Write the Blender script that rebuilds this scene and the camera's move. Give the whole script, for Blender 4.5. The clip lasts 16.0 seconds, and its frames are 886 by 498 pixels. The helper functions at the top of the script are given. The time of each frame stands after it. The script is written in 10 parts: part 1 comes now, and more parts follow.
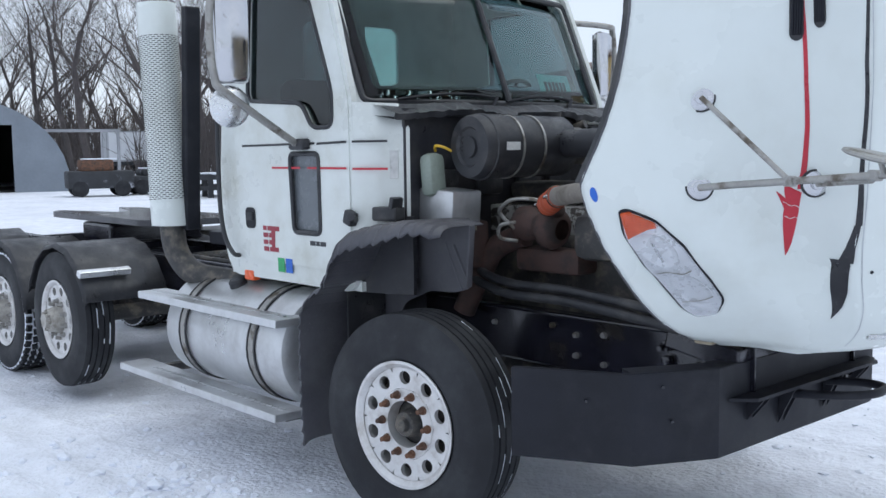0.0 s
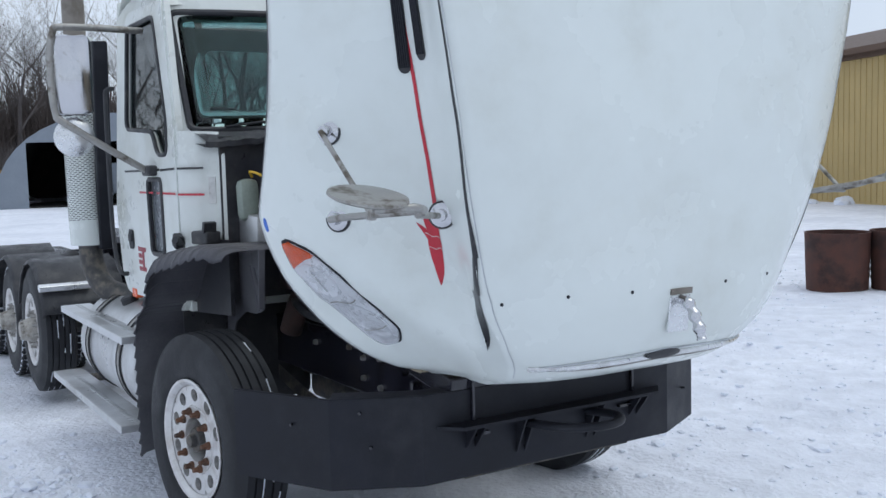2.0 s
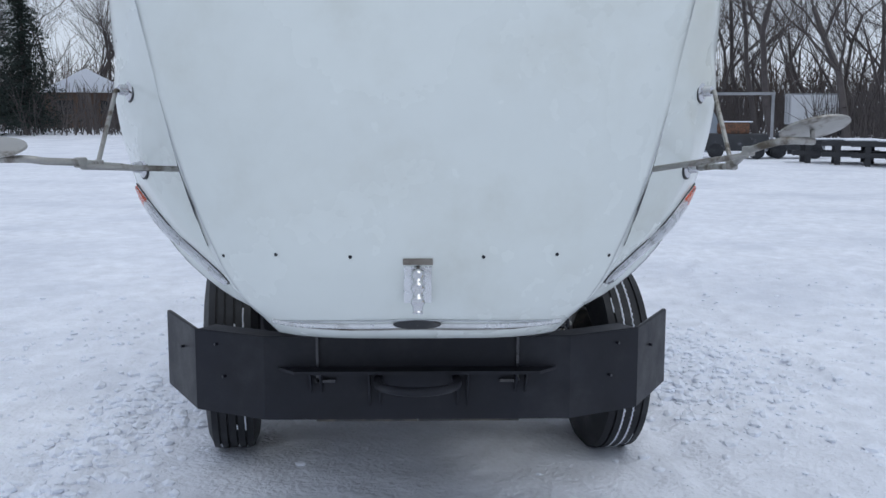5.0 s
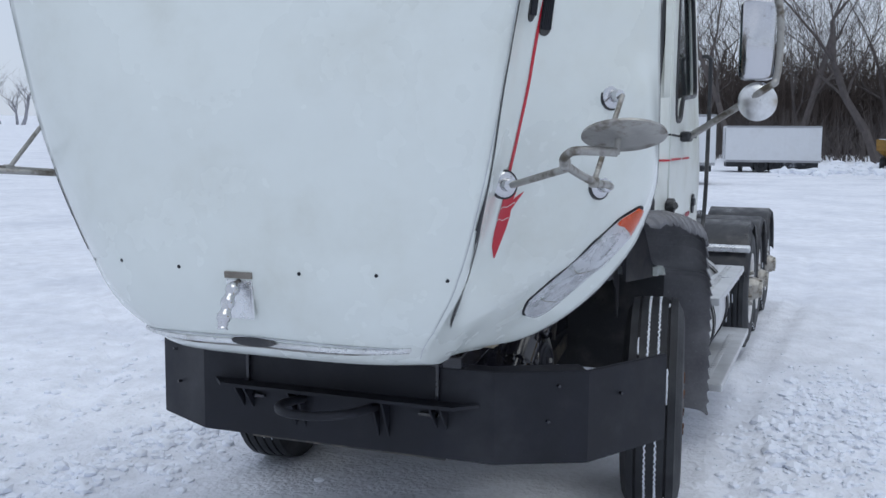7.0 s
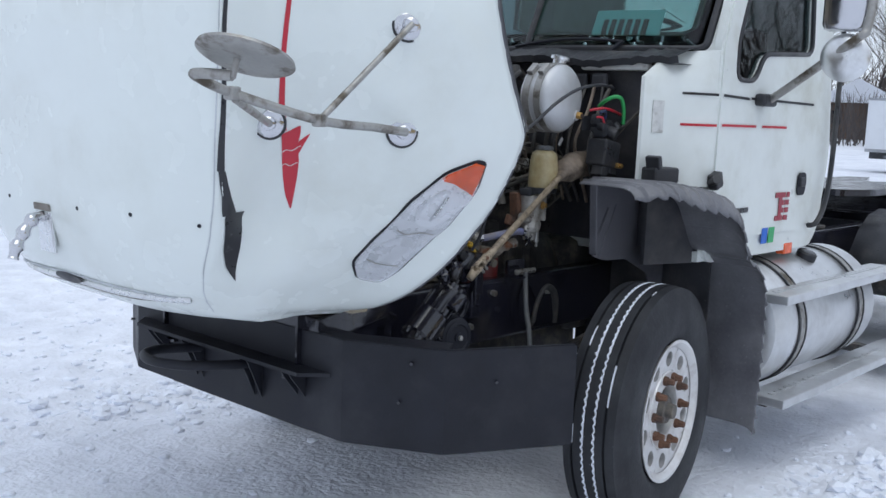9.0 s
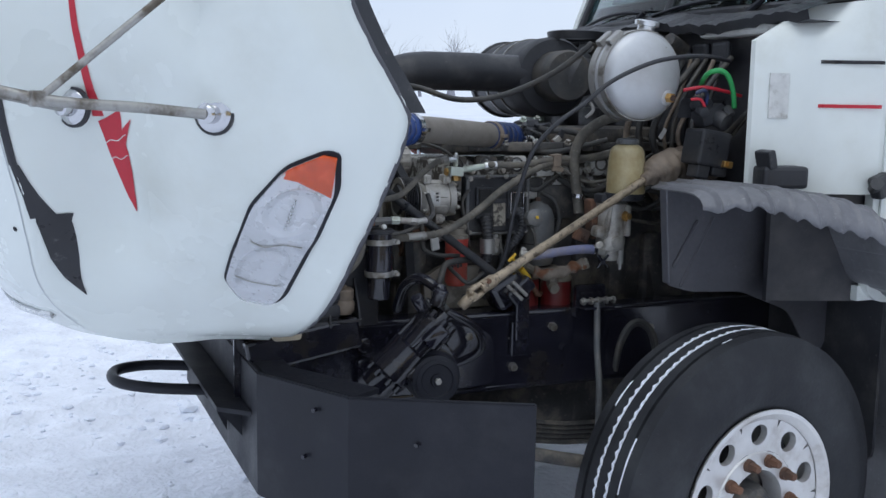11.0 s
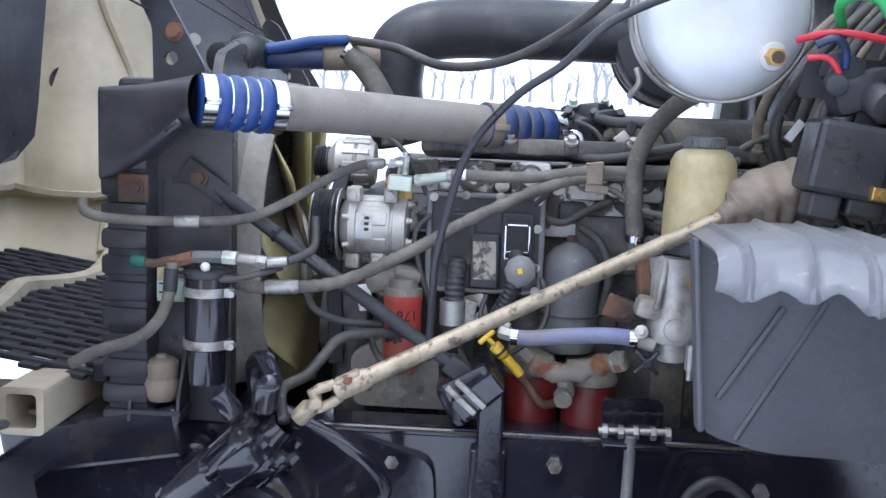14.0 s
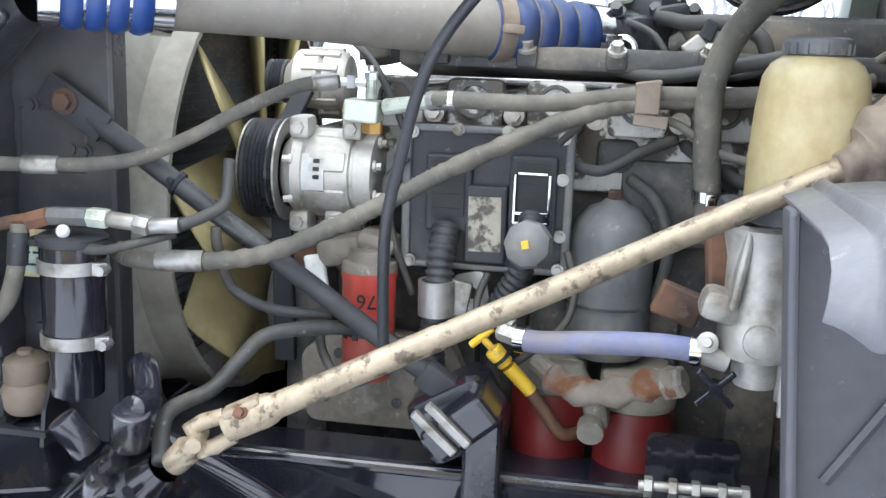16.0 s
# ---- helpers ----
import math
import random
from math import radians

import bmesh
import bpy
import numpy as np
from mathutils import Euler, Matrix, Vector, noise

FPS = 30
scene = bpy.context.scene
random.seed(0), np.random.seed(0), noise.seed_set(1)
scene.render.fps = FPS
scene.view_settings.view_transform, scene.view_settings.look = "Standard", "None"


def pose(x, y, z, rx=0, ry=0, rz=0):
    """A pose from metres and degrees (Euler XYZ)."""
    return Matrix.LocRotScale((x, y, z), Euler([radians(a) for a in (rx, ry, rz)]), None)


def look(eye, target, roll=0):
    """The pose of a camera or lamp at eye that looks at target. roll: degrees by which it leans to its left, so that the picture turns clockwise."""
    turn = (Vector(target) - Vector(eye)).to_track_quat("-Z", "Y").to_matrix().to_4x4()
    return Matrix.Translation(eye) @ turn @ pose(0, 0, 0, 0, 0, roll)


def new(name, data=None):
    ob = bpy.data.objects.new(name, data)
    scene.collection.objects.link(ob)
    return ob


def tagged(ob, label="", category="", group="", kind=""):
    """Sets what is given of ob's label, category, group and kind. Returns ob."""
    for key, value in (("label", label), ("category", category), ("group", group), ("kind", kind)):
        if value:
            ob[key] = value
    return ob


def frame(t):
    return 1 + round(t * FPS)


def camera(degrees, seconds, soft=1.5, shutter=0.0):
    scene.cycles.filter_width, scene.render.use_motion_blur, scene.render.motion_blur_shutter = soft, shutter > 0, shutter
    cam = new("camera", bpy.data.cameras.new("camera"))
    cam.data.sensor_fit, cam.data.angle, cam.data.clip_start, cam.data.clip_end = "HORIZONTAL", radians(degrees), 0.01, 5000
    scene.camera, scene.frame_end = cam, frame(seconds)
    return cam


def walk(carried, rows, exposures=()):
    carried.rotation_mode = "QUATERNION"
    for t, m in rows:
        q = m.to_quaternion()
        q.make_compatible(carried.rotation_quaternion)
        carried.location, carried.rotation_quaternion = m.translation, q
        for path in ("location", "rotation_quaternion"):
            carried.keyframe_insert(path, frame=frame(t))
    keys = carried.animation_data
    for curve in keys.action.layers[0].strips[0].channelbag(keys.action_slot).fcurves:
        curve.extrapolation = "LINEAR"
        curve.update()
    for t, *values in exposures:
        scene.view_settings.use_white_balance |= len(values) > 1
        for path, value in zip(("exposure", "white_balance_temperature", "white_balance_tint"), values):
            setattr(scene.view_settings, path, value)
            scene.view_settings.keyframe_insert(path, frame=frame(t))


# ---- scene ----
cam = camera(47.5, 16.0)
PATH = [
    (0, (3.576, -4.086, 1.788), (2.092, -2.759, 1.593), -0.7),
    (0.5, (3.907, -3.733, 1.816), (2.371, -2.468, 1.613), -0.6),
    (1, (4.161, -3.331, 1.827), (2.603, -2.095, 1.616), -1.3),
    (1.5, (4.5, -2.996, 1.839), (2.863, -1.867, 1.624), -1.6),
    (2, (4.77, -2.637, 1.844), (3.074, -1.591, 1.669), -1.5),
    (2.5, (5.059, -2.286, 1.863), (3.315, -1.316, 1.737), -1.4),
    (3, (5.308, -1.928, 1.869), (3.522, -1.048, 1.681), -1.4),
    (3.5, (5.407, -1.461, 1.869), (3.586, -0.669, 1.628), -1.0),
    (4, (5.592, -1.014, 1.89), (3.696, -0.427, 1.638), -0.8),
    (4.5, (5.574, -0.509, 1.875), (3.624, -0.144, 1.617), -0.3),
    (5, (5.62, 0.012, 1.857), (3.638, 0.057, 1.594), 0.1),
    (5.2, (5.607, 0.187, 1.846), (3.625, 0.142, 1.581), 0.1),
    (7.3, (4.85, 2.101, 1.786), (3.031, 1.294, 1.577), 0.8),
    (7.5, (4.752, 2.262, 1.755), (2.957, 1.405, 1.548), 1.1),
    (8, (4.416, 2.635, 1.756), (2.684, 1.664, 1.521), 1.6),
    (8.5, (4.121, 3.001, 1.742), (2.53, 1.815, 1.487), 1.9),
    (9, (3.693, 3.188, 1.718), (2.22, 1.862, 1.445), 2.4),
    (9.5, (3.288, 3.436, 1.714), (2.008, 1.926, 1.428), 2.2),
    (9.7, (3.111, 3.467, 1.696), (1.887, 1.914, 1.401), 2.2),
    (11.8, (1.414, 3.365, 1.646), (0.933, 1.441, 1.386), 1.4),
    (12, (1.297, 3.285, 1.621), (0.874, 1.348, 1.356), 1.8),
    (12.5, (1.052, 3.028, 1.616), (0.761, 1.07, 1.329), 1.9),
    (13, (0.785, 2.839, 1.613), (0.688, 0.862, 1.331), 1.7),
    (13.5, (0.59, 2.608, 1.615), (0.598, 0.628, 1.332), 2.4),
    (14, (0.412, 2.353, 1.611), (0.539, 0.376, 1.339), 2.1),
    (14.5, (0.254, 2.219, 1.615), (0.577, 0.267, 1.325), 1.8),
    (15, (0.215, 2.029, 1.602), (0.561, 0.081, 1.308), 2.5),
    (15.5, (0.264, 1.798, 1.584), (0.566, -0.152, 1.258), 2.9),
    (16, (0.277, 1.708, 1.566), (0.609, -0.221, 1.157), 2.0),
]
walk(cam, [(t, look(eye, target, roll)) for t, eye, target, roll in PATH],
     [(0, 0.32, 6260, 4), (1.5, 0.17, 6260, 4), (3, -0.03, 6260, 4), (5, -0.1, 6250, 5), (7.5, 0.02, 6250, 5), (9, 0.24, 6250, 5), (9.7, 0.25, 6200, 5),
      (12, 0.3, 6050, 5), (12.5, 0.57, 5900, 5), (13, 0.80, 5700, 6), (13.5, 1.12, 5250, 7), (14, 1.64, 5900, 7), (14.5, 1.75, 6250, 8), (15, 1.8, 6400, 6), (16, 2.1, 6480, 3)])

# ---- light: an overcast winter day ----
world = bpy.data.worlds.new("overcast")
scene.world = world
world.use_nodes = True
wn, wl = world.node_tree.nodes, world.node_tree.links
wn.clear()
w_out = wn.new("ShaderNodeOutputWorld")
w_bg = wn.new("ShaderNodeBackground")
w_sky = wn.new("ShaderNodeTexSky")
w_sky.sky_type = "NISHITA"
w_sky.sun_disc = False
w_sky.sun_elevation, w_sky.sun_rotation = radians(60), radians(300)
w_scale = wn.new("ShaderNodeVectorMath")
w_scale.operation = "SCALE"
w_scale.inputs["Scale"].default_value = 0.10
w_cloud = wn.new("ShaderNodeTexNoise")
w_cloud.inputs["Scale"].default_value = 2.2
w_cloud.inputs["Detail"].default_value = 4
w_ramp = wn.new("ShaderNodeValToRGB")
w_ramp.color_ramp.elements[0].position, w_ramp.color_ramp.elements[0].color = 0.3, (0.60, 0.645, 0.79, 1)
w_ramp.color_ramp.elements[1].position, w_ramp.color_ramp.elements[1].color = 0.75, (0.78, 0.81, 0.92, 1)
w_mix = wn.new("ShaderNodeMix")
w_mix.data_type = "RGBA"
w_mix.inputs["Factor"].default_value = 0.86
wl.new(w_sky.outputs["Color"], w_scale.inputs[0])
wl.new(w_cloud.outputs["Fac"], w_ramp.inputs["Fac"])
wl.new(w_scale.outputs["Vector"], w_mix.inputs["A"])
wl.new(w_ramp.outputs["Color"], w_mix.inputs["B"])
wl.new(w_mix.outputs["Result"], w_bg.inputs["Color"])
w_bg.inputs["Strength"].default_value = 1.0
wl.new(w_bg.outputs["Background"], w_out.inputs["Surface"])

sun = new("sun", bpy.data.lights.new("sun", "SUN"))
sun.data.energy, sun.data.angle, sun.data.color = 0.6, radians(45), (1.0, 0.97, 0.92)
sun.matrix_basis = look((0, 0, 30), (-2.5, -3, 20))


# ---- materials ----
def material(name, color, rough=0.6, metal=0.0, var=0.15, scale=8.0, fine=60.0, bump=0.1, dirt=None, dirt_amount=0.0,
             dirt_scale=3.0, spec=0.5, coat=0.0, rough_var=0.15, stretch=(1, 1, 1), bump_dist=0.01, dirt_edge=0.12, grit=0.0, grit_color=(0.34, 0.32, 0.29)):
    m = bpy.data.materials.new(name)
    m.use_nodes = True
    n, l = m.node_tree.nodes, m.node_tree.links
    b = n["Principled BSDF"]
    b.inputs["Metallic"].default_value = metal
    b.inputs["Specular IOR Level"].default_value = spec
    b.inputs["Coat Weight"].default_value = coat
    tc = n.new("ShaderNodeTexCoord")
    mp = n.new("ShaderNodeMapping")
    mp.inputs["Scale"].default_value = stretch
    l.new(tc.outputs["Object"], mp.inputs["Vector"])
    big, small = n.new("ShaderNodeTexNoise"), n.new("ShaderNodeTexNoise")
    for t, s, d in ((big, scale, 5), (small, fine, 3)):
        t.inputs["Scale"].default_value, t.inputs["Detail"].default_value = s, d
        l.new(mp.outputs["Vector"], t.inputs["Vector"])
    add = n.new("ShaderNodeMath")
    add.operation = "MULTIPLY_ADD"
    add.inputs[1].default_value = 0.4
    l.new(small.outputs["Fac"], add.inputs[0])
    l.new(big.outputs["Fac"], add.inputs[2])
    ramp = n.new("ShaderNodeMapRange")
    ramp.inputs["From Min"].default_value, ramp.inputs["From Max"].default_value = 0.45, 0.95
    ramp.inputs["To Min"].default_value, ramp.inputs["To Max"].default_value = 1 - var, 1 + var
    l.new(add.outputs[0], ramp.inputs["Value"])
    tint = n.new("ShaderNodeVectorMath")
    tint.operation = "SCALE"
    tint.inputs[0].default_value = color[:3]
    l.new(ramp.outputs[0], tint.inputs["Scale"])
    out = tint.outputs["Vector"]
    if dirt is not None:
        dn = n.new("ShaderNodeTexNoise")
        dn.inputs["Scale"].default_value, dn.inputs["Detail"].default_value = dirt_scale, 6
        dn.inputs["Roughness"].default_value = 0.62
        l.new(tc.outputs["Object"], dn.inputs["Vector"])
        dr = n.new("ShaderNodeMapRange")
        dr.interpolation_type = "SMOOTHSTEP"
        lo = 0.72 - 0.45 * dirt_amount
        dr.inputs["From Min"].default_value, dr.inputs["From Max"].default_value = lo - dirt_edge / 2, lo + dirt_edge
        l.new(dn.outputs["Fac"], dr.inputs["Value"])
        mx = n.new("ShaderNodeMix")
        mx.data_type = "RGBA"
        l.new(dr.outputs[0], mx.inputs["Factor"])
        l.new(out, mx.inputs["A"])
        mx.inputs["B"].default_value = (*dirt[:3], 1)
        out = mx.outputs["Result"]
    if grit > 0:
        gn = n.new("ShaderNodeTexNoise")
        gn.inputs["Scale"].default_value, gn.inputs["Detail"].default_value, gn.inputs["Roughness"].default_value = 55, 8, 0.75
        l.new(tc.outputs["Object"], gn.inputs["Vector"])
        gr = n.new("ShaderNodeMapRange")
        gr.inputs["From Min"].default_value, gr.inputs["From Max"].default_value = 0.68 - 0.2 * grit, 0.78 - 0.1 * grit
        gr.inputs["To Max"].default_value = 0.75
        l.new(gn.outputs["Fac"], gr.inputs["Value"])
        gm = n.new("ShaderNodeMix")
        gm.data_type = "RGBA"
        l.new(gr.outputs[0], gm.inputs["Factor"])
        l.new(out, gm.inputs["A"])
        gm.inputs["B"].default_value = (*grit_color, 1)
        out = gm.outputs["Result"]
    l.new(out, b.inputs["Base Color"])
    rr = n.new("ShaderNodeMapRange")
    rr.inputs["From Min"].default_value, rr.inputs["From Max"].default_value = 0.4, 1.0
    rr.inputs["To Min"].default_value = max(0.02, rough - rough_var)
    rr.inputs["To Max"].default_value = min(1, rough + rough_var)
    l.new(add.outputs[0], rr.inputs["Value"])
    l.new(rr.outputs[0], b.inputs["Roughness"])
    if bump > 0:
        bp = n.new("ShaderNodeBump")
        bp.inputs["Strength"].default_value, bp.inputs["Distance"].default_value = bump, bump_dist
        l.new(add.outputs[0], bp.inputs["Height"])
        l.new(bp.outputs["Normal"], b.inputs["Normal"])
    return m


def glass(name, color, rough=0.02, ior=1.45):
    m = bpy.data.materials.new(name)
    m.use_nodes = True
    b = m.node_tree.nodes["Principled BSDF"]
    b.inputs["Base Color"].default_value = (*color, 1)
    b.inputs["Transmission Weight"].default_value = 1
    b.inputs["Roughness"].default_value = rough
    b.inputs["IOR"].default_value = ior
    return m


GRIME = (0.13, 0.11, 0.085)
RUST = (0.17, 0.075, 0.035)
M_white = material("white_paint", (0.78, 0.82, 0.79), 0.28, var=0.03, scale=1.2, fine=9, bump=0.015, coat=0.3,
                   dirt=(0.60, 0.61, 0.55), dirt_amount=0.22, dirt_scale=2.2, dirt_edge=0.4)
M_cab = material("cab_paint", (0.76, 0.79, 0.76), 0.35, var=0.05, scale=1.6, fine=14, bump=0.03,
                 dirt=(0.52, 0.52, 0.44), dirt_amount=0.34, dirt_scale=2.8, dirt_edge=0.35)
M_inner = material("fibreglass_inner", (0.43, 0.37, 0.265), 0.65, var=0.14, scale=3, fine=25, bump=0.12,
                   dirt=(0.12, 0.11, 0.10), dirt_amount=0.42, dirt_scale=2.4, dirt_edge=0.3)
M_black = material("black_steel", (0.014, 0.015, 0.021), 0.5, spec=0.28, var=0.3, scale=6, fine=120, bump=0.25, bump_dist=0.003,
                   dirt=(0.036, 0.037, 0.044), dirt_amount=0.3, dirt_scale=4, dirt_edge=0.3, grit=0.12, grit_color=(0.09, 0.09, 0.10))
M_gloss = material("wet_black_paint", (0.014, 0.014, 0.022), 0.16, spec=0.75, var=0.4, scale=5, fine=60, bump=0.12, bump_dist=0.004,
                   dirt=(0.03, 0.027, 0.026), dirt_amount=0.3, dirt_scale=6, grit=0.12, grit_color=(0.12, 0.115, 0.11), rough_var=0.12)
M_plastic = material("black_plastic", (0.028, 0.029, 0.034), 0.48, var=0.3, scale=7, fine=90, bump=0.12,
                     dirt=(0.075, 0.073, 0.072), dirt_amount=0.36, dirt_scale=6, dirt_edge=0.2, grit=0.3, grit_color=(0.2, 0.19, 0.18), rough_var=0.3)
M_fender = material("fender_plastic", (0.072, 0.072, 0.084), 0.5, var=0.3, scale=5, fine=70, bump=0.2,
                    dirt=(0.14, 0.14, 0.148), dirt_amount=0.38, dirt_scale=3.0, dirt_edge=0.4, grit=0.3, grit_color=(0.28, 0.28, 0.28))
M_fender_dusty = material("dusty_fender_plastic", (0.125, 0.125, 0.138), 0.4, spec=0.6, var=0.3, scale=5, fine=70, bump=0.2,
                          dirt=(0.25, 0.25, 0.26), dirt_amount=0.42, dirt_scale=4.0, dirt_edge=0.4, grit=0.4, grit_color=(0.42, 0.42, 0.42))
M_rubber = material("tyre_rubber", (0.019, 0.020, 0.024), 0.6, spec=0.3, var=0.25, scale=6, fine=80, bump=0.25,
                    dirt=(0.055, 0.058, 0.062), dirt_amount=0.4, dirt_scale=4, dirt_edge=0.35, grit=0.12, grit_color=(0.20, 0.21, 0.22))
M_hose = material("rubber_hose", (0.045, 0.045, 0.045), 0.6, var=0.3, scale=14, fine=90, bump=0.3, bump_dist=0.004,
                  dirt=(0.12, 0.105, 0.085), dirt_amount=0.45, dirt_scale=9, dirt_edge=0.3, grit=0.35)
M_dusty_hose = material("dusty_hose", (0.085, 0.080, 0.070), 0.75, var=0.3, scale=14, fine=110, bump=0.4, bump_dist=0.004,
                        dirt=(0.20, 0.178, 0.145), dirt_amount=0.52, dirt_scale=11, dirt_edge=0.3, grit=0.45)
M_alu = material("polished_aluminium", (0.78, 0.79, 0.80), 0.3, metal=0.9, var=0.08, scale=5, fine=60, bump=0.05,
                 dirt=(0.35, 0.33, 0.31), dirt_amount=0.25, dirt_scale=6, dirt_edge=0.3)
M_wheel = material("dull_aluminium_wheel", (0.72, 0.71, 0.70), 0.42, metal=0.55, var=0.1, scale=6, fine=50, bump=0.08,
                   dirt=(0.38, 0.33, 0.29), dirt_amount=0.28, dirt_scale=9, dirt_edge=0.3)
M_tank = material("fuel_tank_aluminium", (0.66, 0.67, 0.68), 0.38, metal=0.75, var=0.12, scale=3, fine=30, bump=0.06,
                  dirt=(0.36, 0.35, 0.34), dirt_amount=0.35, dirt_scale=4, dirt_edge=0.4)
M_chrome = material("chrome", (0.62, 0.62, 0.64), 0.13, metal=1.0, var=0.05, bump=0.02,
                    dirt=(0.30, 0.29, 0.27), dirt_amount=0.12, dirt_scale=18)
M_steel = material("grey_steel", (0.40, 0.39, 0.37), 0.45, metal=0.7, var=0.2, scale=9, fine=90, bump=0.15,
                   dirt=GRIME, dirt_amount=0.4, dirt_scale=9)
M_cast = material("cast_aluminium", (0.52, 0.50, 0.46), 0.5, metal=0.5, var=0.18, scale=10, fine=120, bump=0.3, bump_dist=0.004,
                  dirt=(0.16, 0.13, 0.10), dirt_amount=0.42, dirt_scale=12, dirt_edge=0.25, grit=0.4, grit_color=(0.2, 0.17, 0.14))
M_block = material("grimy_engine_metal", (0.20, 0.18, 0.15), 0.65, metal=0.15, var=0.35, scale=9, fine=70, bump=0.45, bump_dist=0.008,
                   dirt=(0.33, 0.31, 0.28), dirt_amount=0.24, dirt_scale=10, dirt_edge=0.12, grit=0.5, grit_color=(0.5, 0.48, 0.44))
M_dark = material("dark_engine_metal", (0.058, 0.057, 0.057), 0.6, metal=0.1, var=0.4, scale=9, fine=70, bump=0.4, bump_dist=0.006,
                  dirt=(0.19, 0.165, 0.135), dirt_amount=0.42, dirt_scale=9, dirt_edge=0.16, grit=0.45, grit_color=(0.36, 0.33, 0.28), rough_var=0.3)
M_rust = material("rusty_steel", (0.15, 0.075, 0.045), 0.8, var=0.4, scale=12, fine=80, bump=0.5, bump_dist=0.005,
                  dirt=(0.07, 0.045, 0.035), dirt_amount=0.45, dirt_scale=8, grit=0.3, grit_color=(0.3, 0.2, 0.13))
M_shaft = material("worn_tan_shaft", (0.345, 0.28, 0.20), 0.42, metal=0.35, var=0.3, scale=18, fine=90, bump=0.45, bump_dist=0.004,
                   dirt=(0.13, 0.10, 0.075), dirt_amount=0.32, dirt_scale=48, dirt_edge=0.07, grit=0.7, grit_color=(0.11, 0.085, 0.06))
M_boot = material("tan_boot", (0.24, 0.19, 0.145), 0.7, var=0.25, scale=10, fine=60, bump=0.3,
                  dirt=(0.12, 0.095, 0.075), dirt_amount=0.4, dirt_scale=8, grit=0.3, grit_color=(0.36, 0.31, 0.25))
M_pipe = material("dusty_aluminium_pipe", (0.27, 0.245, 0.215), 0.6, metal=0.3, var=0.15, scale=7, fine=90, bump=0.2, bump_dist=0.003,
                  dirt=(0.13, 0.11, 0.09), dirt_amount=0.47, dirt_scale=7, dirt_edge=0.3, grit=0.45, grit_color=(0.46, 0.44, 0.40))
M_blue = material("blue_silicone", (0.013, 0.048, 0.20), 0.42, var=0.2, scale=12, fine=80, bump=0.12,
                  dirt=(0.14, 0.13, 0.14), dirt_amount=0.2, dirt_scale=9, dirt_edge=0.3)
M_bluehose = material("faded_blue_hose", (0.16, 0.18, 0.33), 0.6, var=0.25, scale=16, fine=90, bump=0.2,
                      dirt=(0.24, 0.21, 0.19), dirt_amount=0.5, dirt_scale=12, dirt_edge=0.3, grit=0.4)
M_orange = material("orange_silicone", (0.36, 0.07, 0.03), 0.5, var=0.2, bump=0.1, dirt=GRIME, dirt_amount=0.25)
M_red = material("red_filter_paint", (0.50, 0.06, 0.045), 0.5, var=0.2, scale=14, fine=70, bump=0.1,
                 dirt=(0.28, 0.12, 0.085), dirt_amount=0.4, dirt_scale=12, dirt_edge=0.3, grit=0.25, grit_color=(0.32, 0.2, 0.16))
M_darkred = material("dark_red_filter", (0.15, 0.012, 0.012), 0.5, var=0.3, bump=0.1, dirt=GRIME, dirt_amount=0.3)
M_yellow = material("yellow_plastic", (0.72, 0.46, 0.04), 0.45, var=0.15, scale=20, bump=0.1, dirt=GRIME, dirt_amount=0.22, dirt_scale=20)
M_reservoir = material("stained_reservoir", (0.46, 0.40, 0.24), 0.35, var=0.3, scale=9, fine=60, bump=0.08, stretch=(1, 1, 0.35),
                       dirt=(0.27, 0.18, 0.06), dirt_amount=0.60, dirt_scale=8, dirt_edge=0.35, grit=0.3, grit_color=(0.2, 0.17, 0.11))
M_washer = material("washer_bottle", (0.25, 0.29, 0.25), 0.4, var=0.2, scale=5, bump=0.05)
M_silver = material("silver_tank", (0.62, 0.63, 0.645), 0.46, metal=0.4, var=0.08, scale=4, fine=40, bump=0.04,
                    dirt=(0.42, 0.41, 0.39), dirt_amount=0.22, dirt_scale=6, dirt_edge=0.4)
M_brass = material("brass", (0.55, 0.34, 0.12), 0.4, metal=0.8, var=0.2, bump=0.1)
M_seam = material("sealed_seam", (0.50, 0.52, 0.54), 0.6, var=0.2, scale=9, bump=0.05)
M_green = material("green_hose", (0.04, 0.34, 0.09), 0.4, var=0.15, bump=0.05)
M_paper = material("label_paper", (0.62, 0.62, 0.60), 0.6, var=0.15, scale=25, bump=0.05, dirt=(0.3, 0.28, 0.25), dirt_amount=0.3, dirt_scale=14)
M_ink = material("printed_black", (0.02, 0.02, 0.02), 0.6, var=0.1, bump=0)
M_stripe_red = material("red_vinyl", (0.52, 0.025, 0.045), 0.35, var=0.1, scale=9, bump=0.02)
M_stripe_black = material("black_vinyl", (0.025, 0.025, 0.03), 0.35, var=0.2, scale=12, bump=0.02, dirt=(0.12, 0.12, 0.12), dirt_amount=0.15, dirt_scale=25)
M_letter = material("red_lettering", (0.33, 0.04, 0.06), 0.5, var=0.15, bump=0)
M_amber = material("amber_lens", (0.82, 0.13, 0.035), 0.22, var=0.15, scale=30, bump=0.05)
M_sticker_blue = material("blue_sticker", (0.03, 0.14, 0.58), 0.5, var=0.1, bump=0)
M_sticker_green = material("green_sticker", (0.05, 0.40, 0.14), 0.5, var=0.1, bump=0)
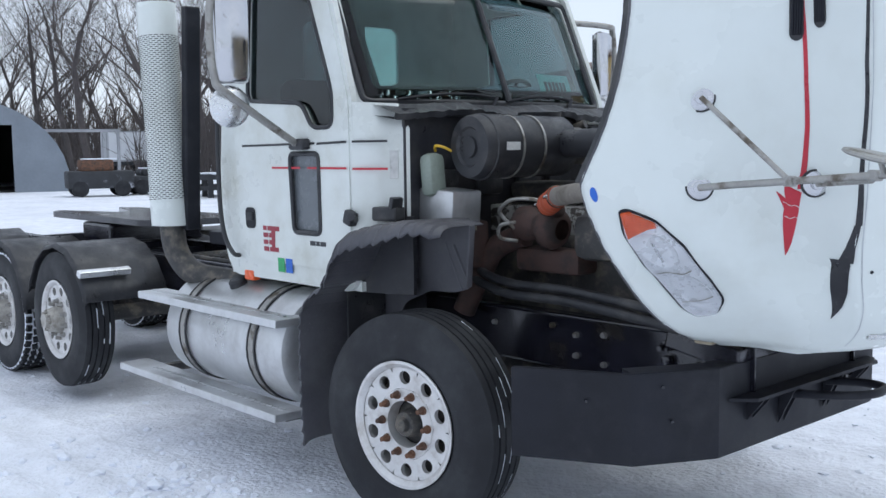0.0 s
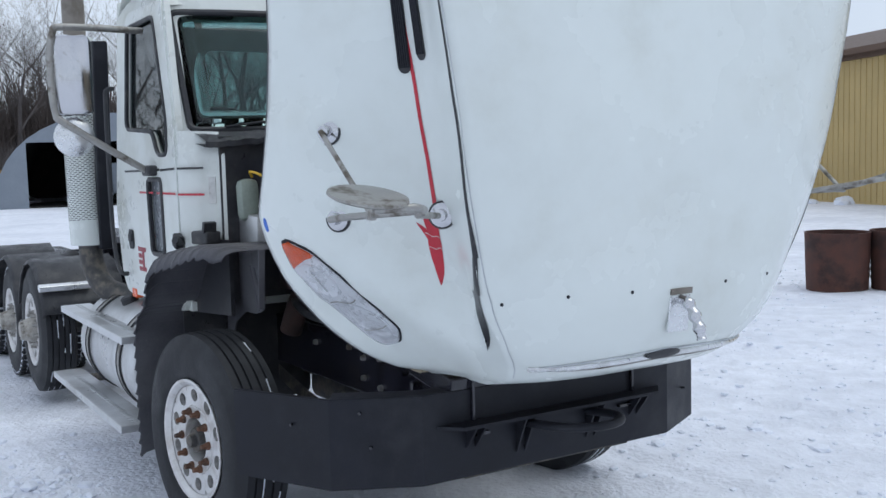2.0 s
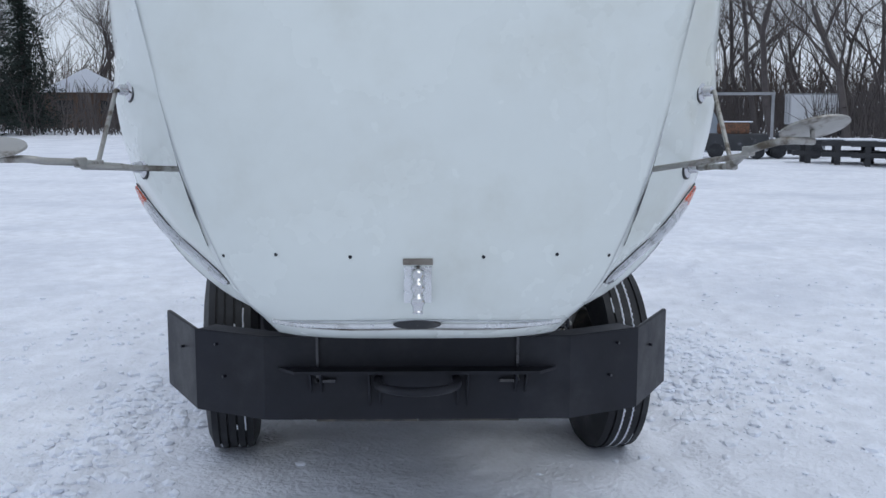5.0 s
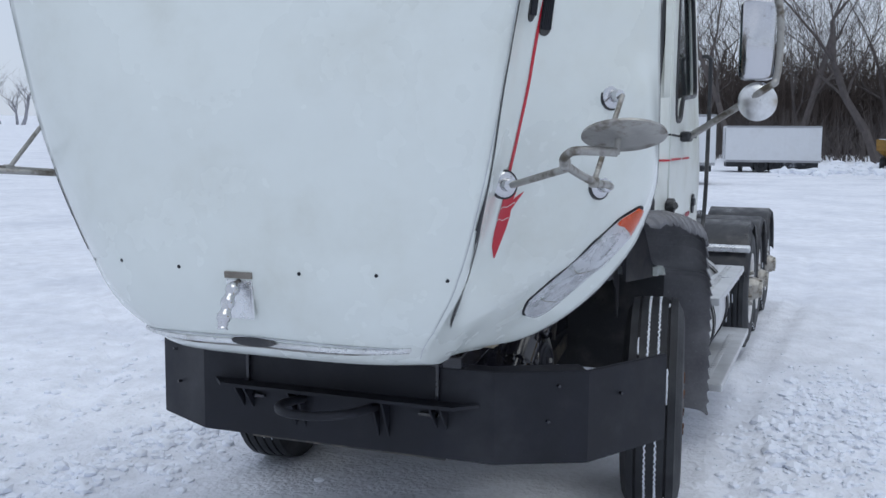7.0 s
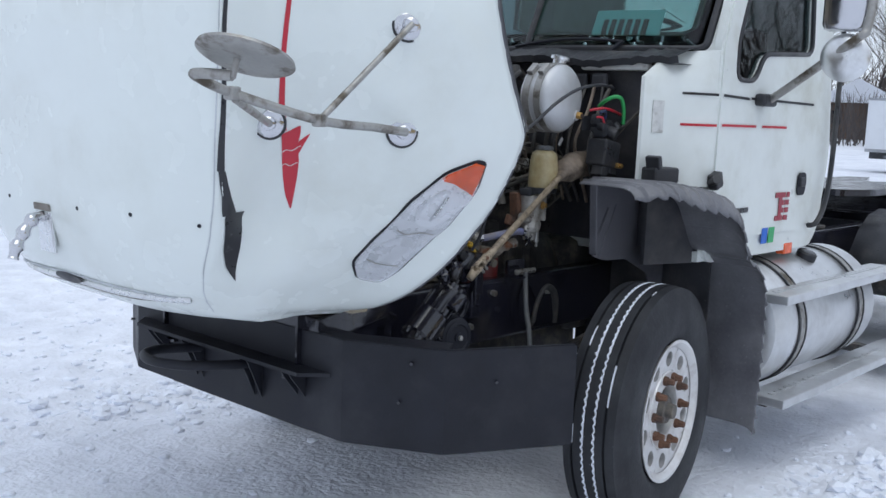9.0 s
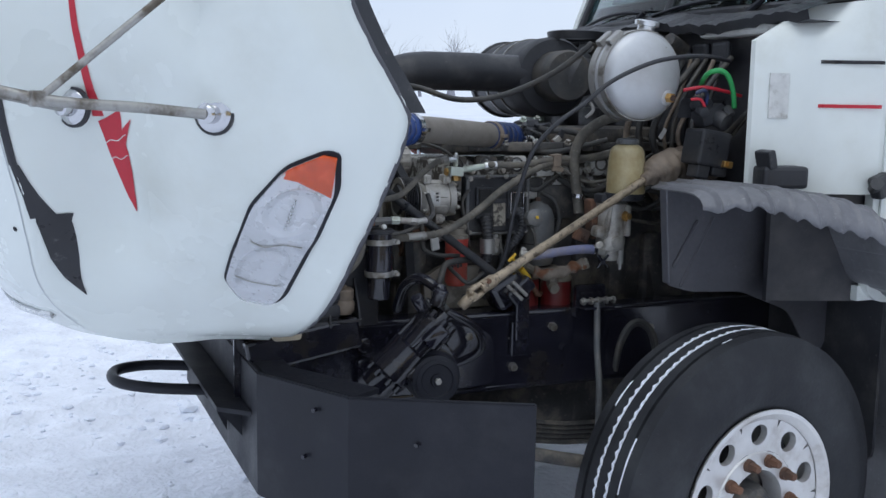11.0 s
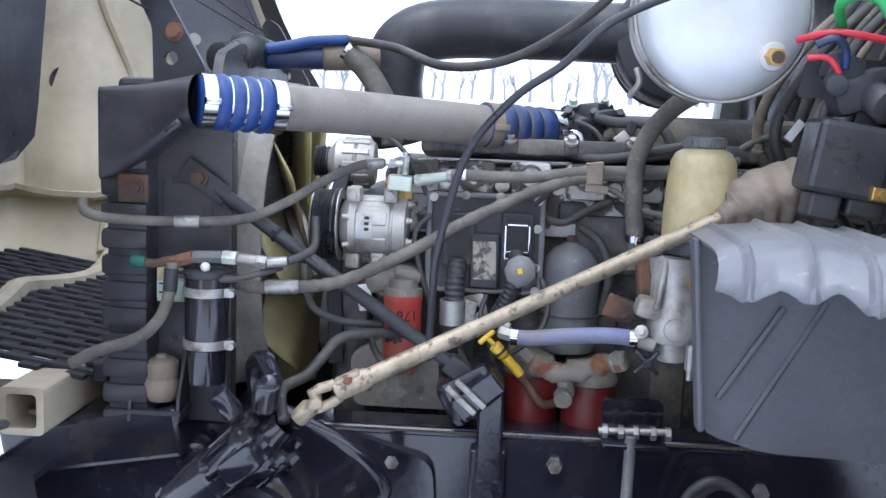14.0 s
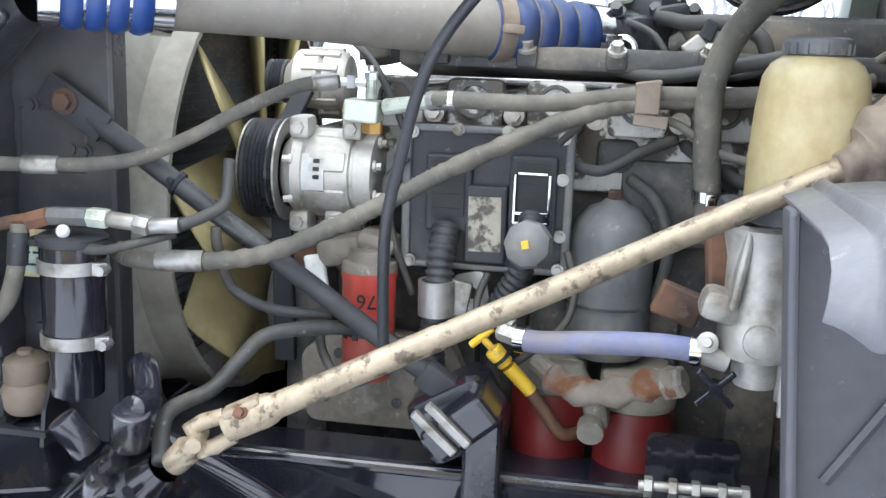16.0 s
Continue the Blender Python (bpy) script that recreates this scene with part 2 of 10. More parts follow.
M_permit = material("pale_blue_permit", (0.22, 0.52, 0.56), 0.55, var=0.08, bump=0)
M_reflector = material("headlight_reflector", (0.88, 0.89, 0.91), 0.3, metal=0.25, var=0.03, scale=18, fine=60, bump=0.0)
M_lens = glass("clear_lens", (0.97, 0.98, 1.0), 0.05)
M_glass = glass("tinted_glass", (0.38, 0.54, 0.52), 0.01)
M_sideglass = glass("dark_side_glass", (0.16, 0.20, 0.22), 0.01)
M_mirror = material("mirror_glass", (0.75, 0.77, 0.80), 0.05, metal=1.0, var=0.02, bump=0)
M_trim_grey = material("grey_interior", (0.05, 0.052, 0.055), 0.7, var=0.2, bump=0.1)
M_fan = material("fan_plastic", (0.46, 0.39, 0.19), 0.6, var=0.2, scale=6, bump=0.1, dirt=(0.16, 0.12, 0.06), dirt_amount=0.4, dirt_scale=5, dirt_edge=0.4)
M_shroud = material("fan_shroud", (0.34, 0.32, 0.275), 0.7, var=0.25, scale=6, bump=0.2, dirt=(0.10, 0.085, 0.07), dirt_amount=0.45, dirt_scale=5, dirt_edge=0.35, grit=0.4, grit_color=(0.16, 0.145, 0.12))
M_canister = material("scuffed_canister", (0.11, 0.115, 0.12), 0.5, var=0.25, scale=8, fine=60, bump=0.15, dirt=(0.24, 0.22, 0.19), dirt_amount=0.35, dirt_scale=11, dirt_edge=0.3, grit=0.4)
M_brownrust = material("dark_brown_rust", (0.070, 0.040, 0.034), 0.75, var=0.3, scale=12, fine=80, bump=0.4, bump_dist=0.005,
                       dirt=(0.035, 0.027, 0.025), dirt_amount=0.4, dirt_scale=7, grit=0.2, grit_color=(0.16, 0.11, 0.08))
M_peep = material("dull_grey_pane", (0.15, 0.165, 0.18), 0.25, var=0.1, scale=4, fine=40, bump=0.02)
M_flake = material("flaking_white_paint", (0.50, 0.49, 0.46), 0.7, var=0.2, scale=10, fine=90, bump=0.45, bump_dist=0.006,
                   dirt=(0.075, 0.065, 0.055), dirt_amount=0.52, dirt_scale=17, dirt_edge=0.05, grit=0.5, grit_color=(0.13, 0.115, 0.10))
M_label = material("scuffed_label", (0.36, 0.33, 0.27), 0.5, metal=0.3, var=0.2, scale=30, fine=120, bump=0.1,
                   dirt=(0.09, 0.08, 0.07), dirt_amount=0.5, dirt_scale=40, dirt_edge=0.08)
M_zinc = material("zinc_fitting", (0.55, 0.60, 0.52), 0.42, metal=0.35, var=0.12, scale=25, bump=0.08, dirt=(0.26, 0.24, 0.2), dirt_amount=0.3, dirt_scale=25)
M_rustpatch = material("patchy_rust", (0.20, 0.17, 0.14), 0.75, var=0.3, scale=14, fine=80, bump=0.5, bump_dist=0.006,
                       dirt=(0.18, 0.075, 0.035), dirt_amount=0.42, dirt_scale=16, dirt_edge=0.1, grit=0.4)
M_tankblack = material("dusty_black_moulding", (0.024, 0.025, 0.032), 0.45, var=0.3, scale=6, fine=70, bump=0.15, bump_dist=0.005,
                       dirt=(0.085, 0.08, 0.078), dirt_amount=0.42, dirt_scale=5, dirt_edge=0.3, grit=0.22, grit_color=(0.16, 0.15, 0.14), rough_var=0.2)
M_bluedark = material("grimy_blue_silicone", (0.011, 0.032, 0.12), 0.4, var=0.3, scale=14, fine=80, bump=0.15,
                      dirt=(0.05, 0.05, 0.055), dirt_amount=0.35, dirt_scale=12, dirt_edge=0.3)
M_greencap = material("teal_cap", (0.012, 0.09, 0.07), 0.45, var=0.15, bump=0.05)
M_cream = material("cream_label", (0.55, 0.47, 0.26), 0.6, var=0.15, scale=30, bump=0.03, dirt=(0.2, 0.16, 0.1), dirt_amount=0.3, dirt_scale=20)
M_palegreen = material("pale_green_print", (0.42, 0.52, 0.44), 0.6, var=0.12, scale=30, bump=0.02)
M_snow = material("packed_snow", (0.87, 0.89, 0.95), 0.75, var=0.12, scale=4.5, fine=30, bump=0.85, bump_dist=0.055,
                  dirt=(0.60, 0.63, 0.71), dirt_amount=0.42, dirt_scale=0.45, dirt_edge=0.45, spec=0.3)
M_snowlump = material("loose_snow", (0.82, 0.85, 0.92), 0.8, var=0.06, scale=9, fine=60, bump=0.4, bump_dist=0.01, spec=0.3)
M_bark = material("bare_bark", (0.092, 0.080, 0.078), 0.9, var=0.3, scale=2, fine=12, bump=0.3)
M_thicket = material("sapling_bark", (0.085, 0.068, 0.062), 0.9, var=0.35, scale=0.4, fine=6, bump=0)
# frosted bark whose pale blue-grey also has the haze of distance mixed in
M_farbark = material("frosted_hazy_twigs", (0.27, 0.27, 0.30), 0.9, var=0.2, scale=0.3, fine=3, bump=0)
M_needles = material("spruce_needles", (0.022, 0.034, 0.03), 0.85, var=0.35, scale=1.5, fine=9, bump=0)


# ---- geometry helpers ----
def part(name, bm, mat, parent=None, label="", smooth=False, kind=""):
    me = bpy.data.meshes.new(name)
    bmesh.ops.recalc_face_normals(bm, faces=bm.faces[:])
    bm.to_mesh(me)
    bm.free()
    for m in (mat if isinstance(mat, (list, tuple)) else (mat,)):
        me.materials.append(m)
    if smooth:
        for p in me.polygons:
            p.use_smooth = True
        if smooth != "all":
            me.set_sharp_from_angle(angle=radians(38))
    ob = new(name, me)
    ob.parent = parent
    if label:
        ob["label"] = label
    if kind:
        ob["kind"] = kind
    return ob


def thing(name, label, category, group="", kind="", at=(0, 0, 0)):
    ob = new(name)
    ob.empty_display_size = 0.2
    ob.location = at
    return tagged(ob, label, category, group, kind)


def V(*a):
    return Vector(a)


def box(bm, c, s, rot=None, bevel=0.0):
    """A box with centre c and size s; rot is a 3x3 or Euler degrees."""
    q = bmesh.new()
    bmesh.ops.create_cube(q, size=1)
    for v in q.verts:
        v.co = Vector((v.co.x * s[0], v.co.y * s[1], v.co.z * s[2]))
    if bevel > 0:
        bmesh.ops.bevel(q, geom=q.edges[:], offset=min(bevel, min(s) * 0.45), segments=2, affect="EDGES", profile=0.5)
    m = Matrix.Identity(4)
    if rot is not None:
        m = rot.to_4x4() if isinstance(rot, Matrix) else Euler([radians(a) for a in rot]).to_matrix().to_4x4()
    m = Matrix.Translation(c) @ m
    merge(bm, q, m)
    return bm


def merge(bm, q, m=None):
    idx = {}
    for v in q.verts:
        idx[v] = bm.verts.new(m @ v.co if m is not None else v.co)
    for fc in q.faces:
        try:
            nf = bm.faces.new([idx[v] for v in fc.verts])
            nf.material_index = fc.material_index
        except ValueError:
            pass
    q.free()


def frame_of(d):
    d = Vector(d).normalized()
    a = Vector((0, 0, 1)) if abs(d.z) < 0.9 else Vector((1, 0, 0))
    u = d.cross(a).normalized()
    return u, d.cross(u).normalized(), d


def sweep(bm, pts, radii, seg=12, caps=True):
    """A tube along points, with a radius for each of them."""
    pts = [Vector(p) for p in pts]
    if not isinstance(radii, (list, tuple)):
        radii = [radii] * len(pts)
    rings, u = [], None
    for i, p in enumerate(pts):
        d = pts[min(i + 1, len(pts) - 1)] - pts[max(i - 1, 0)]
        if d.length < 1e-9:
            d = Vector((0, 0, 1))
        d.normalize()
        if u is None:
            u = frame_of(d)[0]
        u = (u - d * u.dot(d))
        u = u.normalized() if u.length > 1e-6 else frame_of(d)[0]
        w = d.cross(u)
        rings.append([bm.verts.new(p + (u * math.cos(a) + w * math.sin(a)) * radii[i])
                      for a in (2 * math.pi * k / seg for k in range(seg))])
    for a, b in zip(rings, rings[1:]):
        for k in range(seg):
            bm.faces.new((a[k], a[(k + 1) % seg], b[(k + 1) % seg], b[k]))
    if caps:
        bm.faces.new(rings[0][::-1])
        bm.faces.new(rings[-1])
    return bm


def curve(pts, n=8):
    """A smooth line through points."""
    p = [Vector(a) for a in pts]
    if len(p) < 3:
        return p
    out = []
    for i in range(len(p) - 1):
        a, b, c, d = p[max(i - 1, 0)], p[i], p[i + 1], p[min(i + 2, len(p) - 1)]
        for k in range(n):
            t = k / n
            out.append(0.5 * (2 * b + (c - a) * t + (2 * a - 5 * b + 4 * c - d) * t * t + (3 * b - a - 3 * c + d) * t ** 3))
    return out + [p[-1]]


def tube(bm, pts, r, n=8, seg=12):
    return sweep(bm, curve(pts, n), r, seg)


def cyl(bm, a, b, r, r2=None, seg=24, bevel=0.0):
    a, b = Vector(a), Vector(b)
    r2 = r if r2 is None else r2
    d = (b - a).normalized()
    if bevel > 0:
        return sweep(bm, [a, a + d * bevel * 0.3, a + d * bevel, b - d * bevel, b - d * bevel * 0.3, b],
                     [r - bevel, r - bevel * 0.3, r, r2, r2 - bevel * 0.3, r2 - bevel], seg)
    return sweep(bm, [a, b], [r, r2], seg)


def lathe(bm, o, axis, profile, seg=32, close=False):
    """Turns a profile of (distance along the axis, radius) round the axis from o."""
    o = Vector(o)
    u, w, d = frame_of(axis)
    rings = []
    for h, r in profile:
        rings.append([bm.verts.new(o + d * h + (u * math.cos(a) + w * math.sin(a)) * max(r, 1e-4))
                      for a in (2 * math.pi * k / seg for k in range(seg))])
    pairs = list(zip(rings, rings[1:]))
    if close:
        pairs.append((rings[-1], rings[0]))
    for a, b in pairs:
        for k in range(seg):
            bm.faces.new((a[k], a[(k + 1) % seg], b[(k + 1) % seg], b[k]))
    return bm


def plate(bm, outline, holes=(), thick=0.01, to=None):
    """A flat sheet with holes, drawn in x and y, thick in z, laid by the function or matrix to."""
    q = bmesh.new()
    edges = []
    for loop in (outline, *holes):
        vs = [q.verts.new((a, b, 0)) for a, b in loop]
        edges += [q.edges.new((vs[i], vs[(i + 1) % len(vs)])) for i in range(len(vs))]
    bmesh.ops.triangle_fill(q, use_beauty=True, use_dissolve=False, edges=edges)
    ext = bmesh.ops.extrude_face_region(q, geom=q.faces[:])
    for v in ext["geom"]:
        if isinstance(v, bmesh.types.BMVert):
            v.co.z += thick
    if to is not None and not isinstance(to, Matrix):
        for v in q.verts:
            v.co = to(v.co)
        to = None
    merge(bm, q, to)
    return bm


def rounded(x0, y0, x1, y1, r, n=5):
    out = []
    for cx, cy, a0 in ((x1 - r, y0 + r, -90), (x1 - r, y1 - r, 0), (x0 + r, y1 - r, 90), (x0 + r, y0 + r, 180)):
        for k in range(n + 1):
            a = radians(a0 + 90 * k / n)
            out.append((cx + r * math.cos(a), cy + r * math.sin(a)))
    return out


def soften(loop, r, n=4):
    """Rounds the corners of a loop of 2D points."""
    out = []
    m = len(loop)
    for i in range(m):
        p, a, b = Vector(loop[i]), Vector(loop[i - 1]), Vector(loop[(i + 1) % m])
        ra = min(r, (a - p).length * 0.45, (b - p).length * 0.45)
        s, e = p + (a - p).normalized() * ra, p + (b - p).normalized() * ra
        for k in range(n + 1):
            t = k / n
            q = s * (1 - t) ** 2 + p * 2 * t * (1 - t) + e * t * t
            out.append((q.x, q.y))
    return out


def bars(bm, x0, y0, widths, h, t, to):
    """Plain bars that stand for writing."""
    x = x0
    for w, gap in widths:
        plate(bm, [(x, y0), (x + w, y0), (x + w, y0 + h), (x, y0 + h)], (), t, to)
        x += w + gap
    return bm


# ---- the tilted hood: sections at each height ----
def ease(z, keys):
    """A smooth value between keys of (place, value)."""
    if z <= keys[0][0]:
        return keys[0][1]
    if z >= keys[-1][0]:
        return keys[-1][1]
    for i in range(len(keys) - 1):
        if z <= keys[i + 1][0]:
            break
    (a, va), (b, vb) = keys[i], keys[i + 1]
    t = (z - a) / (b - a)

    def slope(k):
        if k == 0 or k == len(keys) - 1:
            return 0.0 if k == 0 else (keys[k][1] - keys[k - 1][1]) / (keys[k][0] - keys[k - 1][0])
        l = (keys[k][1] - keys[k - 1][1]) / (keys[k][0] - keys[k - 1][0])
        r = (keys[k + 1][1] - keys[k][1]) / (keys[k + 1][0] - keys[k][0])
        return 0.0 if l * r <= 0 else 2 * l * r / (l + r)
    m0, m1 = slope(i) * (b - a), slope(i + 1) * (b - a)
    return va * (2 * t ** 3 - 3 * t * t + 1) + m0 * (t ** 3 - 2 * t * t + t) + vb * (3 * t * t - 2 * t ** 3) + m1 * (t ** 3 - t * t)


NOSE = ((0.99, 1.74), (1.02, 1.89), (1.07, 1.99), (1.18, 2.078), (1.35, 2.13), (1.65, 2.165), (2.0, 2.19), (2.4, 2.19), (2.86, 2.14))
CREASE_Y = ((0.99, 0.528), (1.08, 0.567), (1.18, 0.645), (1.35, 0.748), (1.65, 0.837), (2.0, 0.906), (2.4, 0.988), (2.86, 1.068))
CREASE_DROP = ((0.99, 0.105), (1.07, 0.15), (1.18, 0.15), (1.35, 0.175), (1.65, 0.137), (2.0, 0.107), (2.4, 0.09), (2.86, 0.082))
EDGE_X = ((0.99, 1.326), (1.03, 1.287), (1.12, 1.252), (1.28, 1.228), (1.45, 1.186), (1.6, 1.142), (1.655, 1.136), (1.75, 1.199), (1.9, 1.285), (2.05, 1.343), (2.3, 1.39), (2.86, 1.405))
EDGE_Y = ((0.99, 0.582), (1.03, 0.724), (1.12, 0.886), (1.28, 1.055), (1.45, 1.164), (1.65, 1.217), (2.0, 1.248), (2.86, 1.261))
SIDE_A = ((0.99, -0.012), (1.1, -0.034), (1.2, -0.072), (1.3, -0.120), (1.38, -0.152), (1.65, -0.108), (1.95, -0.086), (2.15, -0.090), (2.86, -0.085))
SIDE_B = ((0.99, -0.035), (1.1, -0.066), (1.2, -0.07), (1.3, -0.04), (1.38, -0.006), (1.65, 0.065), (1.95, -0.015), (2.15, -0.033), (2.86, -0.034))
SIDE_C = ((0.99, -0.025), (1.1, -0.055), (1.2, -0.06), (1.3, -0.04), (1.38, 0.005), (1.65, 0.075), (1.95, 0.051), (2.15, 0.011), (2.86, 0.006))


def hood_at(u, z, side=1):
    """A point of the hood: u from 0 at the middle over 0.45 at the crease to 1 at the rear edge, at the height z."""
    xc, yk = ease(z, NOSE), ease(z, CREASE_Y)
    xk = xc - ease(z, CREASE_DROP)
    if u <= 0.45:
        q = u / 0.45
        return xc - (xc - xk) * q ** 4, side * yk * q, z
    s = (u - 0.45) / 0.55
    xe, ye = ease(z, EDGE_X), ease(z, EDGE_Y)
    a = ease(z, SIDE_A)
    b = ease(s, ((-0.08, -0.28 * a), (0, 0), (0.29, a), (0.52, ease(z, SIDE_B)), (0.78, ease(z, SIDE_C)), (1, 0)))
    return xk + (xe - xk) * s, side * (yk + (ye - yk) * s + b), z


def hood_point(u, z, side=1, off=0.0):
    """A point of the hood's skin, lifted off it by off."""
    p = Vector(hood_at(u, z, side))
    if off == 0:
        return p
    du = Vector(hood_at(min(u + 0.004, 1), z, side)) - Vector(hood_at(max(u - 0.004, 0), z, side))
    dz = Vector(hood_at(u, z + 0.004, side)) - Vector(hood_at(u, z - 0.004, side))
    n = du.cross(dz) * side
    return p + n.normalized() * off


truck = thing("semi_truck", "white day-cab semi truck with its hood tilted open", "truck")

# hood shell
HU, HZ = [i / 60 for i in range(61)], [0.99 + (2.86 - 0.99) * (j / 56) ** 1.35 for j in range(57)]
hb = bmesh.new()
outer, inner = [], []
for z in HZ:
    ro, ri = [], []
    for u, sd in [(u, -1) for u in HU[:0:-1]] + [(u, 1) for u in HU]:
        ro.append(hb.verts.new(hood_point(u, z, sd)))
        ri.append(hb.verts.new(hood_point(u, z, sd, -0.016)))
    outer.append(ro)
    inner.append(ri)
for g, mi in ((outer, 0), (inner, 1)):
    for j in range(len(g) - 1):
        for i in range(len(g[0]) - 1):
            fc = hb.faces.new((g[j][i], g[j][i + 1], g[j + 1][i + 1], g[j + 1][i]))
            fc.material_index = mi
for j in range(len(outer) - 1):
    for i in (0, -1):
        hb.faces.new((outer[j][i], outer[j + 1][i], inner[j + 1][i], inner[j][i]))
for i in range(len(outer[0]) - 1):
    for j in (0, -1):
        hb.faces.new((outer[j][i], outer[j][i + 1], inner[j][i + 1], inner[j][i]))
hood = part("hood", hb, [M_white, M_inner], truck, "white fibreglass hood tilted forward, tan underside", smooth="all")


def hood_ribbon(name, line, mat, side, off=0.0025, label=""):
    """A strip on the hood along (u, z, half width in u)."""
    bm = bmesh.new()
    fine = []
    for a, b in zip(line, line[1:]):
        n = max(2, int(abs(b[1] - a[1]) / 0.03))
        fine += [tuple(a[k] + (b[k] - a[k]) * i / n for k in range(3)) for i in range(n)]
    fine.append(line[-1])
    rows = []
    for u, z, w in fine:
        rows.append([bm.verts.new(hood_point(u + w * k, z, side, off)) for k in (-1, -0.33, 0.33, 1)])
    for a, b in zip(rows, rows[1:]):
        for k in range(3):
            bm.faces.new((a[k], a[k + 1], b[k + 1], b[k]))
    return part(name, bm, mat, hood, label, smooth="all")


def hood_patch(name, loop, mat, side, off=0.004, rings=5, dome=0.0, label="", solid=True):
    """A patch that follows the hood inside a loop of (u, z)."""
    bm = bmesh.new()
    cu, cz = sum(p[0] for p in loop) / len(loop), sum(p[1] for p in loop) / len(loop)
    rows = []
    for r in range(rings + 1):
        k = 1 - r / rings
        rows.append([bm.verts.new(hood_point(cu + (u - cu) * k, cz + (z - cz) * k, side, off + dome * (1 - k * k))) for u, z in loop])
    for a, b in zip(rows, rows[1:]):
        for i in range(len(loop)):
            j = (i + 1) % len(loop)
            try:
                bm.faces.new((a[i], a[j], b[j], b[i]))
            except ValueError:
                pass
    if solid:
        rim = [bm.verts.new(hood_point(u, z, side, -0.002)) for u, z in loop]
        for i in range(len(loop)):
            j = (i + 1) % len(loop)
            bm.faces.new((rim[i], rim[j], rows[0][j], rows[0][i]))
    bmesh.ops.remove_doubles(bm, verts=bm.verts[:], dist=1e-5)
    return part(name, bm, mat, hood, label, smooth=True)


LIGHT = soften([(0.907, 1.566), (0.884, 1.573), (0.835, 1.535), (0.798, 1.435), (0.793, 1.31), (0.795, 1.222), (0.835, 1.160), (0.905, 1.143), (0.922, 1.178), (0.929, 1.34), (0.928, 1.48)], 0.018, 3)
LAMP_IN = [(0.863 + (u - 0.865) * 0.90, 1.357 + (z - 1.36) * 0.955) for u, z in LIGHT]
AMBER = [(0.903, 1.556), (0.883, 1.562), (0.840, 1.525), (0.839, 1.508), (0.860, 1.502), (0.876, 1.491), (0.897, 1.478), (0.917, 1.463)]
for sd in (-1, 1):
    hood_patch("headlight_rim", LIGHT, M_black, sd, 0.004, label="black headlight gasket")
    hood_patch("reflector", LAMP_IN, M_reflector, sd, 0.006, label="silver headlight reflector")
    for cu, cz, w, h in ((0.867, 1.425, 0.044, 0.060), (0.858, 1.265, 0.046, 0.075)):
        loop = [(cu + w * math.cos(a), cz + h * math.sin(a)) for a in (2 * math.pi * k / 24 for k in range(24))]
        hood_patch("lamp_bowl", loop, M_reflector, sd, 0.011, dome=-0.012, label="bright lamp bowl")
    # the bulb's reflection in the upper bowl, modelled as a ribbed strip
    bm = bmesh.new()
    pts = [hood_point(0.866, 1.385 + 0.075 * k / 32, sd, 0.012) for k in range(33)]
    sweep(bm, pts, [0.004 + 0.0015 * math.sin(k * 1.6) for k in range(33)], 8)
    part("lamp_bulb", bm, M_alu, hood, "ribbed grey strip shaped like the bulb's reflection", smooth=True)
    for pts in ([(0.818, 1.350), (0.845, 1.338), (0.875, 1.345), (0.908, 1.335)], [(0.815, 1.245), (0.850, 1.228), (0.905, 1.215)]):
        bm = bmesh.new()
        sweep(bm, [hood_point(p.x, p.y, sd, 0.011) for p in curve([(u, z, 0) for u, z in pts], 6)], 0.0025, 6)
        part("lamp_rib", bm, M_cast, hood, smooth=True)
    hood_patch("turn_lens", AMBER, M_amber, sd, 0.012, label="orange turn signal lens")
    hood_patch("headlight_lens", LAMP_IN, M_lens, sd, 0.016, dome=0.012, label="clear headlight lens").visible_shadow = False
    hood_ribbon("red_stripe", [(0.64, 2.86, 0.004), (0.628, 2.25, 0.0045), (0.612, 2.0, 0.0045), (0.597, 1.85, 0.005), (0.588, 1.70, 0.006), (0.590, 1.64, 0.008)], M_stripe_red, sd)
    hood_ribbon("red_blade", [(0.620, 1.655, 0.001), (0.612, 1.638, 0.010), (0.6055, 1.628, 0.0165), (0.607, 1.60, 0.014), (0.614, 1.55, 0.014), (0.621, 1.50, 0.011), (0.629, 1.44, 0.006), (0.636, 1.399, 0.0008)], M_stripe_red, sd)
    hood_ribbon("blade_barb", [(0.634, 1.632, 0.0005), (0.627, 1.612, 0.004), (0.621, 1.585, 0.006), (0.618, 1.545, 0.004)], M_stripe_red, sd, 0.0028)
    for u0, z0, u1, z1 in ((0.597, 1.575, 0.626, 1.592), (0.603, 1.535, 0.627, 1.540)):
        bm = bmesh.new()
        sweep(bm, [hood_point(u0 + (u1 - u0) * k / 8, z0 + (z1 - z0) * k / 8 + 0.004 * math.sin(k), sd, 0.0032) for k in range(9)], 0.0012, 4)
        part("vinyl_crack", bm, M_white, hood)
    hood_ribbon("black_stripe", [(0.452, 2.86, 0.0035), (0.456, 2.37, 0.004), (0.466, 2.05, 0.005), (0.460, 1.75, 0.005), (0.450, 1.52, 0.006)], M_stripe_black, sd)
    hood_ribbon("blade_neck", [(0.452, 1.521, 0.006), (0.456, 1.48, 0.009), (0.462, 1.44, 0.013), (0.468, 1.41, 0.019), (0.474, 1.385, 0.024)], M_stripe_black, sd, 0.0026)
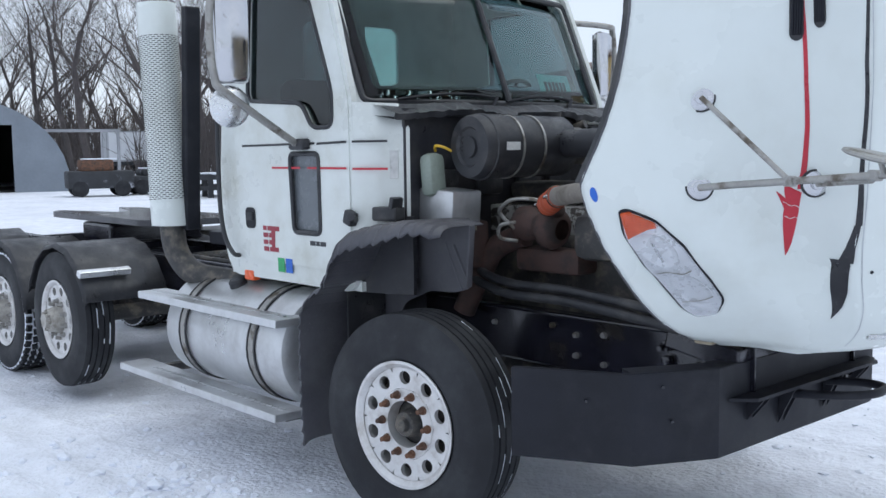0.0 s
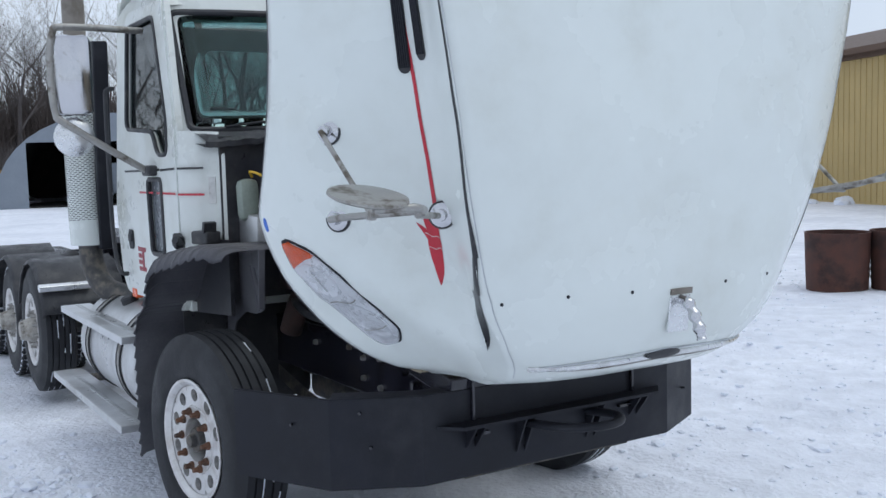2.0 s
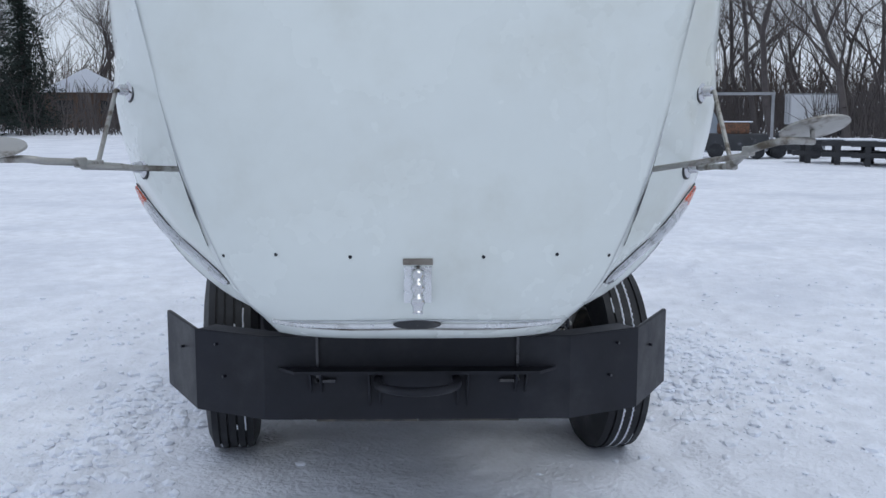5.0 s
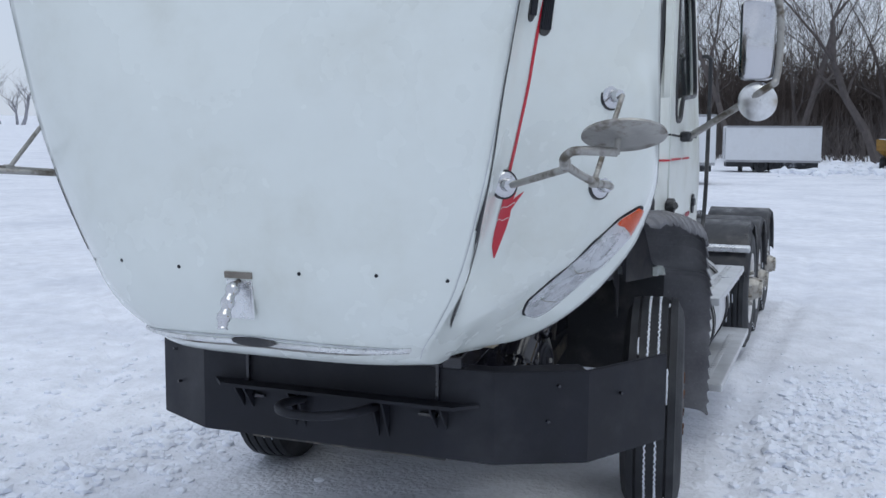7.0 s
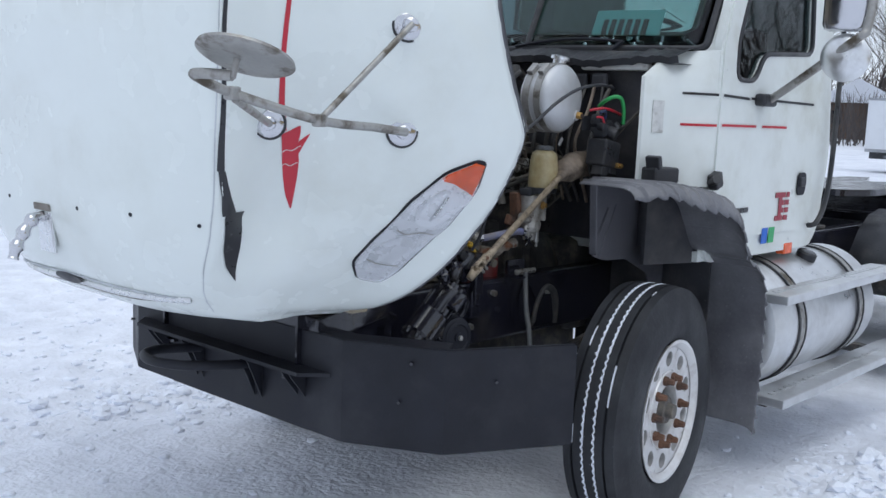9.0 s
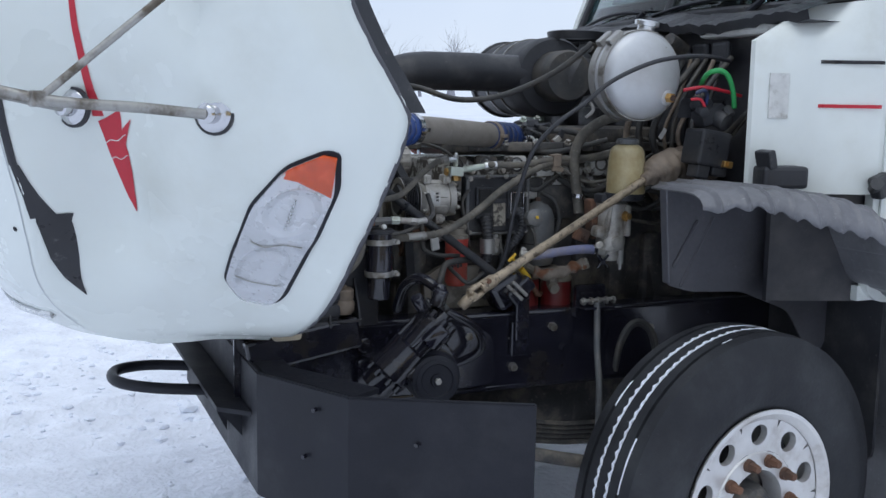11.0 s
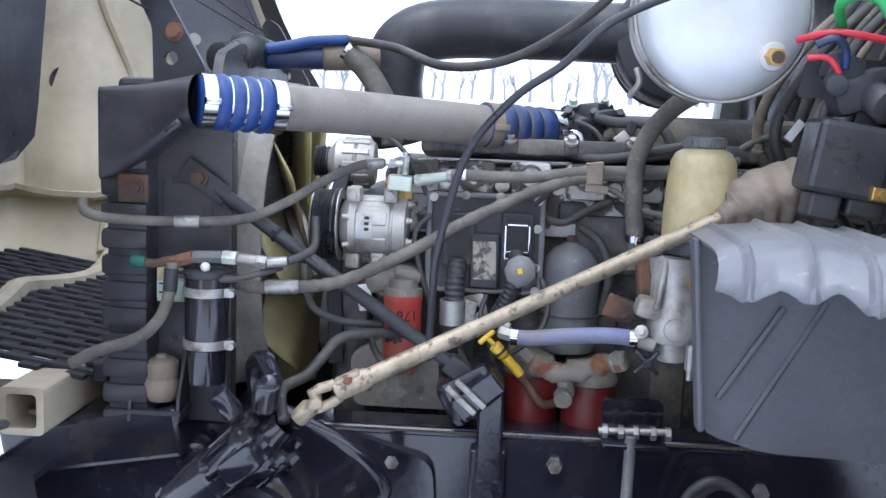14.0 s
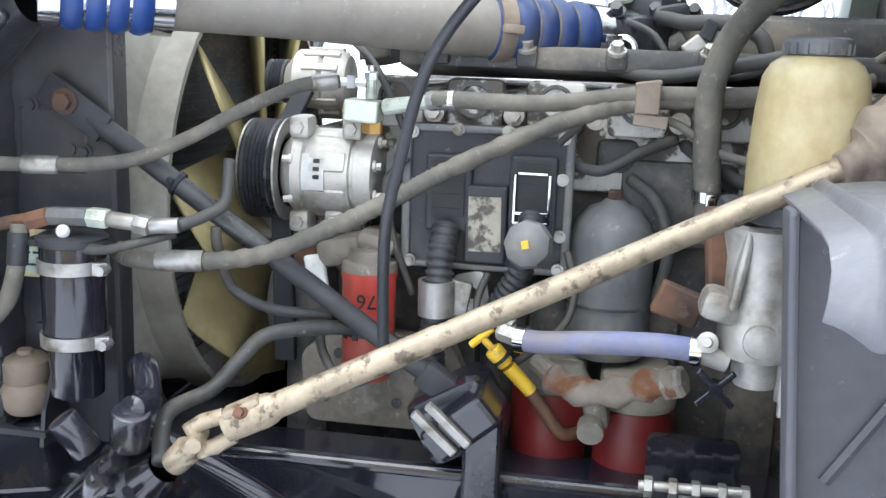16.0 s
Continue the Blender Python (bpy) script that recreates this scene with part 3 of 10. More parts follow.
    hood_ribbon("black_blade", [(0.492, 1.394, 0.033), (0.488, 1.375, 0.031), (0.493, 1.33, 0.030), (0.500, 1.276, 0.027), (0.510, 1.22, 0.016), (0.525, 1.167, 0.0008)], M_stripe_black, sd)
    hood_ribbon("panel_seam", [(0.446, 2.8, 0.001), (0.452, 1.9, 0.001), (0.440, 1.5, 0.001), (0.436, 1.356, 0.001), (0.443, 1.17, 0.001), (0.44, 1.05, 0.001)], M_seam, sd, 0.0012)
    for cu, z0, z1, w in ((0.638, 2.134, 2.44, 0.015), (0.588, 2.172, 2.49, 0.015)):
        loop = []
        for k in range(20):
            a = 2 * math.pi * k / 20
            loop.append((cu + w * math.cos(a), (z0 + 0.03 if math.sin(a) < 0 else z1 - 0.03) + 0.03 * math.sin(a)))
        vent = hood_patch("hood_vent", loop, M_plastic, sd, 0.006, label="black louvred hood vent")
        for k in range(-2, 3):
            bm = bmesh.new()
            pts = [hood_point(cu + k * w * 0.34, z0 + 0.02 + (z1 - z0 - 0.04) * i / 6, sd, 0.010) for i in range(7)]
            sweep(bm, pts, 0.004, 6)
            part("vent_rib", bm, M_black, hood)
    for u, z in ((0.42, 1.353), (0.295, 1.371), (0.139, 1.366)):
        bm = bmesh.new()
        p, q = hood_point(u, z, sd, -0.001), hood_point(u, z, sd, 0.002)
        cyl(bm, p, q, 0.0065, seg=10)
        part("bolt_hole", bm, M_black, hood)
    # a folded lip along the rear edge of the shell
    bm = bmesh.new()
    sweep(bm, [hood_point(1, z, sd, -0.008) for z in HZ[2::2]], 0.009, 8)
    part("hood_lip", bm, M_fender, hood, smooth=True)
hood_patch("round_sticker", [(0.964 + 0.011 * math.cos(a), 1.62 + 0.027 * math.sin(a)) for a in (2 * math.pi * k / 16 for k in range(16))], M_sticker_blue, -1, 0.002, label="blue round sticker")

# bright moulding along the lower lip, with its plain oval badge
def lip_z(k):
    return 1.098 + 0.008 * (1 - k) ** 2


for name, mat, dz, r in (("moulding_edge", M_seam, 0.020, 0.0035), ("moulding_edge", M_steel, -0.020, 0.004), ("lip_moulding", M_alu, -0.002, 0.011)):
    bm = bmesh.new()
    pts = [hood_point(0.415 * abs(k) / 16, lip_z(abs(k) / 16) + dz * (1 - (k / 16) ** 4), -1 if k < 0 else 1, 0.003) for k in range(-16, 17)]
    sweep(bm, pts, r, 8)
    part(name, bm, mat, hood, "bright moulding on the hood's lower lip" if r > 0.01 else "", smooth=True)
bm = bmesh.new()
c0 = hood_point(0, 1.112, 1, 0.008)
lathe(bm, c0, (1, 0, -0.6), [(0, 0.021), (0.005, 0.020), (0.007, 0.012), (0.0075, 0)], 28)
for v in bm.verts:
    v.co.y *= 4.2
part("oval_badge", bm, M_plastic, hood, "plain dark oval badge", smooth=True)

# hood ornament: plate and a plain chrome figure
bm = bmesh.new()
box(bm, hood_point(0.002, 1.268, 1, 0.006), (0.012, 0.10, 0.135), (0, 6, 0), 0.004)
part("ornament_plate", bm, M_alu, hood, "square metal plate under the ornament")
bm = bmesh.new()
box(bm, hood_point(0.002, 1.350, 1, 0.003), (0.006, 0.105, 0.022), (0, 6, 0))
part("tape_strip", bm, M_pipe, hood, "tan strip of old tape")
bm = bmesh.new()
oc = V(*hood_point(0.002, 1.318, 1, 0.0))
sweep(bm, curve([oc + V(-0.01, 0, 0), oc + V(0.030, 0, -0.002), oc + V(0.060, 0, -0.030), oc + V(0.082, 0, -0.068), oc + V(0.100, 0, -0.105), oc + V(0.108, 0, -0.135)], 5),
      [0.013 + 0.008 * min(1, k / 6) + 0.004 * math.sin(1.1 * k) - 0.006 * (k > 22) for k in range(26)], 14)
part("hood_ornament", bm, M_chrome, hood, "plain chrome hood ornament", smooth=True)

# hood mirrors on their three-legged arms
for sd in (-1, 1):
    up, low, ins = (V(1.592, sd * 1.128, 1.954), V(1.565, sd * 1.090, 1.65), V(1.857, sd * 0.840, 1.66))
    lowered = (up, low, ins)
    for p in lowered:
        bm = bmesh.new()
        n = V(0.55, sd * 0.83, 0) if p is not ins else V(0.72, sd * 0.69, 0)
        lathe(bm, p - n * 0.006, n, [(0, 0.044), (0.012, 0.042), (0.018, 0.034), (0.02, 0.022), (0.05, 0.02), (0.056, 0.01), (0.057, 0)], 20)
        mount = part("mirror_mount", bm, M_chrome, hood, "round chrome mirror mount", smooth=True)
        bm = bmesh.new()
        lathe(bm, p - n * 0.006, n, [(0, 0.030), (0, 0.049), (0.009, 0.049), (0.010, 0.043)], 24)
        part("gasket", bm, M_plastic, mount)
    joint, bend, knee, stem = V(1.94, sd * 1.155, 1.678), V(2.325, sd * (1.172 if sd > 0 else 1.20), 1.770 if sd > 0 else 1.708), V(2.20, sd * 1.13, 1.738 if sd > 0 else 1.698), V(2.325, sd * (1.302 if sd > 0 else 1.345), 1.775 if sd > 0 else 1.714)
    for pts, r in (([low + V(0.03, sd * 0.045, 0), low * 0.55 + joint * 0.45 + V(0, sd * 0.03, 0), joint, knee, bend, bend + V(0.035, sd * 0.045, 0.008), stem], 0.0125),
                   ([ins + V(0.03, sd * 0.035, 0), knee + V(-0.01, 0, -0.014)], 0.011),
                   ([up + V(0.03, sd * 0.045, 0), joint], 0.009)):
        bm = bmesh.new()
        tube(bm, pts, r, 6, 10)
        part("mirror_arm", bm, M_steel, hood, "weathered steel mirror arm", smooth=True)
    for p in (joint, knee):
        bm = bmesh.new()
        box(bm, p, (0.04, 0.03, 0.034), (0, 0, 20 * sd), 0.006)
        part("arm_clamp", bm, M_steel, hood)
    bm = bmesh.new()
    cyl(bm, stem + V(0, 0, -0.005), stem + V(-0.015, 0, 0.045), 0.008)
    part("mirror_stem", bm, M_steel, hood)
    bm = bmesh.new()
    lathe(bm, V(2.303, 1.316, 1.808) if sd > 0 else V(2.335, -1.372, 1.740), (-0.366, -0.115, 1.0) if sd > 0 else (0.257, 0.038, 1.0), [(0, 0), (0.003, 0.06), (0.005, 0.105), (0.010, 0.114), (0.017, 0.112), (0.019, 0.10), (0.019, 0)], 36)
    part("hood_mirror", bm, M_steel, hood, "round grey hood mirror lying face up", smooth=True)

# grille lying in the hood's lower opening, ribs of the inner shell
bm = bmesh.new()
gz = lambda x: 1.082 + 0.15 * (x - 1.25)
for k in range(19):
    y = -0.46 + 0.052 * k
    x1 = 1.90 - 0.35 * max(0.0, abs(y) - 0.25)
    c = V((1.20 + x1) / 2, y, gz((1.20 + x1) / 2))
    box(bm, c, (x1 - 1.20, 0.033, 0.012), (8, -8.5, 0), 0.004)
    for j in range(8):
        x = 1.235 + 0.092 * j + 0.046 * (k % 2)
        if x < x1 - 0.04:
            box(bm, (x, y + 0.026, gz(x) - 0.002), (0.040, 0.024, 0.010), (0, -8.5, 0), 0.002)
box(bm, (1.19, 0, 1.082), (0.03, 1.0, 0.04), None, 0.006)
part("grille", bm, M_black, hood, "wet black grille seen from behind")
for sd in (-1, 1):
    # dark felt on the inner side wall and a rubber flange along the upper rear edge
    bm = bmesh.new()
    q = [[bm.verts.new(hood_point(0.74 + 0.026 * i, z, sd, -0.024)) for i in range(10)] for z in [1.66 + 0.075 * k for k in range(16)]]
    for a, b in zip(q, q[1:]):
        for i in range(9):
            bm.faces.new((a[i], a[i + 1], b[i + 1], b[i]))
    part("side_felt", bm, M_fender, hood, "dusty dark felt inside the hood", smooth=True)
    bm = bmesh.new()
    rows = []
    for z in [1.66 + 0.06 * k for k in range(20)]:
        e = V(*hood_point(1, z, sd, 0.0))
        rows.append([bm.verts.new(e + V(dx, -sd * dy, 0)) for dx, dy in ((0.01, 0.004), (-0.055, 0.03), (-0.055, 0.042), (0.01, 0.02))])
    for a, b in zip(rows, rows[1:]):
        for i in range(4):
            bm.faces.new((a[i], a[(i + 1) % 4], b[(i + 1) % 4], b[i]))
    part("edge_flange", bm, M_plastic, hood, "black rubber flange along the hood's edge", smooth=True)
for sd in (-1, 1):
    bm = bmesh.new()
    sweep(bm, [hood_point(0.66 + 0.01 * math.sin(z * 5), z, sd, -0.022) for z in HZ[8::3]], 0.02, 8)
    part("inner_rib", bm, M_inner, hood, smooth=True)
    bm = bmesh.new()
    plate(bm, soften([(1.240, 0.995), (1.325, 0.995), (1.325, 1.085), (1.240, 1.085)], 0.012, 3), [soften([(1.254, 1.008), (1.311, 1.008), (1.311, 1.072), (1.254, 1.072)], 0.010, 3)], 0.30, lambda c, s=sd: Vector((c.x, s * (0.33 + c.z), c.y)))
    box(bm, (1.37, sd * 0.45, 1.012), (0.24, 0.20, 0.012), None, 0.004)
    part("hood_bracket", bm, M_inner, hood, "tan moulded square bracket")
    bm = bmesh.new()
    sweep(bm, curve([hood_point(0.70, 1.20, sd, -0.03), V(1.55, sd * 0.35, 1.12), V(1.60, 0, 1.14)], 8), 0.03, 8)
    part("grille_frame", bm, M_inner, hood, smooth=True)
    for k in range(3):
        bm = bmesh.new()
        cyl(bm, hood_point(0.80, 1.5 + 0.16 * k, sd, -0.016), hood_point(0.80, 1.5 + 0.16 * k, sd, -0.03), 0.022, seg=14)
        part("fastener_head", bm, M_shroud, hood)
for u0, w0, z0, z1 in ((0.17, 0.030, 1.42, 2.6), (0.315, 0.016, 1.30, 2.6), (0.24, 0.006, 1.34, 2.5)):
    for sd in (-1, 1):
        bm = bmesh.new()
        rows = []
        for j in range(13):
            z = z0 + (z1 - z0) * j / 12
            rows.append([bm.verts.new(hood_point(u0 + du, z, sd, off)) for du, off in ((-w0, -0.017), (-w0 * 0.7, -0.034), (w0 * 0.7, -0.034), (w0, -0.017))])
        for a, b in zip(rows, rows[1:]):
            for i in range(3):
                bm.faces.new((a[i], a[i + 1], b[i + 1], b[i]))
        part("moulded_rib", bm, M_inner, hood, smooth=True)
for sd in (-1, 1):
    for u0, z in ((0.40, 1.70), (0.40, 2.15)):
        bm = bmesh.new()
        cyl(bm, hood_point(u0, z, sd, -0.016), hood_point(u0, z, sd, -0.026), 0.032, seg=20, bevel=0.004)
        cyl(bm, hood_point(u0, z, sd, -0.026), hood_point(u0, z, sd, -0.032), 0.007, seg=8)
        part("fastener_head", bm, M_dark, hood, "large dark washer")
    bm = bmesh.new()
    box(bm, hood_point(0.20, 1.66, sd, -0.045), (0.04, 0.03, 0.06), None, 0.005)
    part("hood_clip", bm, M_shroud, hood)
    bm = bmesh.new()
    rows = [[bm.verts.new(hood_point(0.02 + 0.05 * i, 1.30 - 0.0 * i, sd, off) + V(0, 0, dz)) for off, dz in ((-0.016, 0.02), (-0.07, 0.012), (-0.07, -0.004), (-0.016, -0.01))] for i in range(15)]
    for a, b in zip(rows, rows[1:]):
        for i in range(4):
            bm.faces.new((a[i], a[(i + 1) % 4], b[(i + 1) % 4], b[i]))
    part("inner_ledge", bm, M_inner, hood, "tan moulded ledge above the grille", smooth=True)
# splash flap hanging inside the hood beside the left-hand wheel opening
bm = bmesh.new()
rows = []
for k in range(9):
    t = k / 8
    a, b = V(1.192, 0.767, 1.515).lerp(V(1.110, 0.745, 2.20), t), hood_point(0.965, 1.455 + 0.75 * t, 1, -0.022)
    row = [a.lerp(b, i / 10) + V(0.008, 0.010, 0) * math.sin(i * 0.9 + k * 0.3) + V(0, 0, 0.03 * (i == 0 and k == 0)) for i in range(11)]
    rows.append([bm.verts.new(p) for p in row] + [bm.verts.new(p + V(-0.008, -0.006, 0)) for p in row[::-1]])
for a, b in zip(rows, rows[1:]):
    for i in range(22):
        bm.faces.new((a[i], a[(i + 1) % 22], b[(i + 1) % 22], b[i]))
bm.faces.new(rows[0])
bm.faces.new(rows[-1][::-1])
part("splash_flap", bm, M_plastic, hood, "scuffed black rubber splash flap", smooth=True)
bm = bmesh.new()
q = []
for z in [1.50 + 0.065 * k for k in range(20)]:
    q.append([bm.verts.new(hood_point(0.03 + 0.024 * i, z, 1, -0.024)) for i in range(15)])
for a, b in zip(q, q[1:]):
    for i in range(14):
        bm.faces.new((a[i], a[i + 1], b[i + 1], b[i]))
part("heat_mat", bm, M_plastic, hood, "dark insulation mat under the hood", smooth=True)
# ---- bumper with its step and tow loop ----
BP = [(0.775, -1.22), (1.21, -0.99), (1.38, -0.66), (1.38, 0.66), (1.21, 0.99), (0.775, 1.22)]
bm = bmesh.new()
inn = [(0.765, -1.20), (1.20, -0.975), (1.365, -0.652), (1.365, 0.652), (1.20, 0.975), (0.765, 1.20)]


def bumper_wall(bm, pa, pb, z0, z1):
    ring = []
    for (x, y), (x2, y2) in zip(pa, pb):
        ring.append([bm.verts.new(c) for c in ((x, y, z0), (x, y, z1), (x2, y2, z1), (x2, y2, z0))])
    for a, b in zip(ring, ring[1:]):
        for k in range(4):
            bm.faces.new((a[k], a[(k + 1) % 4], b[(k + 1) % 4], b[k]))
    bm.faces.new(ring[0])
    bm.faces.new(ring[-1][::-1])


bumper_wall(bm, BP, inn, 0.548, 0.917)
bmesh.ops.bevel(bm, geom=[e for e in bm.edges if abs(e.verts[0].co.z - e.verts[1].co.z) < 0.01], offset=0.004, segments=2, affect="EDGES")
bumper = part("bumper", bm, M_black, truck, "black painted heavy steel bumper")
bm = bmesh.new()
plate(bm, [(1.384, -0.60), (1.47, -0.52), (1.47, 0.52), (1.384, 0.60)], (), 0.014, Matrix.Translation((0, 0, 0.77)))
part("bumper_step", bm, M_black, bumper, "black steel step shelf")
for y in (-0.44, -0.19, 0.19, 0.44):
    bm = bmesh.new()
    h = 0.16 if abs(y) < 0.3 else 0.10
    for dy in (-0.022, 0.022):
        plate(bm, [(1.384, 0.77), (1.462, 0.77), (1.45, 0.75), (1.384, 0.77 - h)], (), 0.008,
              lambda c, yy=y + dy: Vector((c.x, yy + c.z, c.y)))
    part("gusset", bm, M_black, bumper)
bm = bmesh.new()
sweep(bm, curve([(1.40, -0.165, 0.735), (1.58, -0.16, 0.755), (1.69, -0.10, 0.764), (1.722, 0, 0.765), (1.69, 0.10, 0.764), (1.58, 0.16, 0.755), (1.40, 0.165, 0.735)], 6), 0.019, 12)
part("tow_loop", bm, M_black, bumper, "black round-bar tow loop", smooth=True)
bm = bmesh.new()
bumper_wall(bm, [(x - 0.02, y * 0.985) for x, y in BP[1:5]], [(x - 0.11, y * 0.93) for x, y in BP[1:5]], 0.90, 0.914)
part("bumper_flange", bm, M_black, bumper)
for sd in (-1, 1):
    for x, y, z in ((1.27, 0.885, 0.86), (1.29, 0.85, 0.72), (1.05, 1.085, 0.80)):
        bm = bmesh.new()
        cyl(bm, (x - 0.01, sd * (y - 0.01), z), (x + 0.008, sd * (y + 0.006), z), 0.006, seg=8)
        part("bolt_hole", bm, M_gloss, bumper)
bm = bmesh.new()
box(bm, (1.20, 0, 0.95), (0.36, 1.05, 0.10), (0, 10, 0), 0.01)
part("centre_panel", bm, M_gloss, bumper)


# ---- wheels ----
def wheel_disc(bm, r0, r1, x, hole_r, a, b, n=10, thick=0.012, cone=0.0):
    """A disc between two radii with n hand holes, square to the x axis."""
    half = math.pi / n
    rm = hole_r
    for s in range(n):
        c0 = 2 * half * s
        hole, edge = [], []
        for k in range(20):
            t = 2 * math.pi * k / 20
            dx, dy = math.cos(t), math.sin(t)
            hole.append((c0 + a * dx / rm, hole_r + b * dy))
            lx = half * rm / abs(dx) if abs(dx) > 1e-6 else 1e9
            ly = ((r1 - hole_r) if dy > 0 else (hole_r - r0)) / abs(dy) if abs(dy) > 1e-6 else 1e9
            m = min(lx, ly)
            edge.append((c0 + m * dx / rm, hole_r + m * dy))
        pos = lambda th, r, dx: (x + dx + cone * (r - r0), r * math.cos(th), r * math.sin(th))
        A, B = [bm.verts.new(pos(*p, 0)) for p in hole], [bm.verts.new(pos(*p, 0)) for p in edge]
        C = [bm.verts.new(pos(*p, -thick * 2)) for p in hole]
        for k in range(20):
            j = (k + 1) % 20
            bm.faces.new((A[k], A[j], B[j], B[k]))
            bm.faces.new((A[k], A[j], C[j], C[k]))
    return bm


def wheel(name, label, tread="rib", hub="recessed", long_snow=False):
    """A wheel that stands at the origin with its outer side to +x."""
    w = thing(name, label, "wheel")
    bm = bmesh.new()
    R, W = 0.525, 0.285
    prof = [(-W / 2 + 0.03, 0.292), (-W / 2 + 0.005, 0.33), (-W / 2, 0.40), (-W / 2 + 0.008, 0.455), (-W / 2 + 0.03, 0.498)]
    if tread == "rib":
        prof.append((-0.108, R - 0.006))
        for g in (-0.068, -0.024, 0.024, 0.068):
            prof += [(g - 0.006, R), (g - 0.004, R - 0.014), (g + 0.004, R - 0.014), (g + 0.006, R)]
        prof.append((0.108, R - 0.006))
    else:
        prof += [(-0.12, R - 0.022), (0.12, R - 0.022)]
    prof += [(W / 2 - 0.03, 0.498), (W / 2 - 0.008, 0.455), (W / 2 - 0.006, 0.44), (W / 2, 0.40), (W / 2 - 0.003, 0.36), (W / 2 - 0.005, 0.33), (W / 2 - 0.03, 0.292)]
    lathe(bm, (0, 0, 0), (1, 0, 0), prof, 64)
    tyre = part("tyre", bm, M_rubber, w, "worn black tyre", smooth=True)
    if tread == "rib":
        rng = random.Random(5)
        for g in (-0.068, -0.024, 0.024, 0.068):
            a = rng.uniform(0, 1)
            bm = bmesh.new()
            for k in range(9):
                a += rng.uniform(0.35, 0.9)
                n = rng.randint(3, 11)
                if rng.random() < 0.25:
                    continue
                sweep(bm, [(g + rng.uniform(-0.0015, 0.0015), (R - 0.006) * math.cos(a + 0.035 * i), (R - 0.006) * math.sin(a + 0.035 * i)) for i in range(n)],
                      [0.0045 + rng.uniform(-0.001, 0.001) for i in range(n)], 5)
            if long_snow and abs(g) < 0.03:
                pts = [(g + 0.0042 * (1 if i % 2 else -1), (R - 0.003) * math.cos(0.030 * i), (R - 0.003) * math.sin(0.030 * i)) for i in range(200)]
                sweep(bm, pts, [0.0048 + rng.uniform(-0.0012, 0.0012) for i in pts], 5)
            part("packed_snow", bm, M_snowlump, tyre, "snow packed in a tread groove", kind="stuff")
    else:
        bm = bmesh.new()
        for k in range(44):
            for x, off in ((-0.095, 0), (-0.032, 0.5), (0.032, 0), (0.095, 0.5)):
                a = 2 * math.pi * (k + off) / 44
                box(bm, (x, (R - 0.012) * math.cos(a), (R - 0.012) * math.sin(a)), (0.046, 0.052, 0.026), (math.degrees(a) + 90, 0, 18 if off else -18))
        part("tread_block", bm, M_rubber, tyre, kind="stuff")
        bm = bmesh.new()
        lathe(bm, (0, 0, 0), (1, 0, 0), [(-0.122, R - 0.03), (-0.12, R - 0.014), (0.12, R - 0.014), (0.122, R - 0.03)], 64)
        part("packed_snow", bm, M_snowlump, tyre, "white snow packed between tread blocks", kind="stuff")
    bm = bmesh.new()
    lathe(bm, (0, 0, 0), (1, 0, 0), [(-0.125, 0.298), (-0.11, 0.275), (0.0, 0.262), (0.085, 0.27), (0.118, 0.285), (0.128, 0.303), (0.134, 0.303), (0.134, 0.29), (0.122, 0.276), (0.112, 0.268)], 56)
    wheel_disc(bm, 0.168, 0.268, 0.104, 0.221, 0.034, 0.032, cone=0.05)
    lathe(bm, (0, 0, 0), (1, 0, 0), [(0.104, 0.168), (0.110, 0.165), (0.110, 0.112), (0.09, 0.108), (0.04, 0.108)], 48)
    rim = part("rim", bm, M_wheel, w, "dull ten-hole aluminium rim", smooth=True)
    bm = bmesh.new()
    lathe(bm, (0, 0, 0), (1, 0, 0), [(-0.1, 0.255), (0.02, 0.255), (0.02, 0.108)], 40)
    part("brake_drum", bm, M_dark, w)
    for k in range(10):
        a = 2 * math.pi * (k + 0.5) / 10
        bm = bmesh.new()
        cyl(bm, (0.106, 0.142 * math.cos(a), 0.142 * math.sin(a)), (0.124, 0.142 * math.cos(a), 0.142 * math.sin(a)), 0.021, 0.019, 12)
        cyl(bm, (0.12, 0.142 * math.cos(a), 0.142 * math.sin(a)), (0.152, 0.142 * math.cos(a), 0.142 * math.sin(a)), 0.016, 0.012, 6)
        part("lug_nut", bm, M_rust if hub == "recessed" else M_steel, rim, "rusty lug nut" if hub == "recessed" else "")
    bm = bmesh.new()
    if hub == "recessed":
        lathe(bm, (0, 0, 0), (1, 0, 0), [(0.03, 0.108), (0.06, 0.07), (0.1, 0.062), (0.115, 0.055), (0.118, 0.035), (0.145, 0.03), (0.148, 0.015), (0.148, 0)], 28)
        part("hub", bm, M_dark, w, "dark grimy hub", smooth=True)
    else:
        lathe(bm, (0, 0, 0), (1, 0, 0), [(0.03, 0.108), (0.13, 0.105), (0.2, 0.085), (0.205, 0.06), (0.23, 0.055), (0.232, 0)], 28)
        for k in range(8):
            a = 2 * math.pi * k / 8
            cyl(bm, (0.2, 0.07 * math.cos(a), 0.07 * math.sin(a)), (0.225, 0.07 * math.cos(a), 0.07 * math.sin(a)), 0.011, seg=6)
        part("hub", bm, M_cast, w, "greasy protruding hub", smooth=True)
    return w


def adopt(w, m):
    """Hangs a built wheel under the truck: its group of parts turns into parts of the truck."""
    kids = {o.name.split(".")[0]: o for o in w.children}
    tyre, rim = kids["tyre"], kids["rim"]
    for o in list(w.children):
        o.matrix_basis = m
        o.parent = truck
    return tyre


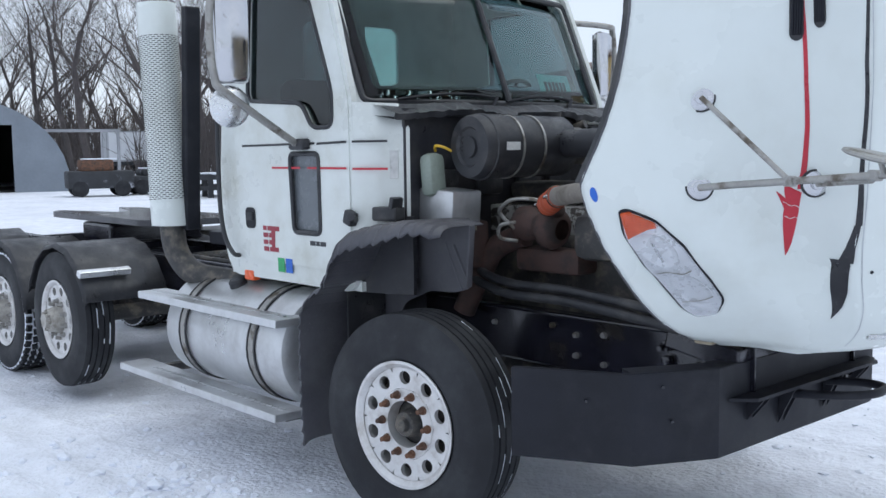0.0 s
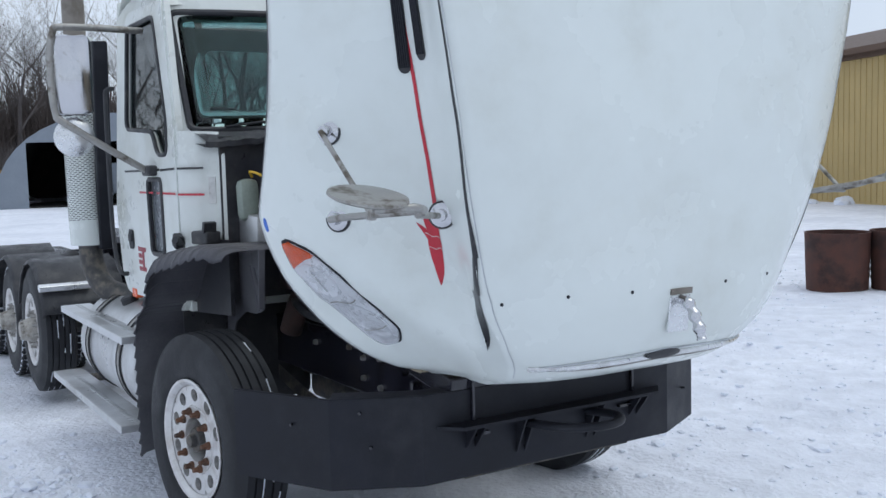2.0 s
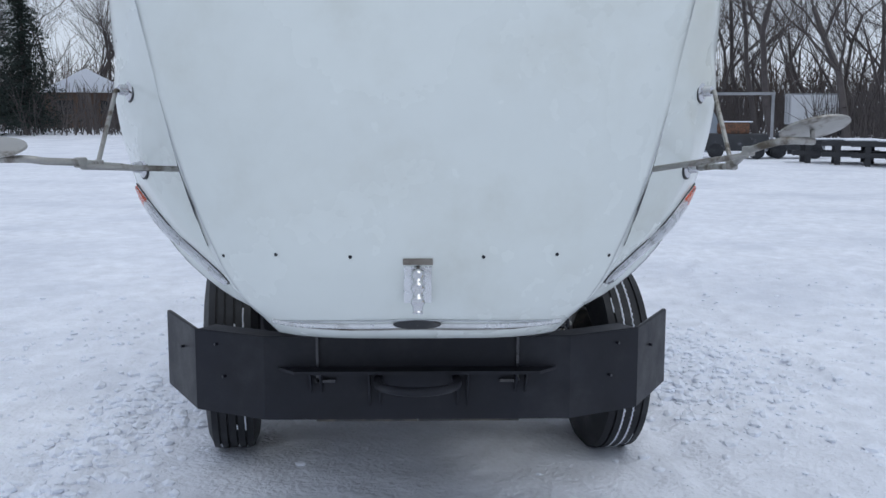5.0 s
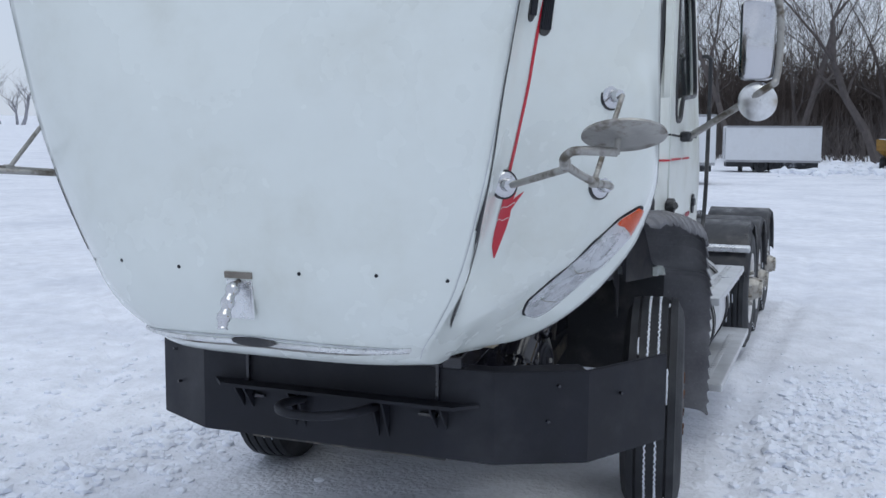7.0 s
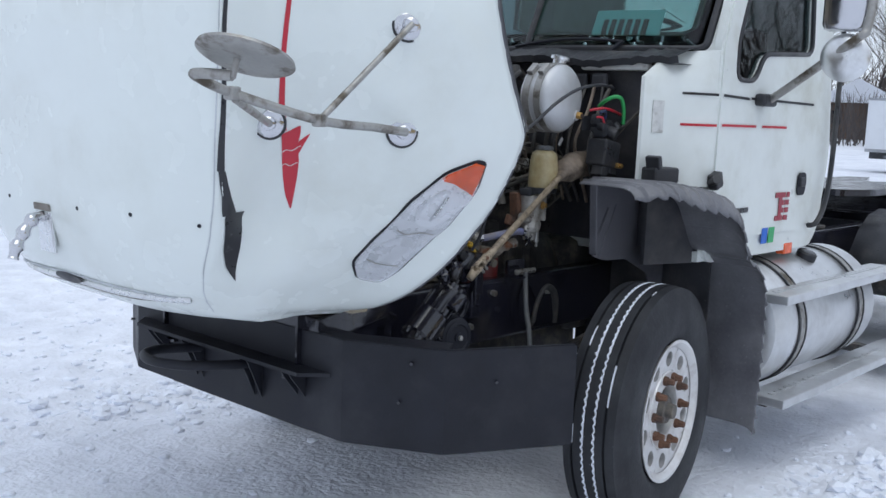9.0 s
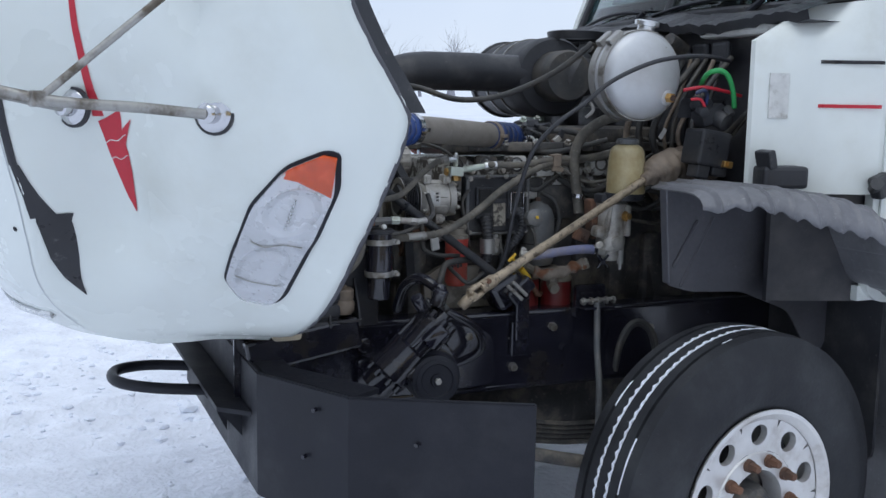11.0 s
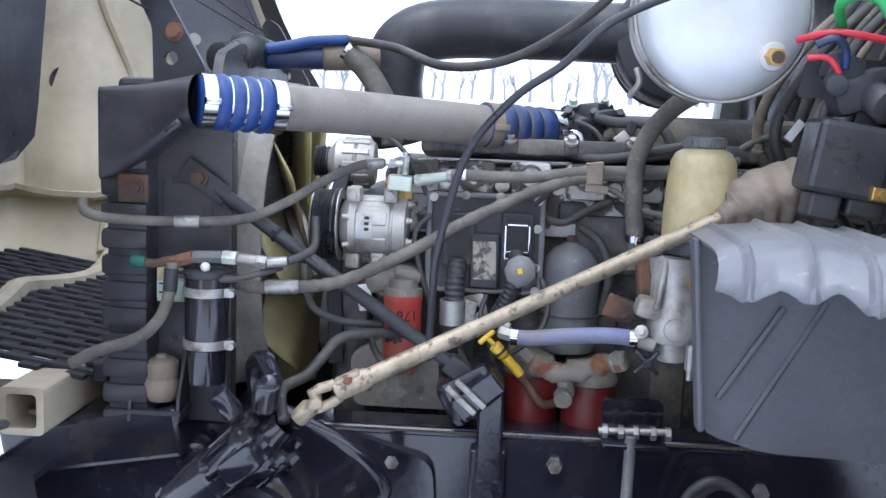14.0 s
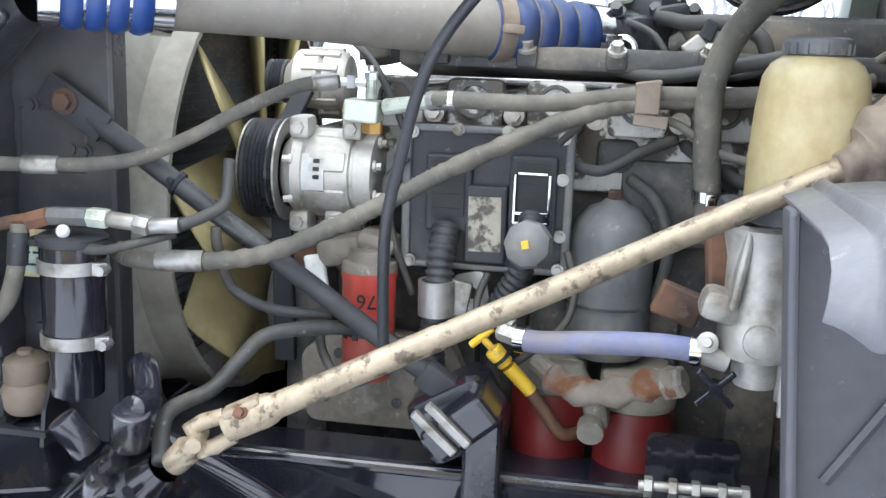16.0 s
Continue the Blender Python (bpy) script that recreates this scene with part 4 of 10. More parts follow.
def make_wheel(m, *args):
    w = wheel(*args)
    adopt(w, m)
    bpy.data.objects.remove(w)


STEER = 8
for sd in (-1, 1):
    turn = 90 if sd > 0 else -90
    make_wheel(pose(0, sd * 1.045, 0.515 if sd < 0 else 0.506, 18, 0, turn + STEER), "wheel", "steer wheel", "rib", "recessed", sd > 0)
    make_wheel(pose(-4.12, sd * 1.07, 0.53, 40, 0, turn), "wheel", "pusher wheel", "rib", "out")
    for x in (-5.42, -6.75):
        make_wheel(pose(x, sd * 1.04, 0.447, 10, 0, turn), "wheel", "drive wheel", "block", "out")
        make_wheel(pose(x, sd * 0.70, 0.447, 25, 0, turn), "wheel", "drive wheel", "block", "out")
for x, z in ((0.0, 0.46), (-4.12, 0.53), (-5.42, 0.447), (-6.75, 0.447)):
    bm = bmesh.new()
    cyl(bm, (x, -0.95, z), (x, 0.95, z), 0.062 if x else 0.05, seg=14)
    if x < -5:
        lathe(bm, (x - 0.2, 0, z), (1, 0, 0), [(0, 0), (0.02, 0.16), (0.2, 0.22), (0.36, 0.14), (0.4, 0)], 20)
    part("axle", bm, M_dark, truck, smooth=True)

# ---- frame ----
for sd in (-1, 1):
    bm = bmesh.new()
    box(bm, (-2.9, sd * 0.43, 0.855), (8.6, 0.012, 0.27))
    for z in (0.985, 0.725):
        box(bm, (-2.9, sd * 0.392, z), (8.6, 0.078, 0.012))
        cyl(bm, (-7.2, sd * 0.428, z - 0.004 * (1 if z > 0.9 else -1)), (1.4, sd * 0.428, z - 0.004 * (1 if z > 0.9 else -1)), 0.0115, seg=14)
    part("frame_rail", bm, M_gloss, truck, "wet glossy black frame rail")
    for x, z in ((1.05, 0.93), (1.12, 0.83), (0.95, 0.80), (1.15, 0.93), (0.45, 0.9), (0.45, 0.8), (-0.1, 0.9), (0.62, 0.92), (0.62, 0.78), (0.30, 0.93), (1.22, 0.86), (1.22, 0.78)):
        bm = bmesh.new()
        cyl(bm, (x, sd * 0.43, z), (x, sd * 0.456, z), 0.017, 0.014, 6)
        part("rail_bolt", bm, M_steel, truck)
for x in (1.1, -0.4, -2.2, -3.4, -4.8, -6.1, -7.1):
    bm = bmesh.new()
    box(bm, (x, 0, 0.85), (0.12, 0.84, 0.2))
    part("crossmember", bm, M_black, truck)
for sd in (-1, 1):
    for k in range(5):
        bm = bmesh.new()
        sweep(bm, curve([(0.78, sd * 0.43, 0.70 - 0.016 * k), (0.1, sd * 0.43, 0.56 - 0.016 * k), (-0.75, sd * 0.43, 0.70 - 0.016 * k)], 6), 0.011, 4)
        part("spring_leaf", bm, M_dark, truck)
for sd in (-1, 1):
    bm = bmesh.new()
    tube(bm, [(0.72, sd * 0.55, 0.62), (0.45, sd * 0.75, 0.58), (0.05, sd * 0.86, 0.52)], 0.022)
    box(bm, (0.86, sd * 0.36, 0.62), (0.16, 0.10, 0.16), None, 0.02)
    part("steering_link", bm, M_dark, truck, smooth=True)

# ---- cab ----
SIDE = soften([(-0.56, 1.10), (-0.56, 2.06), (-0.84, 2.80), (-1.05, 2.93), (-1.78, 2.93), (-1.88, 2.84), (-1.90, 1.55), (-1.86, 1.16), (-1.78, 1.06), (-0.62, 1.06)], 0.07, 3)
WINDOW = soften([(-0.715, 1.915), (-0.905, 1.915), (-1.0, 2.05), (-1.555, 2.085), (-1.56, 2.70), (-1.0, 2.70), (-0.72, 2.10)], 0.06, 4)
VISION = soften([(-0.845, 1.35), (-1.10, 1.35), (-1.12, 1.78), (-0.845, 1.78)], 0.04, 4)


def side_skin(sd):
    """Lays x and z of the cab's side on its slightly bowed skin."""
    def to(c):
        z = c.y
        y = 1.0 - 0.020 * ((z - 1.7) / 0.7) ** 2 - (0.10 * max(0, (z - 2.70) / 0.25) ** 2)
        return Vector((c.x, sd * (y + c.z), z))
    return to


bm = bmesh.new()
for sd in (-1, 1):
    plate(bm, SIDE, (WINDOW, VISION) if sd < 0 else (WINDOW,), -0.035, side_skin(sd))
roof = [(-0.84, 2.74), (-0.95, 2.87), (-1.05, 2.92), (-1.40, 2.945), (-1.80, 2.93), (-1.88, 2.86)]
rows = []
for x, z in roof:
    rows.append([bm.verts.new((x - 0.0, 0.965 * k - (0.045 if abs(k) > 0.99 else 0) * (1 if k > 0 else -1), z + 0.035 * (1 - k * k))) for k in (-1, -0.9, -0.5, 0, 0.5, 0.9, 1)])
for a, b in zip(rows, rows[1:]):
    for k in range(6):
        bm.faces.new((a[k], a[k + 1], b[k + 1], b[k]))
plate(bm, [(-0.93, 1.08), (0.93, 1.08), (0.93, 2.9), (-0.93, 2.9)], [rounded(-0.38, 2.20, 0.40, 2.62, 0.06)], 0.03, lambda c: Vector((-1.88 - c.z, c.x, c.y)))
box(bm, (-1.2, 0, 1.09), (1.3, 1.92, 0.05))
cab = part("cab", bm, M_cab, truck, "dirty white steel day cab", smooth=True)

# windshield surround, leaning back and bowed
def shield(c):
    """x across, y from 0 at the cowl to 1 at the header."""
    t, y = c.y, c.x
    return Vector((-0.40 - 0.30 * t - 0.165 * (abs(y) / 0.96) ** 2.2 + c.z, y, 2.02 + 0.69 * t))


bm = bmesh.new()
plate(bm, [(-0.985, -0.05), (-0.6, -0.05), (-0.2, -0.05), (0.2, -0.05), (0.6, -0.05), (0.985, -0.05), (0.955, 1.12), (0.6, 1.16), (0.2, 1.16), (-0.2, 1.16), (-0.6, 1.16), (-0.955, 1.12)],
      [soften([(-0.915, 0.045), (-0.5, 0.035), (0, 0.03), (0.5, 0.035), (0.915, 0.045), (0.885, 0.96), (0.45, 0.99), (0, 0.99), (-0.45, 0.99), (-0.885, 0.96)], 0.06, 4)], -0.03, shield)
part("windshield_surround", bm, M_cab, cab, smooth=True)


def shield_grid(bm, x0, x1, t0, t1, off, n=14):
    rows = [[bm.verts.new(shield(Vector((x0 + (x1 - x0) * i / n, t0 + (t1 - t0) * j / 6, off)))) for i in range(n + 1)] for j in range(7)]
    for a, b in zip(rows, rows[1:]):
        for i in range(n):
            bm.faces.new((a[i], a[i + 1], b[i + 1], b[i]))


for x0, x1 in ((-0.92, 0.92),):
    bm = bmesh.new()
    shield_grid(bm, x0, x1, 0.03, 0.99, -0.014)
    ob = part("windshield", bm, M_glass, cab, "greenish windshield glass", smooth=True)
    ob.modifiers.new("thick", "SOLIDIFY").thickness = 0.006
    ob.visible_shadow = False
    loop = soften([(x0, 0.03), (x1, 0.03), (x1, 0.99), (x0, 0.99)], 0.055, 4)
    bm = bmesh.new()
    pts = []
    for i in range(len(loop)):
        a, b = loop[i], loop[(i + 1) % len(loop)]
        n = max(1, int(math.hypot(a[0] - b[0], a[1] - b[1]) / 0.12))
        pts += [shield(Vector((a[0] + (b[0] - a[0]) * k / n, a[1] + (b[1] - a[1]) * k / n, 0.0))) for k in range(n)]
    sweep(bm, pts + pts[:1], 0.019, 8)
    part("windshield_seal", bm, M_plastic, cab, smooth=True)
bm = bmesh.new()
sweep(bm, [shield(Vector((0.0, 0.02 + 0.98 * k / 8, -0.004))) for k in range(9)], 0.017, 8)
part("centre_post", bm, M_plastic, cab, "black rubber divider down the windshield", smooth=True)
for x, xx in ((-0.75, -0.12), (-0.05, 0.55)):
    bm = bmesh.new()
    pts = [shield(Vector((x + (xx - x) * k / 8, 0.05 + 0.05 * math.sin(k / 8 * 2.6), 0.025))) for k in range(9)]
    sweep(bm, pts, 0.008, 6)
    sweep(bm, [shield(Vector((xx, 0.08, 0.03))), shield(Vector((xx - 0.1, -0.06, 0.03)))], 0.011, 6)
    part("wiper", bm, M_black, cab, "black windshield wiper")
# cowl apron hanging below the glass
bm = bmesh.new()
rows = []
for k in range(97):
    y = -0.93 + 1.86 * k / 96
    bow = 0.165 * (abs(y) / 0.96) ** 2.2 + 0.022 * noise.noise((y * 11, 2, 0)) + 0.010 * noise.noise((y * 34, 5, 0))
    zz = 0.012 * math.sin(y * 9) + 0.016 * noise.noise((y * 13, 0, 3)) + 0.008 * noise.noise((y * 40, 0, 8))
    rows.append([bm.verts.new(c) for c in ((-0.37 - bow, y, 2.03), (-0.30 - bow * 0.8, y, 2.025 + zz), (-0.20 - bow * 0.6, y, 1.985 + zz), (-0.21 - bow * 0.6, y, 1.955 + zz), (-0.32 - bow * 0.8, y, 1.965), (-0.40 - bow, y, 1.99))])
for a, b in zip(rows, rows[1:]):
    for k in range(6):
        bm.faces.new((a[k], a[(k + 1) % 6], b[(k + 1) % 6], b[k]))
part("cowl_apron", bm, M_plastic, cab, "black rubber-edged cowl apron", smooth=True)
# cowl sides from the door to the firewall
COWL = {1: [(-0.565, 0.995), (-0.51, 0.985), (-0.43, 0.955), (-0.355, 0.922), (-0.343, 0.907), (-0.20, 0.862), (-0.168, 0.85), (-0.162, 0.836), (-0.18, 0.826), (-0.31, 0.82)],
        -1: [(-0.565, 0.995), (-0.52, 0.985), (-0.45, 0.945), (-0.415, 0.915), (-0.405, 0.90), (-0.335, 0.852), (-0.315, 0.838), (-0.31, 0.825), (-0.33, 0.82)]}
for sd in (-1, 1):
    bm = bmesh.new()
    prof = COWL[sd]
    rows = []
    for z in ((1.42 if sd > 0 else 1.36), 1.5, 1.6, 1.8, 1.90, 1.93, 1.98, 2.04):
        k = max(0, (z - 1.9) / 0.14)
        rows.append([bm.verts.new((x - (0.55 if sd > 0 else 0.35) * k * (x + 0.565), sd * y, z - 0.05 * (x + 0.565) * k)) for x, y in prof])
    for a, b in zip(rows, rows[1:]):
        for i in range(len(prof) - 1):
            bm.faces.new((a[i], a[i + 1], b[i + 1], b[i]))
    part("cowl_side", bm, M_cab, cab, "stained white cowl side panel", smooth=True)
    bm = bmesh.new()
    if sd > 0:
        plate(bm, [(-0.275, 1.66), (-0.215, 1.66), (-0.215, 1.80), (-0.275, 1.80)], (), 0.004, lambda c: Vector((c.x, 0.8875 - 0.315 * (c.x + 0.275) + c.z, c.y)))
    else:
        box(bm, (-0.372, -0.878, 1.72), (0.045, 0.006, 0.14), (0, 0, 34), 0.002)
    part("cowl_label", bm, M_paper, cab, "faded beige label")
    bm = bmesh.new()
    rx, ry = (-0.24, 0.915) if sd > 0 else (-0.36, 0.93)
    box(bm, (rx, sd * ry, 1.475), (0.15, 0.09, 0.07), (0, 0, sd * -15), 0.012)
    box(bm, (rx + 0.06, sd * ry, 1.53), (0.03, 0.07, 0.06), (0, 15, 0), 0.006)
    part("hood_rest", bm, M_plastic, cab, "black rubber hood rest")
    bm = bmesh.new()
    box(bm, (-0.565, sd * 1.015, 1.45), (0.07, 0.05, 0.075), (0, 20, 0), 0.012)
    cyl(bm, (-0.55, sd * 1.0, 1.44), (-0.51, sd * 1.05, 1.46), 0.02, seg=10)
    part("hood_latch", bm, M_plastic, cab, "black hood latch")
# lower cowl, dark behind the fender
for sd in (-1, 1):
    bm = bmesh.new()
    plate(bm, [(-0.60, 1.06), (-0.28, 1.06), (-0.28, 1.46), (-0.60, 1.46)], (), 0.02, lambda c, s=sd: Vector((c.x, s * (0.95 - 0.35 * (c.x + 0.60) - c.z), c.y)))
    part("lower_cowl", bm, M_tankblack, cab)
# firewall
bm = bmesh.new()
plate(bm, [(-0.85, 1.14), (0.85, 1.14), (0.85, 2.0), (-0.85, 2.0)], (), 0.02, lambda c: Vector((-0.32 - c.z, c.x, c.y)))
part("firewall", bm, M_tankblack, cab, "dark grimy firewall")


# doors: glass, seals, lines, handles, lettering
def lay(sd, off):
    f = side_skin(sd)
    return lambda c: f(Vector((c.x, c.y, c.z + off)))


def outline_tube(loop, sd, off, r, mat, name, label="", parent=None):
    bm = bmesh.new()
    f = side_skin(sd)
    pts = [f(Vector((a, b, off))) for a, b in loop]
    sweep(bm, pts + pts[:1], r, 6)
    return part(name, bm, mat, parent or cab, label, smooth=True)


for sd in (-1, 1):
    bm = bmesh.new()
    plate(bm, soften([(-0.585, 1.165), (-0.585, 2.05), (-0.86, 2.78), (-1.62, 2.80), (-1.70, 1.9), (-1.68, 1.22), (-1.60, 1.165)], 0.05, 3), (WINDOW, VISION) if sd < 0 else (WINDOW,), 0.008, side_skin(sd))
    door = part("cab_door", bm, M_cab, truck, "white cab door, closed", smooth=True)
    bm = bmesh.new()
    plate(bm, WINDOW, (), 0.004, lay(sd, -0.02))
    part("door_window", bm, M_sideglass, door, "dark tinted door glass").visible_shadow = False
    outline_tube(WINDOW, sd, 0.006, 0.013, M_plastic, "window_seal", parent=door)
    if sd < 0:
        bm = bmesh.new()
        plate(bm, VISION, (), 0.004, lay(sd, -0.015))
        part("peep_window", bm, M_peep, door, "small grey lower door window")
        outline_tube(VISION, sd, 0.006, 0.015, M_plastic, "peep_seal", parent=door)
    bm = bmesh.new()
    plate(bm, rounded(-1.60, 1.35, -1.50, 1.47, 0.03), (), 0.006, lay(sd, 0.008))
    part("door_handle", bm, M_black, door, "black recessed door handle")
    bm = bmesh.new()
    box(bm, (-1.55, sd * 1.012, 1.42), (0.07, 0.02, 0.05), None, 0.008)
    part("handle_paddle", bm, M_plastic, door)
    bm = bmesh.new()
    for x0, x1 in ((-0.60, -0.95), (-1.02, -1.30)):
        plate(bm, [(x0, 1.697), (x1, 1.697), (x1, 1.708), (x0, 1.708)], (), 0.002, lay(sd, 0.008))
    part("red_line", bm, M_stripe_red, door)
    bm = bmesh.new()
    for x0, x1, d in ((-0.60, -0.86, 0.0), (-0.88, -1.62, 0.004)):
        plate(bm, [(x0, 1.832 - d), (x1, 1.825 - d), (x1, 1.837 - d), (x0, 1.844 - d)], (), 0.002, lay(sd, 0.008))
    part("black_line", bm, M_stripe_black, door)
    bm = bmesh.new()
    lines = ((1.345, ((0.035, 0.012), (0.12, 0.0))), (1.305, ((0.05, 0.01), (0.05, 0.0))), (1.265, ((0.045, 0.012), (0.045, 0.0))), (1.225, ((0.05, 0.012), (0.09, 0.0))))
    for z, ws in lines:
        bars(bm, -1.42, z, ws, 0.026, 0.002, lay(sd, 0.008))
    plate(bm, [(-1.335, 1.235), (-1.305, 1.235), (-1.295, 1.35), (-1.335, 1.35)], (), 0.002, lay(sd, 0.0085))
    part("door_lettering", bm, M_letter, door, "plain red bars of door lettering")
    bm = bmesh.new()
    bars(bm, -0.95, 1.285, ((0.05, 0.008), (0.03, 0.008), (0.05, 0)), 0.025, 0.002, lay(sd, 0.008))
    part("model_badge", bm, M_stripe_black, door, "plain black badge strip")
    for x, mt in ((-1.20, M_sticker_blue), (-1.28, M_sticker_green)):
        bm = bmesh.new()
        plate(bm, [(x, 1.115), (x + 0.065, 1.115), (x + 0.065, 1.195), (x, 1.195)], (), 0.002, lay(sd, 0.0095))
        part("sticker", bm, mt, door, "small square permit sticker")
    bm = bmesh.new()
    sweep(bm, curve([(-1.80, sd * 1.005, 2.35), (-1.79, sd * 1.05, 2.34), (-1.80, sd * 1.06, 2.25), (-1.82, sd * 1.055, 1.6), (-1.79, sd * 1.05, 1.32), (-1.70, sd * 1.045, 1.20), (-1.70, sd * 1.0, 1.18)], 6), 0.014, 8)
    part("grab_handle", bm, M_plastic, cab, "black grab handle behind the door", smooth=True)
    bm = bmesh.new()
    box(bm, (-1.62 if sd < 0 else -1.5, sd * 0.965, 1.065), (0.10, 0.05, 0.06), None, 0.008)
    part("marker_lamp", bm, M_amber, cab, "orange side marker lamp")
    # cowl stripes
    for z, mt in ((1.70, M_stripe_red), (1.838, M_stripe_black)):
        bm = bmesh.new()
        box(bm, (-0.455, sd * 0.968, z), (0.20, 0.004, 0.011), (0, 0, sd * -24))
        part("cowl_stripe", bm, mt, cab)
    # main mirror on its tube arm, and the round spot mirror
    mx, my = (-1.02, -1.42) if sd < 0 else (-0.90, 1.42)
    bm = bmesh.new()
    tube(bm, [(-0.99, sd * 1.0, 1.828), (-0.99, sd * 1.06, 1.84), (mx + 0.03, sd * 1.46, 2.09), (mx + 0.02, sd * 1.52, 2.16), (mx, sd * 1.53, 2.40), (mx, sd * 1.51, 2.58), (mx, sd * 1.44, 2.62), (mx - 0.1, sd * 1.0, 2.63)], 0.02, 7, 10)
    arm = part("mirror_arm", bm, M_steel, truck, "grey tube mirror arm", smooth=True)
    bm = bmesh.new()
    box(bm, (-0.99, sd * 1.03, 1.83), (0.14, 0.06, 0.06), None, 0.015)
    part("arm_foot", bm, M_plastic, arm)
    bm = bmesh.new()
    box(bm, (mx, sd * 1.41, 2.36), (0.075, 0.19, 0.44), (0, 0, sd * 12), 0.035)
    part("mirror_housing", bm, M_chrome, arm, "chrome mirror housing", smooth=True)
    bm = bmesh.new()
    box(bm, (mx - 0.04, sd * 1.40, 2.36), (0.006, 0.155, 0.40), (0, 0, sd * 12), 0.003)
    part("mirror_glass", bm, M_mirror, arm)
    bm = bmesh.new()
    lathe(bm, (mx - 0.02, sd * 1.42, 2.025), (1, sd * 0.2, 0), [(0, 0), (0.0, 0.1), (0.012, 0.108), (0.03, 0.09), (0.045, 0.05), (0.05, 0)], 28)
    part("spot_mirror", bm, M_alu, arm, "round convex mirror", smooth=True)
for y in (-0.62, -0.2, 0.2, 0.62):
    bm = bmesh.new()
    lathe(bm, (-1.02, y, 2.945), (0, 0, 1), [(0, 0.06), (0.03, 0.055), (0.05, 0.03), (0.055, 0)], 18)
    part("roof_lamp", bm, M_amber, cab, "orange roof clearance lamp", smooth=True)
# cab inside
bm = bmesh.new()
box(bm, (-0.72, 0, 1.86), (0.42, 1.75, 0.22), None, 0.05)
part("dashboard", bm, M_trim_grey, cab, smooth=True)
for y in (-0.48, 0.48):
    bm = bmesh.new()
    box(bm, (-1.35, y, 1.65), (0.5, 0.5, 0.16), None, 0.06)
    box(bm, (-1.58, y, 1.93), (0.15, 0.48, 0.6), (0, -8, 0), 0.07)
    part("seat", bm, M_trim_grey, cab, smooth=True)
bm = bmesh.new()
u, w, d = frame_of((-0.75, 0, 0.66))
pts = [Vector((-0.95, 0.48, 2.05)) + (u * math.cos(a) + w * math.sin(a)) * 0.215 for a in (2 * math.pi * k / 28 for k in range(29))]
sweep(bm, pts, 0.014, 8)
for a in (0.5, 2.6, 4.7):
    sweep(bm, [Vector((-0.95, 0.48, 2.05)), Vector((-0.95, 0.48, 2.05)) + (u * math.cos(a) + w * math.sin(a)) * 0.21], 0.012, 6)
part("steering_wheel", bm, M_trim_grey, cab, smooth=True)
bm = bmesh.new()
plate(bm, rounded(-0.40, 2.18, 0.42, 2.64, 0.07), (), 0.004, lambda c: Vector((-1.885 - c.z, c.x, c.y)))
part("rear_window", bm, M_glass, cab).visible_shadow = False
# permit card behind the glass: bars in place of its number
card = lambda c: shield(Vector((0.34 + c.x, 0.075 + c.y, -0.03 + c.z)))
bm = bmesh.new()
plate(bm, [(0, 0), (0.17, 0), (0.34, 0), (0.34, 0.23), (0.17, 0.23), (0, 0.23)], (), 0.002, card)
part("permit_card", bm, M_permit, cab, "pale blue permit card with plain bars")
bm = bmesh.new()
bars(bm, 0.05, 0.045, [(0.026, 0.014)] * 6, 0.12, 0.002, lambda c: shield(Vector((0.34 + c.x, 0.075 + c.y, -0.027 + c.z))))
part("card_bars", bm, M_ink, cab)

bm = bmesh.new()
box(bm, (0.30, 0, 0.86), (1.0, 0.36, 0.46), None, 0.06)
part("oil_pan", bm, M_dark, truck, "grimy dark oil pan", smooth=True)
bm = bmesh.new()
lathe(bm, (-0.22, 0, 0.92), (-1, 0, 0), [(0, 0.0), (0, 0.30), (0.12, 0.30), (0.30, 0.22), (0.32, 0.22), (0.95, 0.20), (1.0, 0.12), (1.05, 0.0)], 24)
part("gearbox", bm, M_dark, truck, "dark gearbox case", smooth=True)
# added panels that block the bright snow behind the wheel wells
for sd in (-1, 1):
    bm = bmesh.new()
    plate(bm, soften([(0.24, 0.50), (0.98, 0.50), (0.98, 1.10), (0.24, 1.10)], 0.05, 3), (), 0.012, lambda c, s=sd: Vector((-0.66 + c.z, s * c.x, c.y)))
    part("rear_splash", bm, M_plastic, truck, "black panel added behind the steer wheel to keep the wheel well dark")

